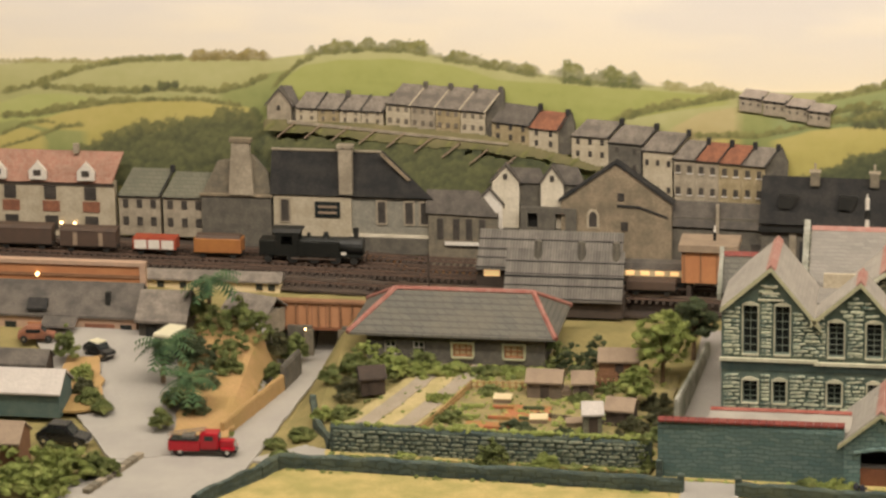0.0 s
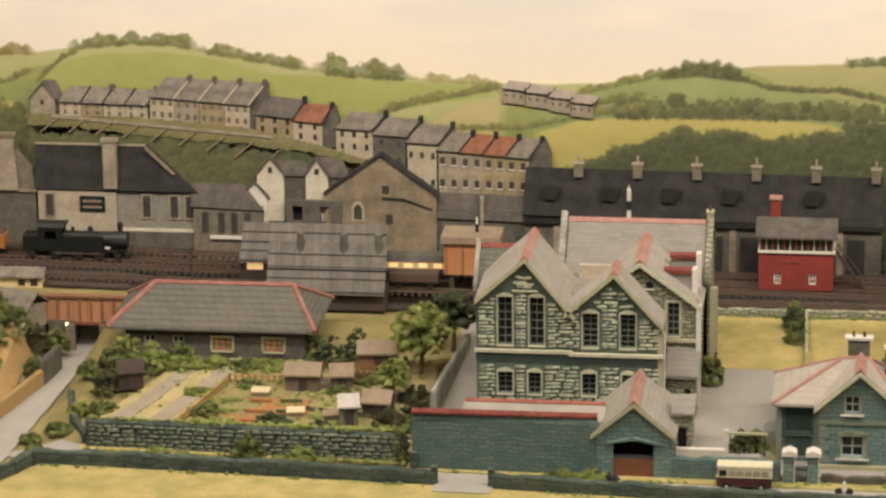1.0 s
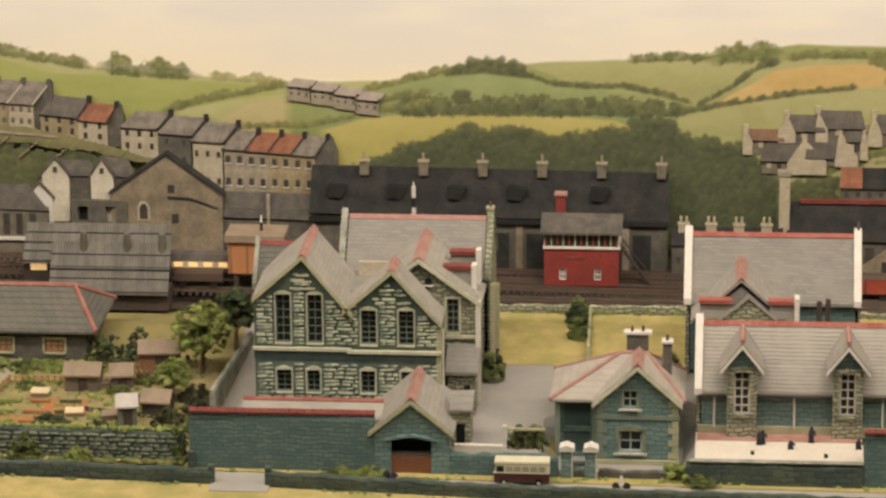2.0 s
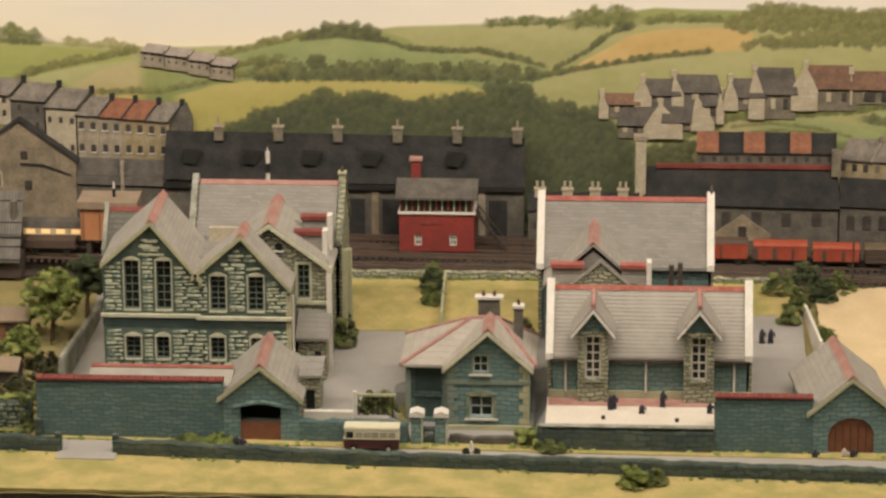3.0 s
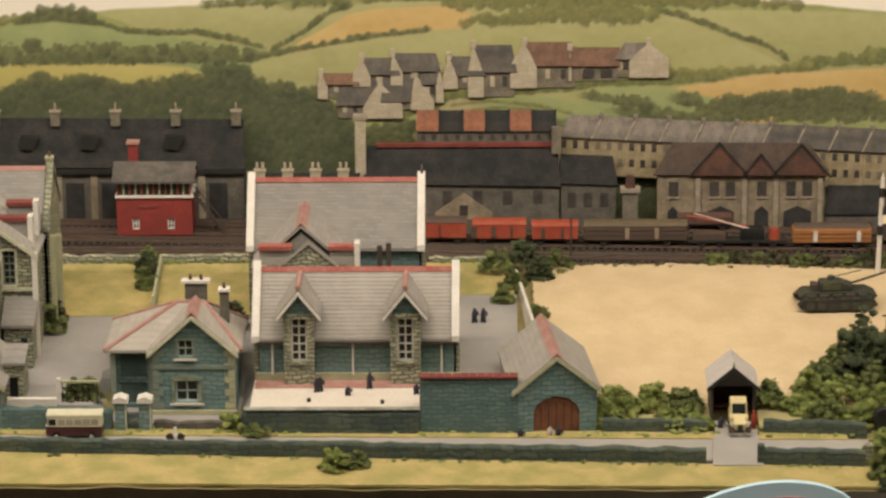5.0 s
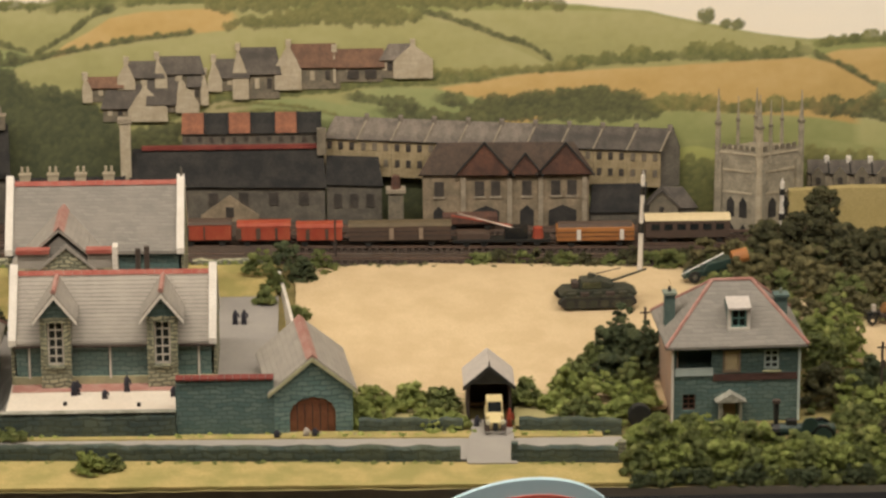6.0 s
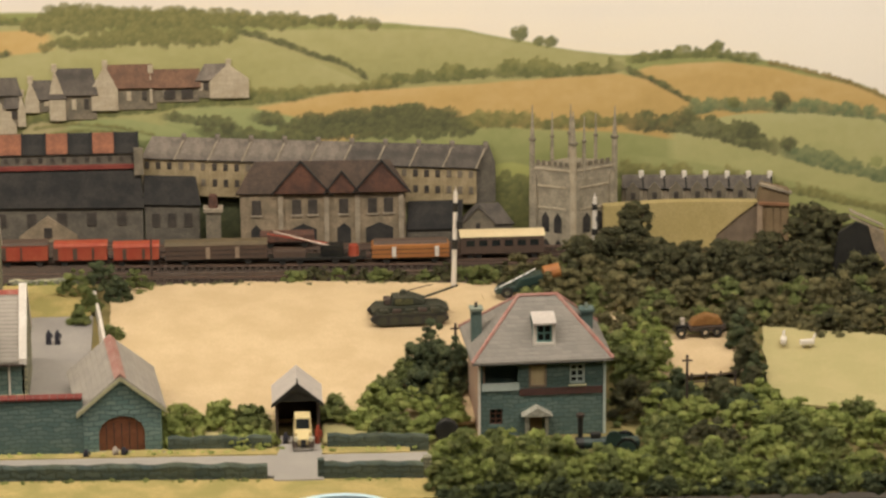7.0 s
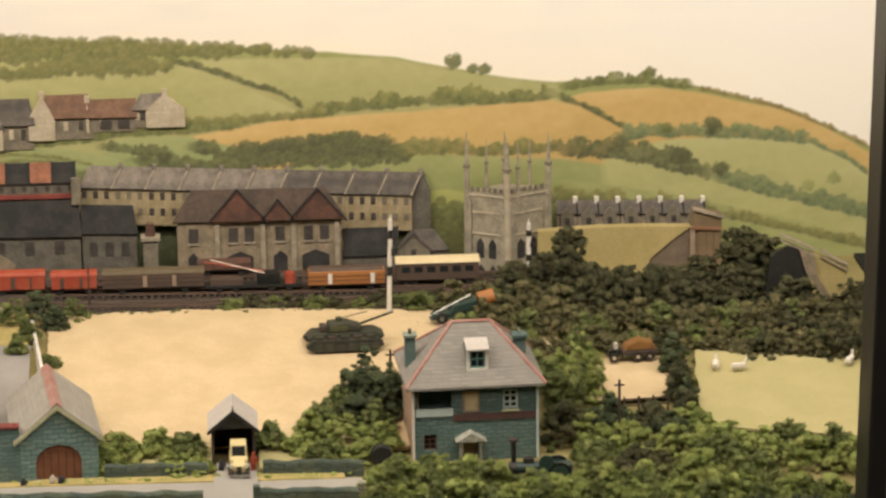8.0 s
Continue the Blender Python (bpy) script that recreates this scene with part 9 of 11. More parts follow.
part("joint", bx(-0.001, 0.206, 0.022, 0.027, 0.066, 0.069), "far_slate_dark", ps2)
for xx in (0.055, 0.130, 0.19):
    part("flue", rd((xx, 0.05, 0.09), (xx, 0.05, 0.124), 0.008, 8, 0.006), "grey_stone", ps2, "sooty ventilator")

# the plate-girder bridge over the lane
br = thing("girder_bridge", -1.500, 0.330, -0.008, 0, "rusty brown plate-girder railway bridge over the lane", "bridge")
part("girder", bx(-0.012, 0.216, 0.0, 0.008, 0.0, 0.044), "board_brown", br)
part("flange", bx(-0.014, 0.218, -0.004, 0.012, 0.044, 0.048), "timber_brown", br)
part("flange", bx(-0.014, 0.218, -0.004, 0.012, -0.004, 0.0), "door_brown", br)
for i in range(11):
    part("stiffener", bx(0.004 + i * 0.0195, 0.0065 + i * 0.0195, -0.003, 0.0, 0.0, 0.044), "timber_brown", br)
part("deck", bx(-0.012, 0.216, 0.008, 0.09, 0.0, 0.010), "soot_black", br)
for xx, ww in ((0.030, 0.042), (0.125, 0.075)):
    ab = thing("bridge_abutment", -1.500 + xx, 0.322, road_z(-1.45) - 0.004, 0, "dark stone bridge abutment beside the lane", "bridge abutment", "bridge abutments")
    part("wall", bx(0.0, ww, 0.0, 0.085, 0.0, 0.056), "grey_stone", ab)
    part("pier", bx(-0.006 if xx > 0.1 else ww - 0.012, 0.010 if xx > 0.1 else ww + 0.004, -0.008, 0.0, 0.0, 0.052), "church_stone", ab)
# added black sheet in place of the deep shade below the bridge
solo("tunnel_dark", bx(-1.43, -1.375, 0.405, 0.41, -0.07, 0.0), "soot_black", 0, 0, 0, "black sheet standing in for the shade under the bridge", "wall", kind="structure")
solo("bridge_lamp", rd((0, 0, 0), (0, 0, 0.003), 0.0016, 8), "lamp_glow", -1.437, 0.312, -0.008, "tiny lit lamp under the bridge", "lamp")

# the hip-roofed goods office
ho = thing("goods_office", -1.335, 0.165, -0.012, 0, "long low stone office with a hipped slate roof", "building")
part("front_wall", pierced(0.03, 0.33, 0.0, 0.050, 0.012, 0.020, [(0.060, 0.080, 0.012, 0.036), (0.108, 0.128, 0.012, 0.036), (0.176, 0.208, 0.012, 0.034), (0.262, 0.294, 0.012, 0.034)]), "grey_stone", ho)
for a, b2 in ((0.060, 0.080), (0.108, 0.128)):
    window(ho, a, b2, 0.012, 0.036, 0.012, 2, 2, 0.002, "white_paint", depth=0.006)
for a, b2 in ((0.176, 0.208), (0.262, 0.294)):
    window(ho, a, b2, 0.012, 0.034, 0.012, 3, 2, 0.002, "shed_rust", pane_mat="cream_paint", depth=0.006, surround="dressed_stone")
part("side_wall", bx(0.32, 0.33, 0.02, 0.18, 0.0, 0.050), "grey_stone", ho)
part("side_wall", bx(0.03, 0.04, 0.02, 0.18, 0.0, 0.050), "grey_stone", ho)
hip_roof(ho, 0.0, 0.350, 0.0, 0.19, 0.048, 0.066, 0.300, 0.095, 0.102, "slate_dark", "ridge_faded", wide=0.0046)

# the kerb where the approach road meets the street
kerb = thing("kerb", -1.591, -0.218, road_z(-1.6) + 0.001, 0, "pale stone kerb with a dark worn edge", "kerb", kind="structure")
for i in range(9):
    s0, s1 = i / 9 + 0.006, (i + 1) / 9 - 0.006
    part("kerb_stone", rounded(pr([(-0.044 * s0, -0.178 * s0), (-0.044 * s1, -0.178 * s1), (-0.044 * s1 - 0.012, -0.178 * s1 + 0.003), (-0.044 * s0 - 0.012, -0.178 * s0 + 0.003)], 0.0, 0.009, "z"), 0.0008), "church_stone" if i % 3 else "pale_render", kerb)

# station buildings at the west end
pw = thing("platform_wall", -2.30, 0.350, 0.0, 0, "long orange-pink platform wall with a pale coping", "wall")
part("wall", bx(0.0, 0.575, 0.0, 0.010, 0.0, 0.084), "shed_rust", pw)
part("coping", bx(-0.002, 0.577, -0.003, 0.013, 0.084, 0.091), "pink_render", pw, "pink-washed coping")
# brown strip drawn as a shadow line below the coping
part("shadow_rail", bx(0.0, 0.57, -0.002, 0.0, 0.062, 0.068), "timber_brown", pw)
part("pier", bx(0.567, 0.577, -0.004, 0.010, 0.0, 0.084), "pink_render", pw)
part("lamp", rd((0.385, -0.006, 0.066), (0.385, -0.001, 0.066), 0.003, 8), "lamp_glow", pw, "small lit wall lamp")
stb = thing("station_building", -2.20, 0.205, -0.02, 0, "long low station building with slate roof and cream walls", "building")
part("wall", bx(0.0, 0.490, 0.016, 0.11, 0.0, 0.053), "pink_render", stb)
gable_roof_x(stb, -0.004, 0.494, 0.068, 0.056, 0.050, 0.094, "far_slate", 0.004, None)
for xx, ww, m in ((0.40, 0.052, "far_tile_red"), (0.30, 0.03, "shed_rust"), (0.26, 0.02, "dark_pane"), (0.462, 0.02, "dark_pane"), (0.36, 0.02, "dark_pane")):
    part("door", bx(xx, xx + ww, 0.0145, 0.016, 0.0, 0.040), m, stb)
part("awning", pr([(-0.016, 0.040), (0.012, 0.050), (0.012, 0.053), (-0.016, 0.043)], 0.33, 0.39, "x"), "far_slate", stb)
part("chimney", bx(0.434, 0.442, 0.03, 0.040, 0.06, 0.092), "soot_black", stb)
part("skylight", pr([(0.012, 0.062), (0.030, 0.076), (0.030, 0.079), (0.012, 0.065)], 0.30, 0.335, "x"), "far_slate_dark", stb)
st2 = thing("station_annex", -1.700, 0.190, -0.012, 0, "small grey slate-roofed station annex", "building")
part("wall", bx(0.0, 0.080, 0.01, 0.09, 0.0, 0.050), "grey_stone", st2)
gable_roof_x(st2, -0.004, 0.086, 0.05, 0.054, 0.048, 0.086, "far_slate_pale", 0.004, None)
part("door", bx(0.012, 0.032, 0.008, 0.0098, 0.0, 0.038), "dark_pane", st2)
part("lamp", rd((0.092, 0.0, 0.040), (0.096, -0.004, 0.040), 0.002, 8), "lamp_glow", st2, "small lit lamp")
cs = thing("platform_shelter", -1.742, 0.425, 0.018, 0, "pale yellow platform shelter with dark windows", "shelter")
part("wall", bx(0.0, 0.238, 0.0, 0.03, 0.0, 0.024), "cream_paint", cs)
part("roof", pr([(-0.006, 0.024), (0.016, 0.036), (0.036, 0.024), (0.036, 0.021), (-0.006, 0.021)], -0.004, 0.242, "x"), "far_slate_pale", cs)
for xx in (0.196, 0.218, 0.02, 0.06):
    part("window", bx(xx, xx + 0.012, -0.0014, 0.0, 0.007, 0.018), "dark_pane", cs)
gab = thing("stone_store", -1.575, 0.30, -0.012, -20, "small pale stone store under the palms", "shed")
part("wall", bx(0.0, 0.085, 0.0, 0.06, 0.0, 0.040), "pale_render", gab)
gable_roof_x(gab, -0.004, 0.089, 0.03, 0.036, 0.038, 0.062, "far_slate_pale", 0.003, None)

# signals
def signal(x, y, z, h, label, bands=True):
    s = thing("railway_signal", x, y, z, 0, label, "railway signal", "signals")
    part("post", rd((0, 0, 0), (0, 0, h), 0.0044, 8, 0.0036), "white_paint", s)
    if bands:
        part("band", rd((0, 0, h * 0.80), (0, 0, h * 0.89), 0.0048, 8), "soot_black", s)
        part("band", rd((0, 0, h * 0.40), (0, 0, h * 0.50), 0.0052, 8), "soot_black", s)
    part("arm", bx(0.002, 0.012, -0.004, -0.003, h * 0.62, h * 0.70), "soot_black", s)
    part("finial", rd((0, 0, h), (0, 0, h + 0.008), 0.002, 7, 0.0005), "white_paint", s)
    return s


signal(1.006, 0.410, -0.012, 0.165, "white wooden railway signal post with a dark arm", True).rotation_euler.y = radians(1.5)
signal(1.253, 0.500, 0.0, 0.112, "white and black banded railway signal", True)
signal(-0.497, 0.560, 0.0, 0.185, "white and black banded railway signal behind the school", True)
solo("lamp_post", rd((0, 0, 0), (0, 0, 0.075), 0.0018, 6), "timber_dark", -1.245, 0.45, 0.018, "thin dark platform lamp post", "lamp post")
solo("lamp_post", rd((0, 0, 0), (0, 0, 0.075), 0.0016, 6), "timber_dark", 0.498, 0.47, -0.008, "thin dark lamp post beside the line", "lamp post")


# ---- trees, bushes and hedges of foam foliage ----
def at_ground(x, y, lift=0.0):
    return ground_z(x, y) + lift


def plant(x, y, rx, ry, h, mat, label, count=26, size=0.016, seed=None, group="", lift=0.0, category="bush"):
    return bush(x, y, at_ground(x, y, lift), rx, ry, h, mat, seed if seed is not None else int(abs(x) * 9173 + abs(y) * 5651 + h * 977), label, int(count * 3.4), size * 0.60, group, category)


def small_tree(x, y, z, h, r, mat, label, seed, count=40, size=0.015):
    """A tapered trunk with limbs and a ragged crown of clumps."""
    t = thing("tree", x, y, z, 0, label, "tree")
    rng = random.Random(seed)
    tr = rd((0, 0, -0.004), (0.002, 0, h * 0.5), 0.0045, 7, 0.0025)
    for i in range(5):
        a = i * 1.3 + rng.random()
        rod(tr, (0.001, 0, h * (0.3 + 0.05 * i)), (math.cos(a) * r * 0.6, math.sin(a) * r * 0.6, h * (0.55 + 0.07 * i)), 0.002, 5, 0.001)
    part("trunk", tr, "palm_trunk", t)

    def spread(g):
        a, e, q = g.uniform(0, 6.283), g.uniform(-0.9, 1.4), g.random() ** 0.45
        return (r * q * math.cos(a) * math.cos(e), r * q * math.sin(a) * math.cos(e), h * 0.62 + h * 0.38 * q * math.sin(e)), 1.0 - 0.3 * q
    foliage("crown", blobs(int(count * 3.4), spread, size * 0.62, seed, 1.0, 1, 30), mat, t)
    return t


OL, BR, DK, FI, DR = "leaf_olive", "leaf_bright", "leaf_dark", "leaf_fir", "leaf_dry"
BUSH = "rounded olive-green foam bush"
# east: round the cornfield, the garage and the villa
for x, y, r, h, m in ((0.50, -0.10, 0.034, 0.045, BR), (0.555, -0.13, 0.038, 0.048, BR), (0.535, -0.165, 0.030, 0.036, BR), (0.615, -0.115, 0.034, 0.044, BR), (0.660, -0.12, 0.030, 0.046, OL), (0.640, -0.175, 0.034, 0.030, BR), (0.680, -0.185, 0.022, 0.026, BR),
                      (0.790, -0.10, 0.026, 0.045, OL), (0.830, -0.12, 0.026, 0.030, BR), (0.860, -0.08, 0.036, 0.055, BR), (0.905, -0.10, 0.040, 0.062, BR), (0.875, -0.155, 0.036, 0.040, OL), (0.93, -0.16, 0.034, 0.044, BR), (0.965, -0.12, 0.030, 0.052, BR), (0.955, -0.06, 0.036, 0.062, OL), (0.905, 0.02, 0.030, 0.050, OL), (0.875, -0.03, 0.034, 0.052, OL), (0.925, -0.02, 0.036, 0.060, FI), (0.985, 0.06, 0.026, 0.055, FI)):
    plant(x, y, r, r * 0.9, h, m, BUSH + " beside the cornfield", 24, 0.0135, group="field bushes")
for x, y, r, h in ((0.950, 0.045, 0.040, 0.098), (0.985, 0.015, 0.036, 0.090), (0.962, 0.000, 0.036, 0.080), (0.925, 0.040, 0.028, 0.070)):
    plant(x, y, r, r, h, FI, "tall dark green foam bush beside the cornfield", 40, 0.0135, group="tall field bushes")
solo("tyre", rounded(rd((0, -0.008, 0.018), (0, 0.008, 0.018), 0.018, 16), 0.002), "soot_black", 0.959, -0.180, road_z(0.95), "black tyre-like drum half hidden in the bushes", "drum")
rng_h = random.Random(5)
for i in range(26):
    x = 0.945 + i * 0.0275
    y = -0.385 + 0.012 * math.sin(i * 1.7)
    plant(x, y, 0.030, 0.030, 0.040 + 0.014 * rng_h.random(), BR if i % 3 else OL, "thick yellow-green foam hedge along the front edge", 20, 0.0135, 300 + i, "front hedge", 0.0, "hedge")
for i in range(20):
    x = 0.955 + i * 0.022 + rng_h.uniform(-0.01, 0.01)
    y = -0.325 + rng_h.uniform(-0.02, 0.02)
    plant(x, y, 0.030, 0.026, (0.046 + 0.018 * rng_h.random()) * (0.62 if 1.13 < x < 1.27 else 1.0), (BR, OL)[i % 2], "thick yellow-green foam hedge along the front edge", 20, 0.0135, 340 + i, "front hedge", 0.0, "hedge")
for i in range(8):
    plant(0.962 + i * 0.022, -0.245 + 0.012 * math.sin(i * 2.3), 0.024, 0.020, 0.030 + 0.012 * rng_h.random(), (BR, OL)[i % 2], "leafy yellow-green bush before the villa", 20, 0.0125, 700 + i, "villa front bushes")
# row of darker foliage that imitates the shade at the hedge's foot
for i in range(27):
    plant(0.95 + i * 0.027, -0.418, 0.024, 0.012, 0.020 + 0.010 * rng_h.random(), (FI, OL, FI)[i % 3], "foot of the foam hedge, its shade put in as darker leaf colour", 18, 0.012, 370 + i, "front hedge", -0.004, "hedge")
for i, (x, y, r, h, m) in enumerate(((1.255, -0.10, 0.036, 0.070, DK), (1.265, -0.03, 0.040, 0.095, OL), (1.295, 0.015, 0.044, 0.138, BR), (1.245, 0.05, 0.036, 0.070, OL), (1.33, -0.06, 0.036, 0.060, FI), (1.29, -0.12, 0.036, 0.055, BR), (1.29, -0.20, 0.040, 0.048, OL), (1.35, -0.15, 0.044, 0.055, BR),
                                     (1.36, -0.23, 0.040, 0.045, DK), (1.42, -0.18, 0.044, 0.055, BR), (1.42, -0.10, 0.030, 0.045, FI), (1.48, -0.22, 0.044, 0.050, OL), (1.50, -0.15, 0.040, 0.050, BR), (1.55, -0.20, 0.044, 0.050, BR), (1.60, -0.16, 0.040, 0.050, OL), (1.62, -0.23, 0.044, 0.050, BR), (1.67, -0.19, 0.040, 0.050, OL), (1.69, -0.25, 0.044, 0.050, BR), (1.44, -0.26, 0.034, 0.040, BR), (1.53, -0.27, 0.034, 0.040, OL), (1.40, -0.04, 0.030, 0.036, DK), (1.46, -0.08, 0.034, 0.050, BR),
                                     (1.22, 0.13, 0.030, 0.050, OL), (1.27, 0.12, 0.030, 0.060, BR), (1.31, 0.09, 0.026, 0.050, OL))):
    plant(x, y, r, r, h, m, BUSH + " in the dense thicket by the villa", 26, 0.0145, 400 + i, "villa thicket")
for i in range(9):
    plant(1.455 + 0.008 * math.sin(i * 2.1), -0.02 + i * 0.028, 0.018, 0.020, 0.044 + 0.012 * (i % 3), (DK, FI)[i % 2], "dark straggling hedge between the small fields", 16, 0.012, 430 + i, "dark field hedge", 0.0, "hedge")
for i in range(34):
    x = 1.12 + (i % 17) * 0.037 + rng_h.uniform(-0.01, 0.01)
    y = 0.30 + 0.09 * (i // 17) + rng_h.uniform(-0.02, 0.03)
    hh = 0.040 + 0.022 * rng_h.random() + (0.02 if i > 16 and x > 1.3 else 0)
    plant(x, y, 0.034, 0.034, hh, (DK if x > 1.3 else DR) if i > 16 else (OL, DR, DR)[i % 3], "dull brown-green scrub below the railway bank", 22, 0.0135, 460 + i, "railway scrub")
for i in range(16):
    plant(1.20 + i * 0.034, 0.225 + rng_h.uniform(-0.02, 0.03), 0.030, 0.028, 0.026 + 0.015 * rng_h.random(), (DR, OL)[i % 3 == 0], "dry brown-green scrub on the field edge", 18, 0.012, 520 + i, "railway scrub")
for i, (x, y, h, r) in enumerate(((1.225, 0.47, 0.075, 0.038), (1.275, 0.48, 0.085, 0.040), (1.315, 0.47, 0.095, 0.036), (1.35, 0.46, 0.074, 0.040), (1.41, 0.45, 0.070, 0.044), (1.47, 0.46, 0.066, 0.045), (1.545, 0.46, 0.080, 0.046), (1.612, 0.46, 0.140, 0.044), (1.655, 0.46, 0.125, 0.040), (1.52, 0.42, 0.070, 0.045), (1.61, 0.41, 0.085, 0.046), (1.325, 0.52, 0.125, 0.030))):
    small_tree(x, y, at_ground(x, y) - 0.004, h, r, DK, "dark brown-green tree on the railway bank", 540 + i, 44, 0.0155)
for i in range(12):
    plant(0.74 + i * 0.036, 0.452 + 0.008 * math.sin(i), 0.026, 0.014, 0.018 + 0.014 * rng_h.random(), (OL, DK)[i % 2], "low scrub along the railway fence", 14, 0.0105, 560 + i, "line-side scrub")
for i in range(9):
    plant(1.06 + i * 0.03, 0.43 + 0.02 * math.sin(i * 2), 0.028, 0.022, 0.030 + 0.02 * rng_h.random(), (OL, DK)[i % 2], "low scrub along the railway fence", 16, 0.012, 580 + i, "line-side scrub")
for i in range(16):
    x, y = 1.62 + 0.058 * (i % 4) + rng_h.uniform(-0.01, 0.01), 0.19 + 0.075 * (i // 4) + rng_h.uniform(-0.02, 0.02)
    plant(x, y, 0.040, 0.040, 0.034 + 0.030 * rng_h.random(), (DK, DR, DK)[i % 3], "dull brown-green scrub below the railway bank", 22, 0.0135, 800 + i, "railway scrub")
# middle: yard bushes
for i, (x, y, r, h, m, lb) in enumerate(((0.375, 0.37, 0.030, 0.050, OL, "beside the boundary wall"), (0.415, 0.385, 0.030, 0.062, FI, "beside the boundary wall"), (0.40, 0.30, 0.022, 0.038, OL, "beside the boundary wall"), (0.445, 0.36, 0.022, 0.045, FI, "beside the boundary wall"), (0.47, 0.41, 0.030, 0.040, OL, "beside the railway"), (0.385, 0.24, 0.016, 0.030, OL, "beside the boundary wall"), (0.44, 0.20, 0.016, 0.028, OL, "beside the boundary wall"),
                                         (-0.02, -0.19, 0.030, 0.036, BR, "at the lodge's corner"), (0.01, -0.215, 0.026, 0.022, OL, "at the lodge's corner"), (0.135, -0.365, 0.026, 0.040, BR, "on the front field"), (0.165, -0.350, 0.020, 0.026, OL, "on the front field"), (-0.335, 0.13, 0.022, 0.055, OL, "beside the school wing"), (-0.335, 0.17, 0.018, 0.045, DK, "beside the school wing"), (-0.205, 0.36, 0.018, 0.050, FI, "beside the playing field wall"), (-0.20, 0.30, 0.016, 0.040, OL, "beside the playing field wall"), (-0.205, 0.40, 0.018, 0.040, OL, "beside the playing field wall"),
                                         (-0.50, -0.215, 0.034, 0.016, BR, "below the school wall"), (-0.545, -0.21, 0.024, 0.012, OL, "below the school wall"), (-0.272, -0.142, 0.020, 0.036, OL, "behind the trellis screen"), (-0.245, -0.140, 0.018, 0.034, OL, "behind the trellis screen"), (-0.05, 0.14, 0.026, 0.05, DK, "between the lodge and the hall"), (0.30, -0.215, 0.0, 0.0, OL, ""))):
    if h:
        plant(x, y, r, r * 0.8, h, m, "small olive foam bush " + lb, 16, 0.0115, 600 + i, "yard bushes")
# west: allotments and lane
small_tree(-0.805, 0.13, at_ground(-0.8, 0.13), 0.125, 0.050, BR, "yellow-olive apple tree beside the allotments", 640, 60, 0.0145)
small_tree(-0.765, 0.24, at_ground(-0.77, 0.24), 0.10, 0.04, FI, "dark green tree beside the allotments", 641, 44, 0.0145)
small_tree(-0.84, 0.03, at_ground(-0.84, 0.03), 0.070, 0.032, BR, "small yellow-green fruit tree", 642, 36, 0.0125)
for i, (x, y, r, h, m) in enumerate(((-0.955, 0.16, 0.034, 0.055, FI), (-0.995, 0.20, 0.030, 0.050, OL), (-0.92, 0.21, 0.026, 0.045, FI), (-0.80, 0.03, 0.028, 0.030, DK), (-0.79, -0.03, 0.028, 0.036, DK), (-0.83, -0.07, 0.028, 0.026, DK), (-0.87, 0.02, 0.028, 0.022, DK), (-0.79, -0.10, 0.022, 0.024, OL),
                                     (-1.275, 0.10, 0.036, 0.045, OL), (-1.245, 0.13, 0.030, 0.036, BR), (-1.31, 0.03, 0.022, 0.036, DK), (-1.335, -0.045, 0.022, 0.020, BR), (-1.30, -0.05, 0.022, 0.018, OL), (-1.35, 0.09, 0.018, 0.030, OL), (-1.20, 0.14, 0.034, 0.022, BR), (-1.15, 0.15, 0.030, 0.018, BR), (-1.10, 0.145, 0.028, 0.016, OL), (-1.05, 0.15, 0.030, 0.014, BR), (-1.36, -0.10, 0.024, 0.014, OL), (-1.40, -0.135, 0.018, 0.012, OL), (-1.375, -0.19, 0.02, 0.010, OL),
                                     (-1.042, -0.172, 0.026, 0.042, OL), (-1.298, 0.150, 0.030, 0.052, BR), (-1.255, 0.155, 0.032, 0.036, BR), (-1.21, 0.160, 0.034, 0.030, OL), (-1.32, 0.125, 0.022, 0.044, OL), (-0.955, -0.185, 0.022, 0.026, BR), (-0.80, -0.165, 0.016, 0.060, OL), (-1.18, -0.155, 0.024, 0.008, BR), (-1.13, -0.05, 0.030, 0.016, OL), (-1.16, 0.03, 0.022, 0.014, BR), (-1.02, -0.08, 0.026, 0.014, FI), (-0.94, -0.10, 0.020, 0.014, FI), (-1.08, 0.07, 0.02, 0.014, OL), (-0.98, 0.09, 0.022, 0.016, OL), (-0.89, 0.10, 0.024, 0.020, OL), (-0.93, 0.05, 0.02, 0.016, OL))):
    plant(x, y, r, r * 0.85, h, m, "small green foam shrub in the allotments", 18, 0.0105, 650 + i, "allotment shrubs")
for i, (x, y, r, h, m) in enumerate(((-1.84, -0.32, 0.045, 0.050, BR), (-1.79, -0.34, 0.045, 0.055, BR), (-1.73, -0.33, 0.045, 0.060, BR), (-1.68, -0.33, 0.040, 0.055, BR), (-1.64, -0.31, 0.030, 0.040, OL), (-1.76, -0.39, 0.045, 0.040, BR), (-1.70, -0.39, 0.040, 0.036, BR), (-1.81, -0.28, 0.034, 0.065, "leaf_rust"), (-1.86, -0.38, 0.04, 0.04, OL), (-1.72, -0.28, 0.03, 0.04, OL), (-1.81, -0.36, 0.03, 0.035, "leaf_rust"))):
    plant(x, y, r, r, h, m, "yellow-green foam bush at the layout's front corner", 24, 0.0145, 700 + i, "front corner bushes")
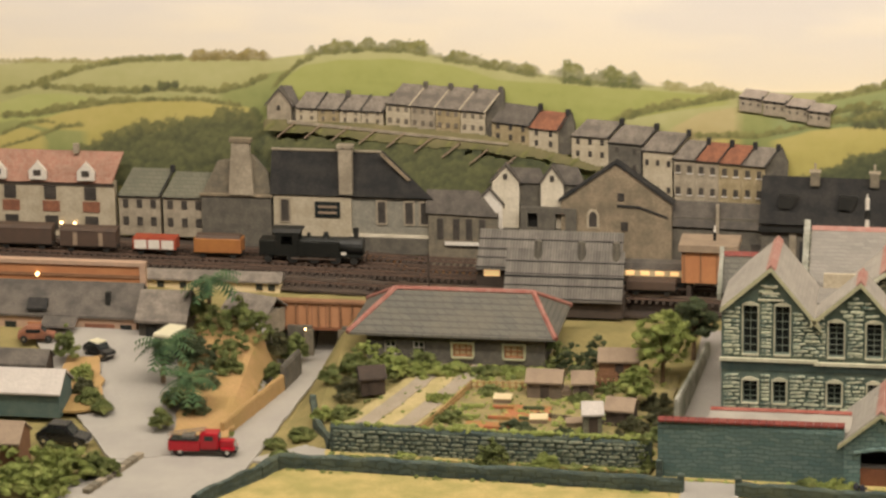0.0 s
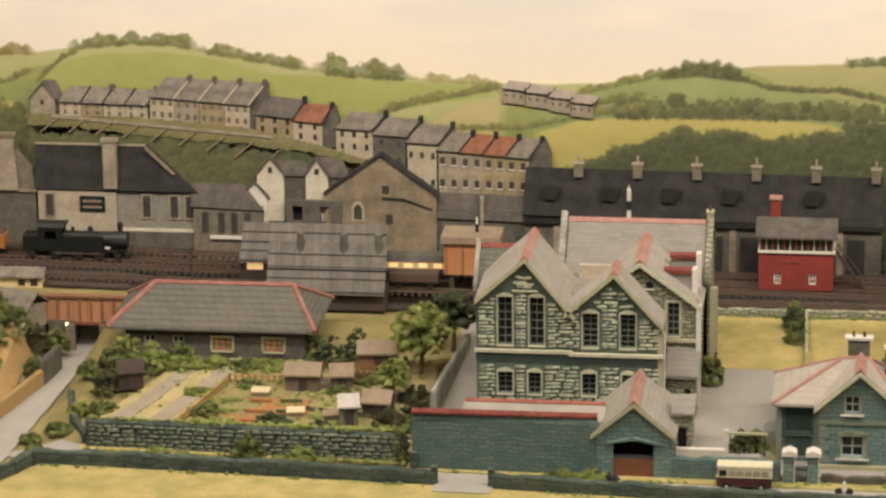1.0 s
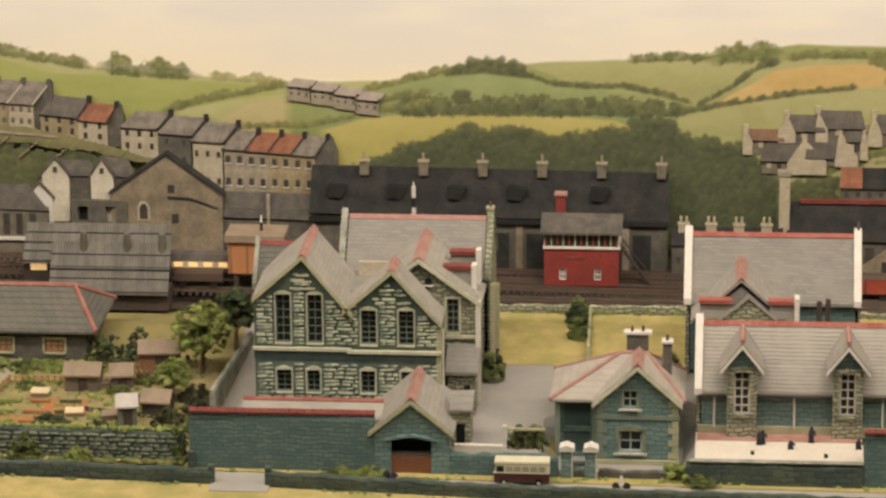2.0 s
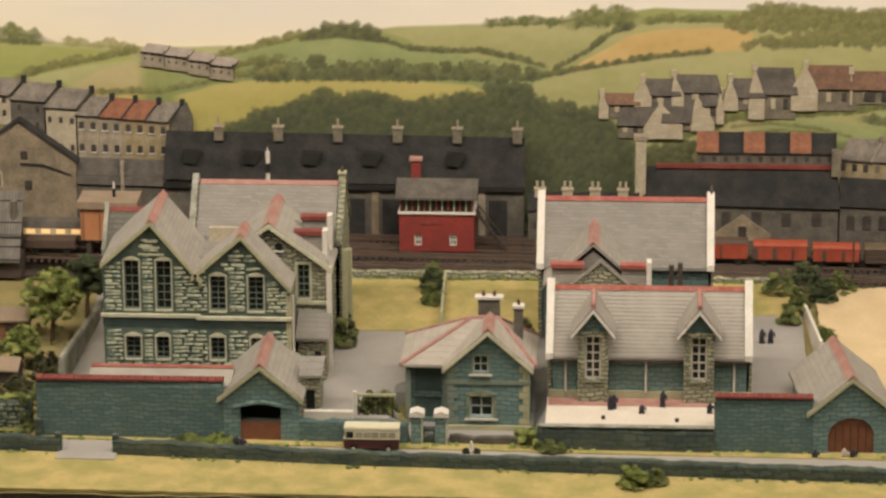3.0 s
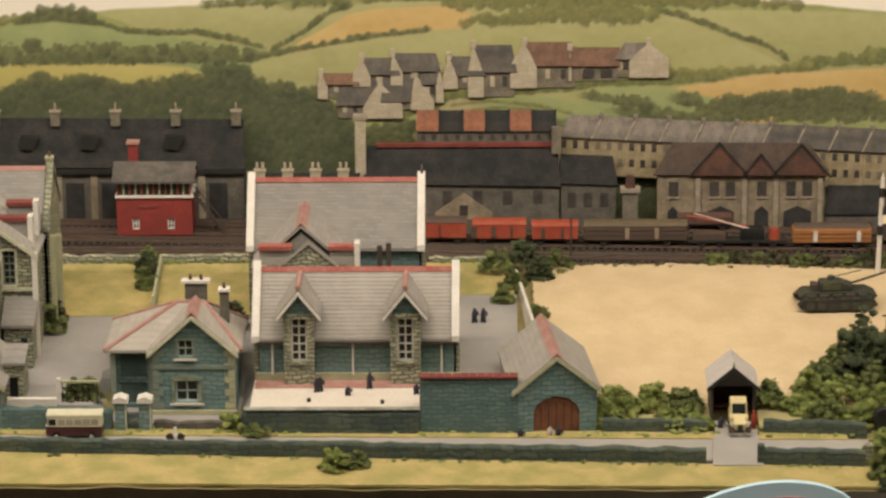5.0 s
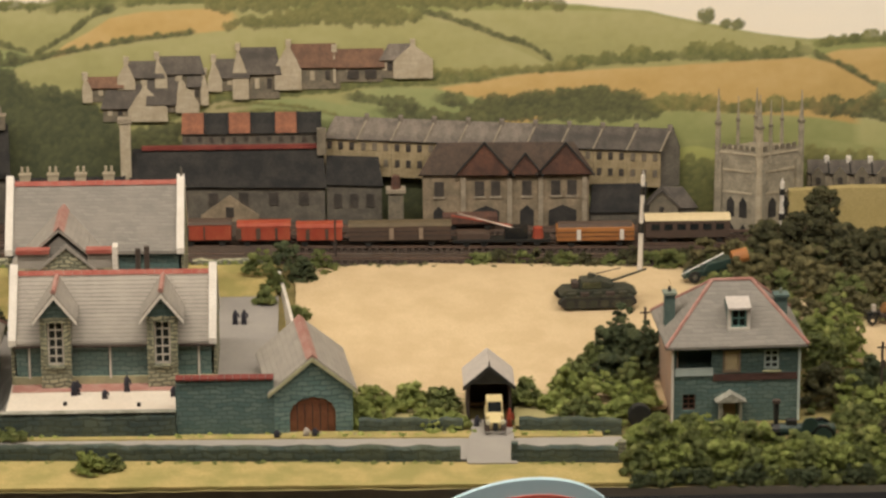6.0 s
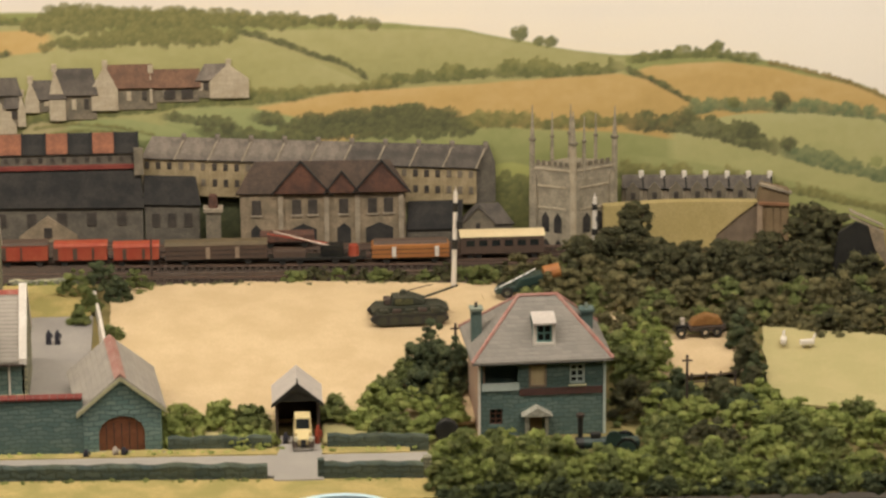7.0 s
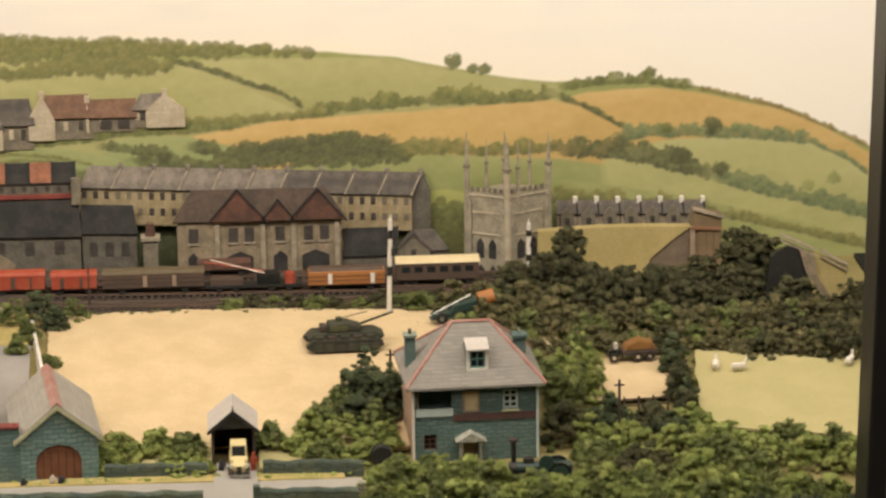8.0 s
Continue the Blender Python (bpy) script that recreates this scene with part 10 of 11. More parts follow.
for i, (x, y, r, h, m) in enumerate(((-1.80, 0.10, 0.024, 0.060, OL), (-1.76, 0.04, 0.022, 0.026, BR), (-1.73, -0.03, 0.020, 0.020, OL), (-1.745, 0.0, 0.016, 0.024, DK), (-1.70, -0.06, 0.016, 0.016, OL), (-1.575, 0.10, 0.030, 0.050, FI), (-1.55, 0.03, 0.026, 0.045, FI), (-1.53, 0.14, 0.030, 0.050, OL), (-1.50, 0.20, 0.030, 0.055, OL), (-1.48, 0.24, 0.026, 0.050, DK), (-1.52, 0.08, 0.022, 0.040, OL), (-1.585, -0.03, 0.022, 0.034, OL), (-1.59, -0.11, 0.018, 0.028, OL), (-1.545, -0.06, 0.024, 0.034, FI), (-1.46, 0.16, 0.020, 0.030, OL), (-1.57, 0.20, 0.030, 0.055, OL), (-1.54, 0.25, 0.030, 0.045, OL), (-1.60, 0.14, 0.02, 0.05, DK), (-1.60, 0.25, 0.024, 0.06, OL), (-1.445, 0.27, 0.02, 0.05, OL))):
    plant(x, y, r, r * 0.9, h, m, "dense green foam shrub on the sandy bank", 18, 0.0115, 720 + i, "bank shrubs", 0.010)


def palm(x, y, z, h, r, seed):
    """A palm: leaning trunk, arching fronds with narrow leaflets."""
    p = thing("palm_tree", x, y, z, 0, "dark green plastic palm tree with arching fronds", "palm tree", "palms")
    rng = random.Random(seed)
    t = bmesh.new()
    prev = (0, 0, -0.004)
    for i in range(4):
        q = (0.002 * i, 0, h * 0.55 * (i + 1) / 4)
        rod(t, prev, q, 0.0045 - 0.0004 * i, 7, 0.0042 - 0.0004 * i)
        prev = q
    part("trunk", t, "palm_trunk", p)
    top = Vector(prev)
    for k in range(18):
        f = bmesh.new()
        a = k * 2.4 + rng.uniform(-0.3, 0.3)
        lift = rng.uniform(0.15, 1.15)
        d = Vector((math.cos(a), math.sin(a), 0))
        n = 9
        spine = []
        for i in range(n + 1):
            s = i / n
            spine.append(top + d * (r * s) + Vector((0, 0, r * (lift * s - 0.85 * s * s))))
        side = Vector((-d.y, d.x, 0))
        for i in range(n):
            w = r * 0.30 * math.sin(math.pi * (0.12 + 0.85 * i / n)) + 0.003
            for sg in (-1, 1):
                a0, b0 = spine[i], spine[i].lerp(spine[i + 1], 0.85)
                tip = spine[i].lerp(spine[i + 1], 0.9) + side * (sg * w) + Vector((0, 0, -w * 0.35))
                v = [f.verts.new(q) for q in (a0, b0, tip)]
                f.faces.new(v)
        part("frond", f, "leaf_palm", p)
    return p


palm(-1.585, 0.225, at_ground(-1.585, 0.225, 0.01), 0.150, 0.052, 1)
palm(-1.622, 0.045, at_ground(-1.622, 0.045, 0.012), 0.112, 0.052, 2)
palm(-1.562, -0.050, at_ground(-1.562, -0.05, 0.012), 0.095, 0.048, 3)


# ---- road vehicles ----
def tyres(parent, xs, half, r, z=None):
    for x in xs:
        for y in (-half, half):
            w = part("wheel", rd((x, y - 0.0015, r), (x, y + 0.0015, r), r, 14), "soot_black", parent)
            part("hub", rd((x, y + (0.0016 if y > 0 else -0.0024), r), (x, y + (0.0024 if y > 0 else -0.0016), r), r * 0.45, 8), "chrome", w)


def bus(x, y, rz):
    b = thing("bus", x, y, road_z(x) + 0.001, rz, "small old bus, cream above maroon, on the road", "bus")
    part("lower_body", rounded(bx(-0.042, 0.042, -0.014, 0.014, 0.006, 0.022), 0.002), "bus_maroon", b, "dark maroon lower body")
    part("upper_body", rounded(bx(-0.040, 0.042, -0.0135, 0.0135, 0.022, 0.036), 0.002), "bus_cream", b)
    part("roof", rounded(bx(-0.042, 0.043, -0.014, 0.014, 0.034, 0.041), 0.0028), "bus_cream", b, "cream domed roof")
    for i in range(5):
        part("window", bx(-0.024 + i * 0.0125, -0.0135 + i * 0.0125, -0.0142, -0.0135, 0.024, 0.033), "bus_glass_lit", b)
    part("cab_window", bx(-0.038, -0.027, -0.0142, -0.0135, 0.0235, 0.033), "dark_pane", b)
    part("windscreen", bx(-0.0408, -0.040, -0.011, 0.011, 0.024, 0.033), "dark_pane", b)
    part("beading", bx(-0.0425, 0.0425, -0.0146, 0.0146, 0.0215, 0.0226), "bus_cream", b)
    tyres(b, (-0.027, 0.026), 0.0125, 0.0065)
    part("headlamp", rd((-0.043, -0.009, 0.012), (-0.041, -0.009, 0.012), 0.002, 8), "chrome", b)
    return b


bus(-0.262, -0.225, 0)
lr = thing("fire_lorry", -1.500, -0.195, road_z(-1.5) + 0.004, 2, "glossy red vintage fire lorry with a ladder", "lorry")
part("chassis", bx(-0.052, 0.054, -0.010, 0.010, 0.006, 0.010), "soot_black", lr)
part("bed", rounded(bx(-0.055, -0.004, -0.015, 0.015, 0.008, 0.024), 0.0015), "gloss_red", lr)
part("bed_rail", bx(-0.054, -0.006, -0.0155, -0.014, 0.026, 0.0275), "gloss_black", lr)
part("bed_well", bx(-0.052, -0.007, -0.012, 0.012, 0.0242, 0.0258), "gloss_black", lr)
part("cab", rounded(bx(-0.004, 0.026, -0.014, 0.014, 0.010, 0.038), 0.004), "gloss_red", lr)
part("windscreen", bx(0.0255, 0.0268, -0.010, 0.010, 0.026, 0.035), "dark_pane", lr)
part("side_window", bx(0.004, 0.018, -0.0146, -0.0138, 0.026, 0.034), "dark_pane", lr)
part("bonnet", rounded(bx(0.026, 0.050, -0.009, 0.009, 0.010, 0.025), 0.003), "gloss_red", lr)
part("radiator", bx(0.0502, 0.052, -0.006, 0.006, 0.010, 0.022), "chrome", lr)
for yy in (-0.0125, 0.0125):
    part("mudguard", rounded(bx(0.030, 0.052, yy - 0.003, yy + 0.003, 0.010, 0.015), 0.002), "gloss_red", lr)
    part("ladder_rail", rd((-0.055, yy * 0.5 - 0.006, 0.034), (0.006, yy * 0.5 - 0.006, 0.044), 0.0012, 6), "timber_weathered", lr)
for i in range(6):
    part("rung", rd((-0.048 + i * 0.010, -0.0122, 0.0352 + i * 0.00165), (-0.048 + i * 0.010, 0.0003, 0.0352 + i * 0.00165), 0.0008, 5), "timber_weathered", lr)
part("equipment", rounded(bx(-0.034, -0.012, -0.008, 0.008, 0.0258, 0.034), 0.002), "chrome", lr, "pale stowed gear")
tyres(lr, (-0.036, 0.040), 0.0125, 0.0075)


def saloon(x, y, rz, body, label, top=None, z=None, s=1.0):
    c = thing("car", x, y, (road_z(x) if z is None else z) + 0.001, rz, label, "car")
    prof = [(-0.030, 0.006), (0.032, 0.006), (0.033, 0.013), (0.016, 0.0165), (0.008, 0.025), (-0.014, 0.0255), (-0.026, 0.018), (-0.031, 0.014)]
    part("body", rounded(pr([(a * s, b * s) for a, b in prof], -0.012 * s, 0.012 * s, "y"), 0.0015 * s), body, c)
    part("roof", rounded(bx(-0.015 * s, 0.009 * s, -0.0105 * s, 0.0105 * s, 0.0245 * s, 0.0275 * s), 0.001), top or body, c)
    part("side_window", bx(-0.016 * s, 0.008 * s, -0.0126 * s, -0.0119 * s, 0.0175 * s, 0.0235 * s), "dark_pane", c)
    part("windscreen", pr([(0.0165 * s, 0.017 * s), (0.0088 * s, 0.0245 * s), (0.0096 * s, 0.0248 * s), (0.0174 * s, 0.0172 * s)], -0.0095 * s, 0.0095 * s, "y"), "dark_pane", c)
    tyres(c, (-0.020 * s, 0.022 * s), 0.0112 * s, 0.0065 * s)
    part("bumper", bx(0.033 * s, 0.0345 * s, -0.011 * s, 0.011 * s, 0.007 * s, 0.009 * s), "chrome", c)
    return c


saloon(-1.735, -0.175, -8, "gloss_black", "glossy black saloon car parked by the sheds", s=1.35, z=road_z(-1.7))
saloon(-1.752, 0.128, -35, "gloss_black", "small dark car with a cream top", "bus_cream", at_ground(-1.752, 0.128, 0.003), 0.95)
vn = thing("van", -1.628, 0.14, at_ground(-1.628, 0.14, 0.004), 75, "cream-topped dark van parked under the palms", "van")
part("body", rounded(bx(-0.038, 0.030, -0.016, 0.016, 0.006, 0.040), 0.003), "engine_green", vn)
part("roof", rounded(bx(-0.038, 0.022, -0.0165, 0.0165, 0.040, 0.048), 0.003), "bus_cream", vn, "pale cream van roof")
part("bonnet", rounded(bx(0.030, 0.046, -0.012, 0.012, 0.006, 0.024), 0.003), "engine_green", vn)
part("windscreen", bx(0.0302, 0.0312, -0.012, 0.012, 0.026, 0.038), "dark_pane", vn)
tyres(vn, (-0.024, 0.032), 0.0145, 0.007)
yc = thing("car", 0.738, -0.190, road_z(0.738) + 0.003, -90, "cream-yellow vintage car nosing out of the garage", "car")
part("body", rounded(bx(-0.034, 0.016, -0.014, 0.014, 0.007, 0.026), 0.003), "car_yellow", yc)
part("cabin", rounded(pr([(-0.030, 0.024), (0.004, 0.024), (-0.002, 0.044), (-0.026, 0.045)], -0.0125, 0.0125, "y"), 0.002), "car_yellow", yc)
part("windscreen", pr([(0.0046, 0.027), (-0.0012, 0.041), (-0.0002, 0.0415), (0.0056, 0.0275)], -0.010, 0.010, "y"), "dark_pane", yc)
part("bonnet", rounded(pr([(0.004, 0.010), (0.034, 0.010), (0.036, 0.022), (0.004, 0.028)], -0.009, 0.009, "y"), 0.0025), "car_yellow", yc)
part("grille", bx(0.0362, 0.0375, -0.004, 0.004, 0.010, 0.021), "gloss_black", yc, "black radiator grille")
for yy in (-0.0125, 0.0125):
    part("mudguard", rounded(pr([(0.012, 0.006), (0.038, 0.006), (0.036, 0.015), (0.024, 0.018)], yy - 0.004, yy + 0.004, "y"), 0.002), "timber_dark", yc, "dark mudguard")
    part("headlamp", rd((0.030, yy * 0.9, 0.021), (0.036, yy * 0.9, 0.021), 0.0035, 10), "bus_cream", yc)
part("bumper", bx(0.040, 0.0415, -0.016, 0.016, 0.007, 0.0095), "chrome", yc)
tyres(yc, (-0.022, 0.026), 0.0135, 0.007)

# the tank on the cornfield
tk = thing("toy_tank", 0.922, 0.255, at_ground(0.922, 0.255, 0.007), 4, "camouflaged olive model tank on the cornfield", "tank")
part("hull", rounded(pr([(-0.055, 0.010), (0.055, 0.010), (0.066, 0.020), (0.050, 0.028), (-0.052, 0.028), (-0.062, 0.020)], -0.020, 0.020, "y"), 0.0015), "olive_drab", tk)
for yy in (-0.026, 0.026):
    tr = part("track", rounded(pr([(-0.060, 0.004), (-0.050, 0.0), (0.050, 0.0), (0.064, 0.008), (0.060, 0.017), (-0.058, 0.018), (-0.066, 0.010)], yy - 0.006, yy + 0.006, "y"), 0.001), "soot_black", tk)
    for i in range(6):
        part("road_wheel", rd((-0.046 + i * 0.019, yy - 0.0072, 0.008), (-0.046 + i * 0.019, yy + 0.0072, 0.008), 0.0072, 12), "olive_drab", tr)
    part("skirt", bx(-0.056, 0.056, yy - 0.0066, yy + 0.0066, 0.0182, 0.0202), "olive_drab", tk)
tu = part("turret", rounded(pr([(-0.030, 0.028), (0.022, 0.028), (0.028, 0.035), (0.006, 0.043), (-0.026, 0.042)], -0.016, 0.016, "y"), 0.002), "olive_drab", tk)
part("gun", rd((0.024, 0.0, 0.036), (0.082, -0.004, 0.056), 0.0024, 8, 0.0018), "olive_drab", tu)
part("cupola", rd((-0.008, 0.004, 0.042), (-0.008, 0.004, 0.049), 0.006, 10, 0.005), "olive_drab", tu)
part("stowage", bx(-0.040, -0.030, -0.012, 0.012, 0.030, 0.038), "timber_dark", tu)
part("machine_gun", rd((-0.006, 0.0, 0.048), (0.040, -0.003, 0.059), 0.0009, 5), "soot_black", tu)
part("turret_net", rounded(bx(-0.024, 0.006, -0.0175, -0.016, 0.030, 0.040), 0.0006), "leaf_dark", tu)
for i in range(5):
    part("hull_box", rounded(bx(-0.050 + i * 0.021, -0.036 + i * 0.021, -0.030, -0.022, 0.0204, 0.0264), 0.001), ("olive_drab", "timber_dark")[i % 2], tk)

# farm machines
hm = thing("farm_machine", 1.120, 0.345, at_ground(1.120, 0.345, 0.012), 8, "dark green farm machine with an orange drum", "farm machine")
part("frame", rounded(pr([(-0.050, 0.006), (0.030, 0.012), (0.034, 0.022), (-0.046, 0.016)], -0.010, 0.010, "y"), 0.001), "engine_green", hm)
part("body", rounded(pr([(-0.020, 0.014), (0.030, 0.022), (0.030, 0.038), (-0.010, 0.030)], -0.012, 0.012, "y"), 0.002), "engine_green", hm)
part("drum", rd((0.034, 0, 0.034), (0.060, 0, 0.040), 0.013, 14, 0.012), "wagon_orange", hm, "bright orange drum")
part("boom", rd((-0.050, 0, 0.012), (0.020, 0, 0.044), 0.002, 6), "chrome", hm)
tyres(hm, (-0.032, 0.018), 0.014, 0.010)
tl = thing("farm_trailer", 1.392, 0.165, at_ground(1.392, 0.165, 0.014), 6, "dark farm trailer heaped with russet hay", "trailer")
part("bed", rounded(bx(-0.020, 0.040, -0.014, 0.014, 0.010, 0.018), 0.001), "timber_dark", tl)
part("load", rounded(pr([(-0.018, 0.018), (0.038, 0.018), (0.032, 0.030), (0.010, 0.036), (-0.012, 0.028)], -0.012, 0.012, "y"), 0.003), "leaf_rust", tl, "russet heap of hay")
part("tractor", rounded(bx(-0.042, -0.022, -0.009, 0.009, 0.008, 0.020), 0.002), "gloss_black", tl)
part("seat", bx(-0.032, -0.026, -0.004, 0.004, 0.020, 0.030), "figure_pale", tl)
tyres(tl, (-0.034, 0.006, 0.026), 0.0125, 0.008)
te = thing("traction_engine", 1.200, -0.282, road_z(1.2) + 0.006, 0, "dark green steam traction engine among the bushes", "traction engine")
part("boiler", rd((-0.040, 0, 0.024), (0.006, 0, 0.024), 0.0095, 14), "engine_green", te)
part("smokebox", rd((-0.052, 0, 0.024), (-0.040, 0, 0.024), 0.010, 14), "soot_black", te)
part("chimney", rd((-0.045, 0, 0.032), (-0.045, 0, 0.066), 0.0036, 10, 0.0046), "soot_black", te, "tall black chimney")
part("chimney_cap", rd((-0.045, 0, 0.066), (-0.045, 0, 0.071), 0.0062, 10), "timber_dark", te)
part("tender", rounded(bx(0.012, 0.044, -0.011, 0.011, 0.008, 0.030), 0.002), "engine_green", te)
part("cylinder", rounded(bx(-0.030, -0.014, -0.006, 0.006, 0.032, 0.040), 0.001), "soot_black", te)
for yy in (-0.016, 0.016):
    rw = part("rear_wheel", rd((0.024, yy - 0.003, 0.018), (0.024, yy + 0.003, 0.018), 0.018, 18), "gloss_black", te)
    part("rim", rd((0.024, yy - 0.0036, 0.018), (0.024, yy - 0.0031, 0.018), 0.014, 18), "engine_green", rw)
    part("front_wheel", rd((-0.040, yy * 0.8 - 0.002, 0.010), (-0.040, yy * 0.8 + 0.002, 0.010), 0.010, 14), "gloss_black", te)
part("flywheel", rd((0.004, -0.018, 0.036), (0.004, -0.015, 0.036), 0.012, 16), "engine_green", te)


# ---- tiny plain figures and animals of the layout ----
def figure(x, y, z, mat, label, h=0.023, top="figure_pale"):
    f = bmesh.new()
    rod(f, (-0.002, 0, 0), (-0.0015, 0, h * 0.5), 0.0022, 6, 0.0026)
    rod(f, (0.003, 0.001, 0), (0.0015, 0, h * 0.5), 0.0022, 6, 0.0026)
    rod(f, (0, 0, h * 0.46), (0.0008, 0, h * 0.82), 0.0046, 7, 0.0042)
    rod(f, (0.0055, 0, h * 0.78), (0.007, -0.002, h * 0.48), 0.0016, 5, 0.0012)
    rod(f, (0.001, 0, h * 0.82), (0.001, 0, h), 0.0028, 7, 0.0022)
    return solo("figurine", f, mat, x, y, z, label, "figurine", "figurines")


TZ = -0.0265
figure(0.098, -0.130, TZ, "figure_dark", "tiny dark plain figurine on the terrace")
figure(0.103, -0.126, TZ, "figure_dark", "tiny dark plain figurine on the terrace")
figure(0.178, -0.115, TZ, "figure_dark", "tiny dark plain figurine on the terrace", 0.026)
figure(0.146, -0.145, TZ, "figure_dark", "tiny stooping dark figurine on the terrace", 0.014)
figure(0.250, -0.140, TZ, "figure_dark", "tiny dark plain figurine on the terrace", 0.016)
for xx, yy in ((0.088, -0.172), (0.200, -0.180)):
    solo("ball", rounded(bx(-0.003, 0.003, -0.003, 0.003, 0, 0.006), 0.0018), "soot_black", xx, yy, TZ, "small dark ball on the terrace", "ball")
figure(0.337, 0.16, at_ground(0.337, 0.16, 0.003), "figure_dark", "tiny dark plain figurine in the side yard", 0.024)
figure(0.351, 0.16, at_ground(0.351, 0.16, 0.003), "figure_dark", "tiny dark plain figurine in the side yard", 0.024)
figure(0.760, -0.192, road_z(0.76), "wagon_red", "tiny red plain figurine beside the car", 0.034)
figure(0.711, -0.188, road_z(0.71), "figure_dark", "tiny dark plain figurine beside the garage", 0.022)
figure(0.408, -0.222, road_z(0.41), "figure_dark", "tiny dark plain figurine on the road", 0.014)
figure(0.452, -0.218, road_z(0.45), "figure_pale", "tiny plain figurine before the arched door", 0.016)
figure(0.465, -0.218, road_z(0.46), "figure_dark", "tiny plain figurine before the arched door", 0.015)
figure(-0.470, -0.222, road_z(-0.47), "figure_dark", "tiny dark plain figurine at the gatehouse", 0.016)
figure(-0.460, -0.224, road_z(-0.46), "figure_dark", "tiny dark plain figurine at the gatehouse", 0.014)
bk = thing("rider_figurine", -0.110, -0.238, road_z(-0.11), 0, "tiny white plain figurine on a dark cycle", "figurine")
part("body", rd((0, 0, 0.008), (0, 0, 0.022), 0.0042, 8, 0.002), "white_paint", bk)
for xx in (-0.008, 0.008):
    part("wheel", rd((xx, -0.0008, 0.006), (xx, 0.0008, 0.006), 0.006, 12), "soot_black", bk)
part("frame", rd((-0.008, 0, 0.006), (0.008, 0, 0.011), 0.001, 5), "soot_black", bk)


def goose(x, y, rz, label, s=1.0):
    b = rounded(bx(-0.012 * s, 0.012 * s, -0.005 * s, 0.005 * s, 0.005 * s, 0.014 * s), 0.003 * s)
    rod(b, (0.010 * s, 0, 0.012 * s), (0.014 * s, 0, 0.022 * s), 0.0025 * s, 7, 0.002 * s)
    rod(b, (-0.006 * s, 0, 0), (-0.006 * s, 0, 0.006 * s), 0.001 * s, 5)
    rod(b, (0.006 * s, 0, 0), (0.006 * s, 0, 0.006 * s), 0.001 * s, 5)
    return solo("sheep", b, "white_paint", x, y, at_ground(x, y, 0.014), label, "sheep", "sheep", rz=rz)


goose(1.523, 0.120, 80, "tiny white plain sheep on the meadow")
goose(1.560, 0.112, 10, "tiny cream plain sheep on the meadow")
goose(1.745, 0.125, 60, "tiny white plain sheep on the meadow")

# ---- allotment sheds, frames and fences ----
def garden_shed(x, y, w, d, h, wall, roof, label, rz=0, door=True, pitch=0.014):
    s = thing("garden_shed", x, y, at_ground(x, y, 0.002), rz, label, "shed", "allotment sheds")
    part("body", pr([(-d / 2, 0), (d / 2, 0), (d / 2, h), (0, h + pitch), (-d / 2, h)], -w / 2, w / 2, "x"), wall, s)
    pts = [(-d / 2 - 0.004, h - 0.003), (0, h + pitch), (d / 2 + 0.004, h - 0.003), (d / 2 + 0.004, h), (0, h + pitch + 0.003), (-d / 2 - 0.004, h)]
    part("roof", pr(pts, -w / 2 - 0.003, w / 2 + 0.003, "x"), roof, s)
    if door:
        part("door", bx(-0.006, 0.008, -d / 2 - 0.0014, -d / 2, 0.001, h * 0.8), "timber_dark", s)
    return s


garden_shed(-1.275, 0.055, 0.040, 0.034, 0.030, "timber_dark", "timber_dark", "dark creosoted garden shed", 20)
garden_shed(-0.880, 0.165, 0.064, 0.04, 0.030, "timber_brown", "timber_weathered", "brown garden shed with a pale tan roof", 4)
garden_shed(-0.990, 0.072, 0.056, 0.036, 0.028, "timber_grey", "timber_weathered", "weathered brown garden shed with a dark window", 0)
garden_shed(-0.930, 0.085, 0.034, 0.03, 0.022, "timber_grey", "timber_weathered", "small weathered brown lean-to shed", 8)
garden_shed(-0.895, -0.075, 0.030, 0.028, 0.034, "slate_green", "iron_roof", "small grey-green shed with a pale roof", 10)
garden_shed(-0.855, -0.02, 0.044, 0.034, 0.022, "timber_dark", "timber_weathered", "dark low shed with a patched roof", -6)
garden_shed(-1.848, -0.050, 0.17, 0.08, 0.042, "teal_block", "iron_roof", "green-walled shed with a pale corrugated roof", 0, False, 0.026)
garden_shed(-1.832, -0.285, 0.13, 0.07, 0.050, "timber_brown", "timber_weathered", "brown timber shed with a faded roof", 0, True, 0.022)
garden_shed(-1.868, 0.055, 0.10, 0.05, 0.030, "timber_dark", "far_slate", "small dark shed beside the approach road", 0, False, 0.016)
saloon(-1.87, 0.165, 10, "far_tile_red", "dull red car parked by the station", z=at_ground(-1.87, 0.165, 0.003))
for i, (x, y) in enumerate(((-1.055, 0.035), (-0.985, -0.045), (-0.925, -0.055), (-0.965, 0.075))):
    cf = thing("cold_frame", x, y, at_ground(x, y, 0.003), 6 * i, "small glazed cold frame with pale lid", "cold frame", "cold frames")
    part("box", bx(-0.014, 0.014, -0.009, 0.009, 0, 0.006), "timber_weathered", cf)
    part("lid", pr([(-0.010, 0.006), (0.010, 0.009), (0.010, 0.011), (-0.010, 0.008)], -0.015, 0.015, "x"), "cream_paint" if i < 2 else "timber_weathered", cf)


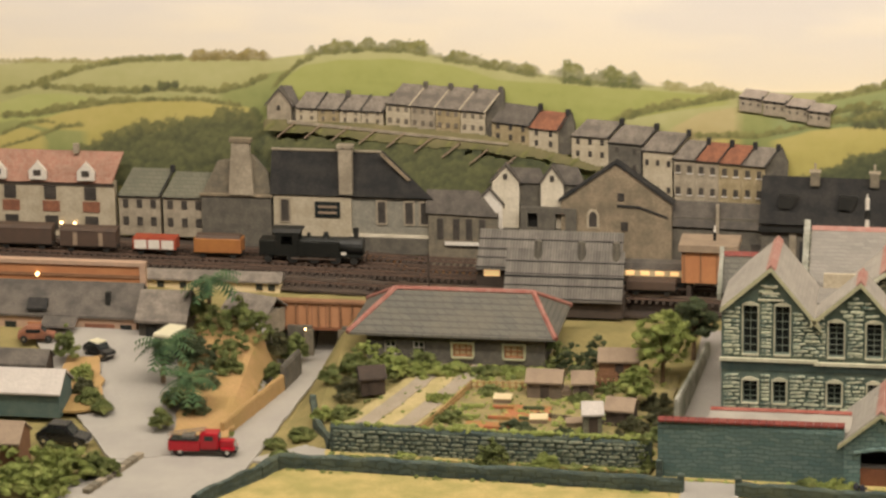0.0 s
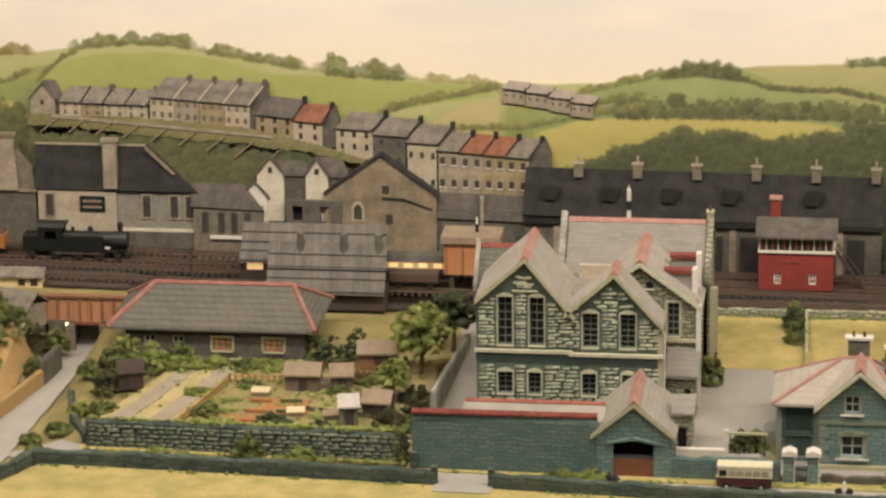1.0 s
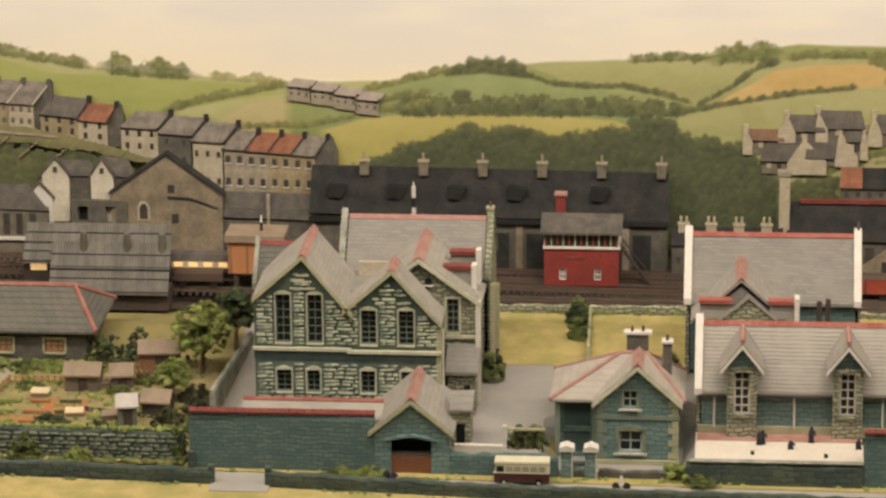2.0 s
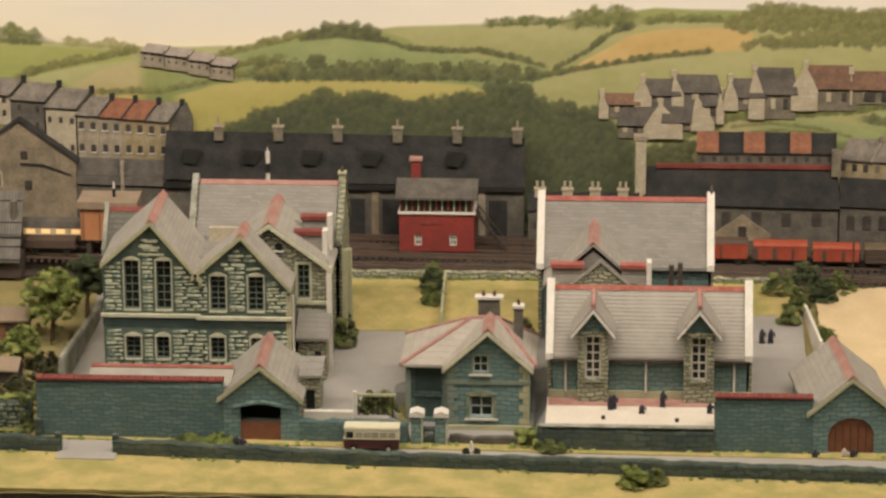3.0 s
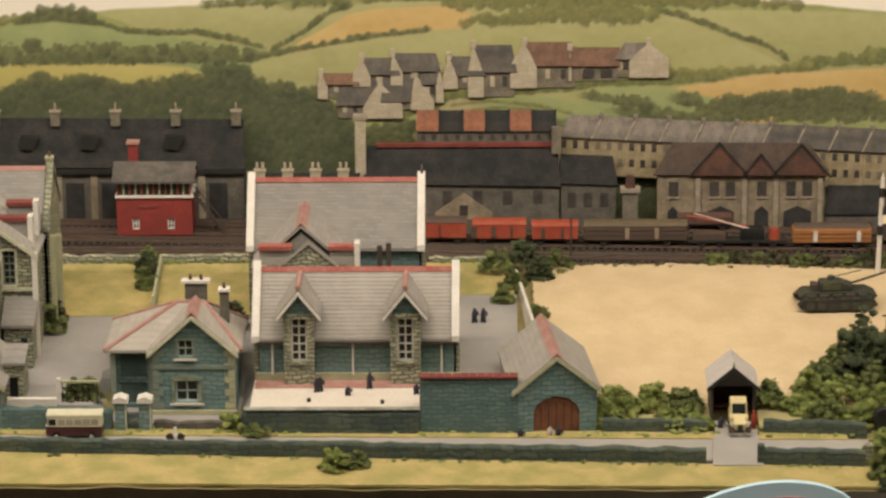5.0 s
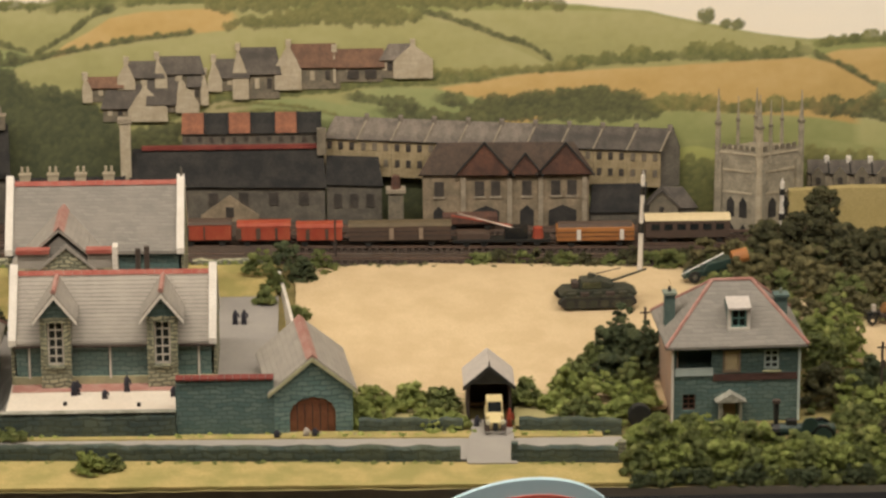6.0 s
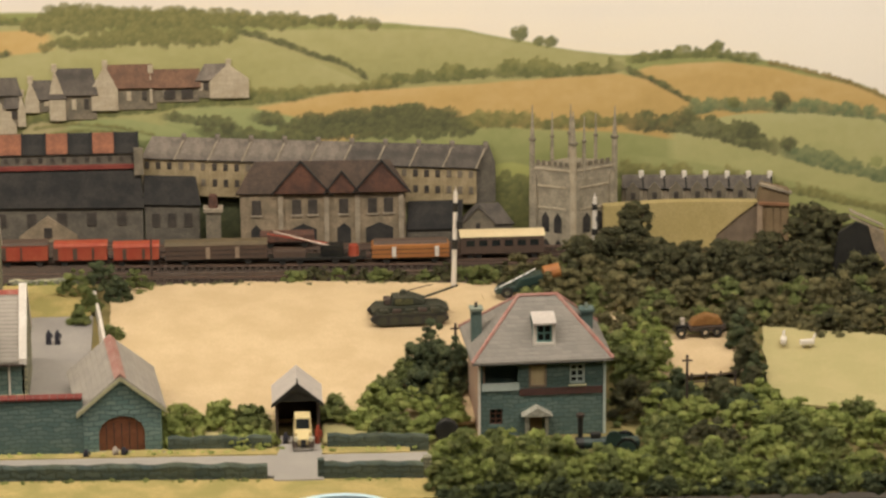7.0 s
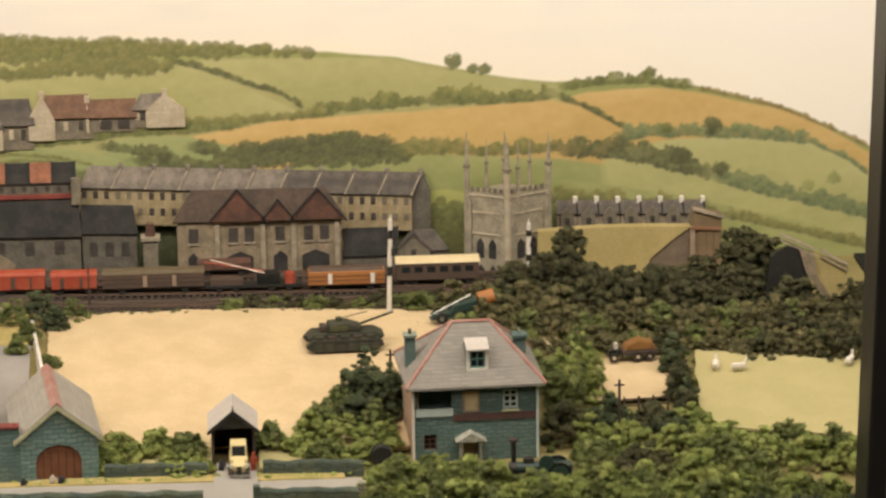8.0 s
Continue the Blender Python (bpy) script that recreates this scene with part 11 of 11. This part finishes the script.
def fence(pts, h, label, step=0.012, mat="timber_weathered"):
    f = thing("picket_fence", pts[0][0], pts[0][1], at_ground(*pts[0]), 0, label, "fence", "allotment fences")
    for (xa, ya), (xb, yb) in zip(pts, pts[1:]):
        L = math.hypot(xb - xa, yb - ya)
        n = max(2, int(L / step))
        for i in range(n + 1):
            s = i / n
            x, y = xa + (xb - xa) * s, ya + (yb - ya) * s
            z = at_ground(x, y) - at_ground(*pts[0])
            part("picket", bx(x - pts[0][0] - 0.0016, x - pts[0][0] + 0.0016, y - pts[0][1] - 0.001, y - pts[0][1] + 0.001, z - 0.003, z + h), mat, f)
        za, zb = at_ground(xa, ya) - at_ground(*pts[0]), at_ground(xb, yb) - at_ground(*pts[0])
        for q in (0.4, 0.8):
            part("rail", rd((xa - pts[0][0], ya - pts[0][1], za + h * q), (xb - pts[0][0], yb - pts[0][1], zb + h * q), 0.0013, 5), mat, f)


fence([(-1.165, -0.115), (-1.115, 0.085), (-1.02, 0.09)], 0.016, "tan timber fence round the allotment plots", 0.010, "ochre_bank")
fence([(-0.93, 0.09), (-0.84, 0.10)], 0.026, "dark rustic bean-row frames", 0.009, "timber_brown")
fence([(-0.92, 0.12), (-0.84, 0.125)], 0.024, "dark rustic bean-row frames", 0.009, "timber_brown")
fence([(1.335, 0.0), (1.43, 0.01)], 0.026, "dark post and rail fence by the fallow patch", 0.022, "timber_dark")
fence([(-0.99, -0.02), (-0.86, -0.05)], 0.010, "low plank edging of the vegetable beds", 0.02, "timber_dark")
for i in range(9):
    x, y = -1.10 + (i % 3) * 0.05, -0.085 + (i // 3) * 0.045
    solo("vegetable_clump", rounded(bx(-0.018, 0.018, -0.003, 0.003, 0, 0.006), 0.002), ("leaf_bright", "plot_red", "leaf_fir")[i % 3], x, y, at_ground(x, y, 0.003), "low clump of vegetable leaves in dug soil", "vegetable", "allotment vegetables")
for i, (x, y) in enumerate(((1.335, -0.13), (0.99, 0.10))):
    pole = thing("telegraph_pole", x, y, at_ground(x, y), 0, "thin dark telegraph pole with a crossarm", "telegraph pole", "telegraph poles")
    hp = 0.112 if i == 0 else 0.07
    part("pole", rd((0, 0, -0.004), (0, 0, hp), 0.0020, 6), "timber_dark", pole)
    part("crossarm", bx(-0.008, 0.008, -0.001, 0.001, hp - 0.010, hp - 0.0075), "timber_dark", pole)
# stone clearance heaps and loose stones along the verges
rs = random.Random(77)
for i in range(40):
    x = rs.uniform(-1.3, 0.92)
    y = -0.20 + rs.uniform(-0.012, 0.006) - (0.022 if x < -0.8 else 0)
    solo("loose_stone", rounded(bx(-0.003, 0.003, -0.002, 0.002, 0, 0.003), 0.001), "buff_rubble", x, y, road_z(x) + 0.001, "small loose buff stone on the verge", "stone", "verge stones", rz=rs.uniform(0, 180))
# grass tufts along the front wall and verges
def tufts(n, line, size, seed, mat, label):
    def spread(rng):
        x, y = line(rng)
        return (x, y, ground_z(x, y) + 0.003), 1.0
    ob = foliage("grass_tufts", blobs(n, spread, size, seed, 1.0, 1), mat)
    return tagged(ob, label, "grass", kind="stuff")


def wall_line(x):
    return along([(-1.38, -0.235), (-0.95, -0.248), (-0.731, -0.262), (-0.2, -0.298), (0.4, -0.316), (0.92, -0.336)], x)


def on_wall(r):
    x = r.uniform(-1.36, 0.90)
    while -0.745 < x < -0.635 or 0.675 < x < 0.775:
        x = r.uniform(-1.36, 0.90)
    return (x, wall_line(x) + r.choice((-0.014, 0.012)) + r.uniform(-0.004, 0.004))


tufts(420, on_wall, 0.0045, 31, "leaf_olive", "short olive grass tufts along the field wall")
tufts(260, lambda r: (r.uniform(-1.3, -0.79), -0.178 + r.uniform(-0.008, 0.010)), 0.0048, 32, "leaf_olive", "short olive grass tufts below the garden wall")
tufts(240, lambda r: (r.uniform(-0.78, 0.92), -0.212 + r.uniform(-0.008, 0.008)), 0.0042, 33, "leaf_bright", "short yellow-green tufts along the road verge")
tufts(420, lambda r: (r.uniform(-1.14, -0.8), r.uniform(-0.12, 0.20)), 0.0050, 39, "leaf_bright", "tufted yellow-green weeds over the allotments")
tufts(300, lambda r: (r.uniform(-1.15, -0.8) if r.random() < 0.8 else r.uniform(-1.3, -1.15), r.uniform(-0.12, 0.24)), 0.0050, 34, "leaf_olive", "tufted weeds over the allotments")
tufts(200, lambda r: (r.uniform(-0.36, 0.40), 0.425 + r.uniform(-0.008, 0.008)), 0.0050, 35, "leaf_olive", "short tufts along the railway wall")
tufts(500, lambda r: (r.uniform(1.22, 1.74), r.uniform(-0.30, 0.40)), 0.0065, 36, "leaf_olive", "tufted rough grass round the small fields")
tufts(260, lambda r: (r.uniform(0.45, 1.2), 0.435 + r.uniform(-0.010, 0.010)), 0.0058, 37, "leaf_dark", "dark tufts along the railway's edge")
tufts(120, lambda r: (r.uniform(-1.56, -1.47), r.uniform(-0.12, 0.22)), 0.0050, 38, "leaf_olive", "tufted weeds on the sandy banks")

tufts(220, lambda r: (r.uniform(-1.40, -1.12), 0.640 + r.uniform(-0.012, 0.012)), 0.0060, 40, "leaf_rust", "rusty brown weeds at the foot of the station wall")
# bright lumps that stand in for the pale highlight on the wall's top
def wall_top(rng):
    x = rng.uniform(-1.30, -0.80)
    return (x, -0.150 - 0.0292 * (x + 1.303), road_z(-1.3) + 0.049), 1.0


tagged(foliage("wall_moss", blobs(260, wall_top, 0.0050, 41, 1.0, 1), "leaf_bright"), "yellow-green foam lumps imitating the highlight along the allotment wall's top", "moss", kind="stuff")
# ---- the separate rubble stones of the garden wall ----
coursed_stones(gwall, 0.004, 0.505, 0.002, 0.044, -0.0075, [], 0.0075, 9, 'stone_moss', 0.008, 0.026, 300, None, -0.0292)
# ---- the separate rubble stones of the school front ----
for job in STONE_JOBS:
    coursed_stones(job[0], job[1], job[2], job[3], job[4], job[5], job[6], job[7], job[8], job[9], inside=job[10], limit=300)
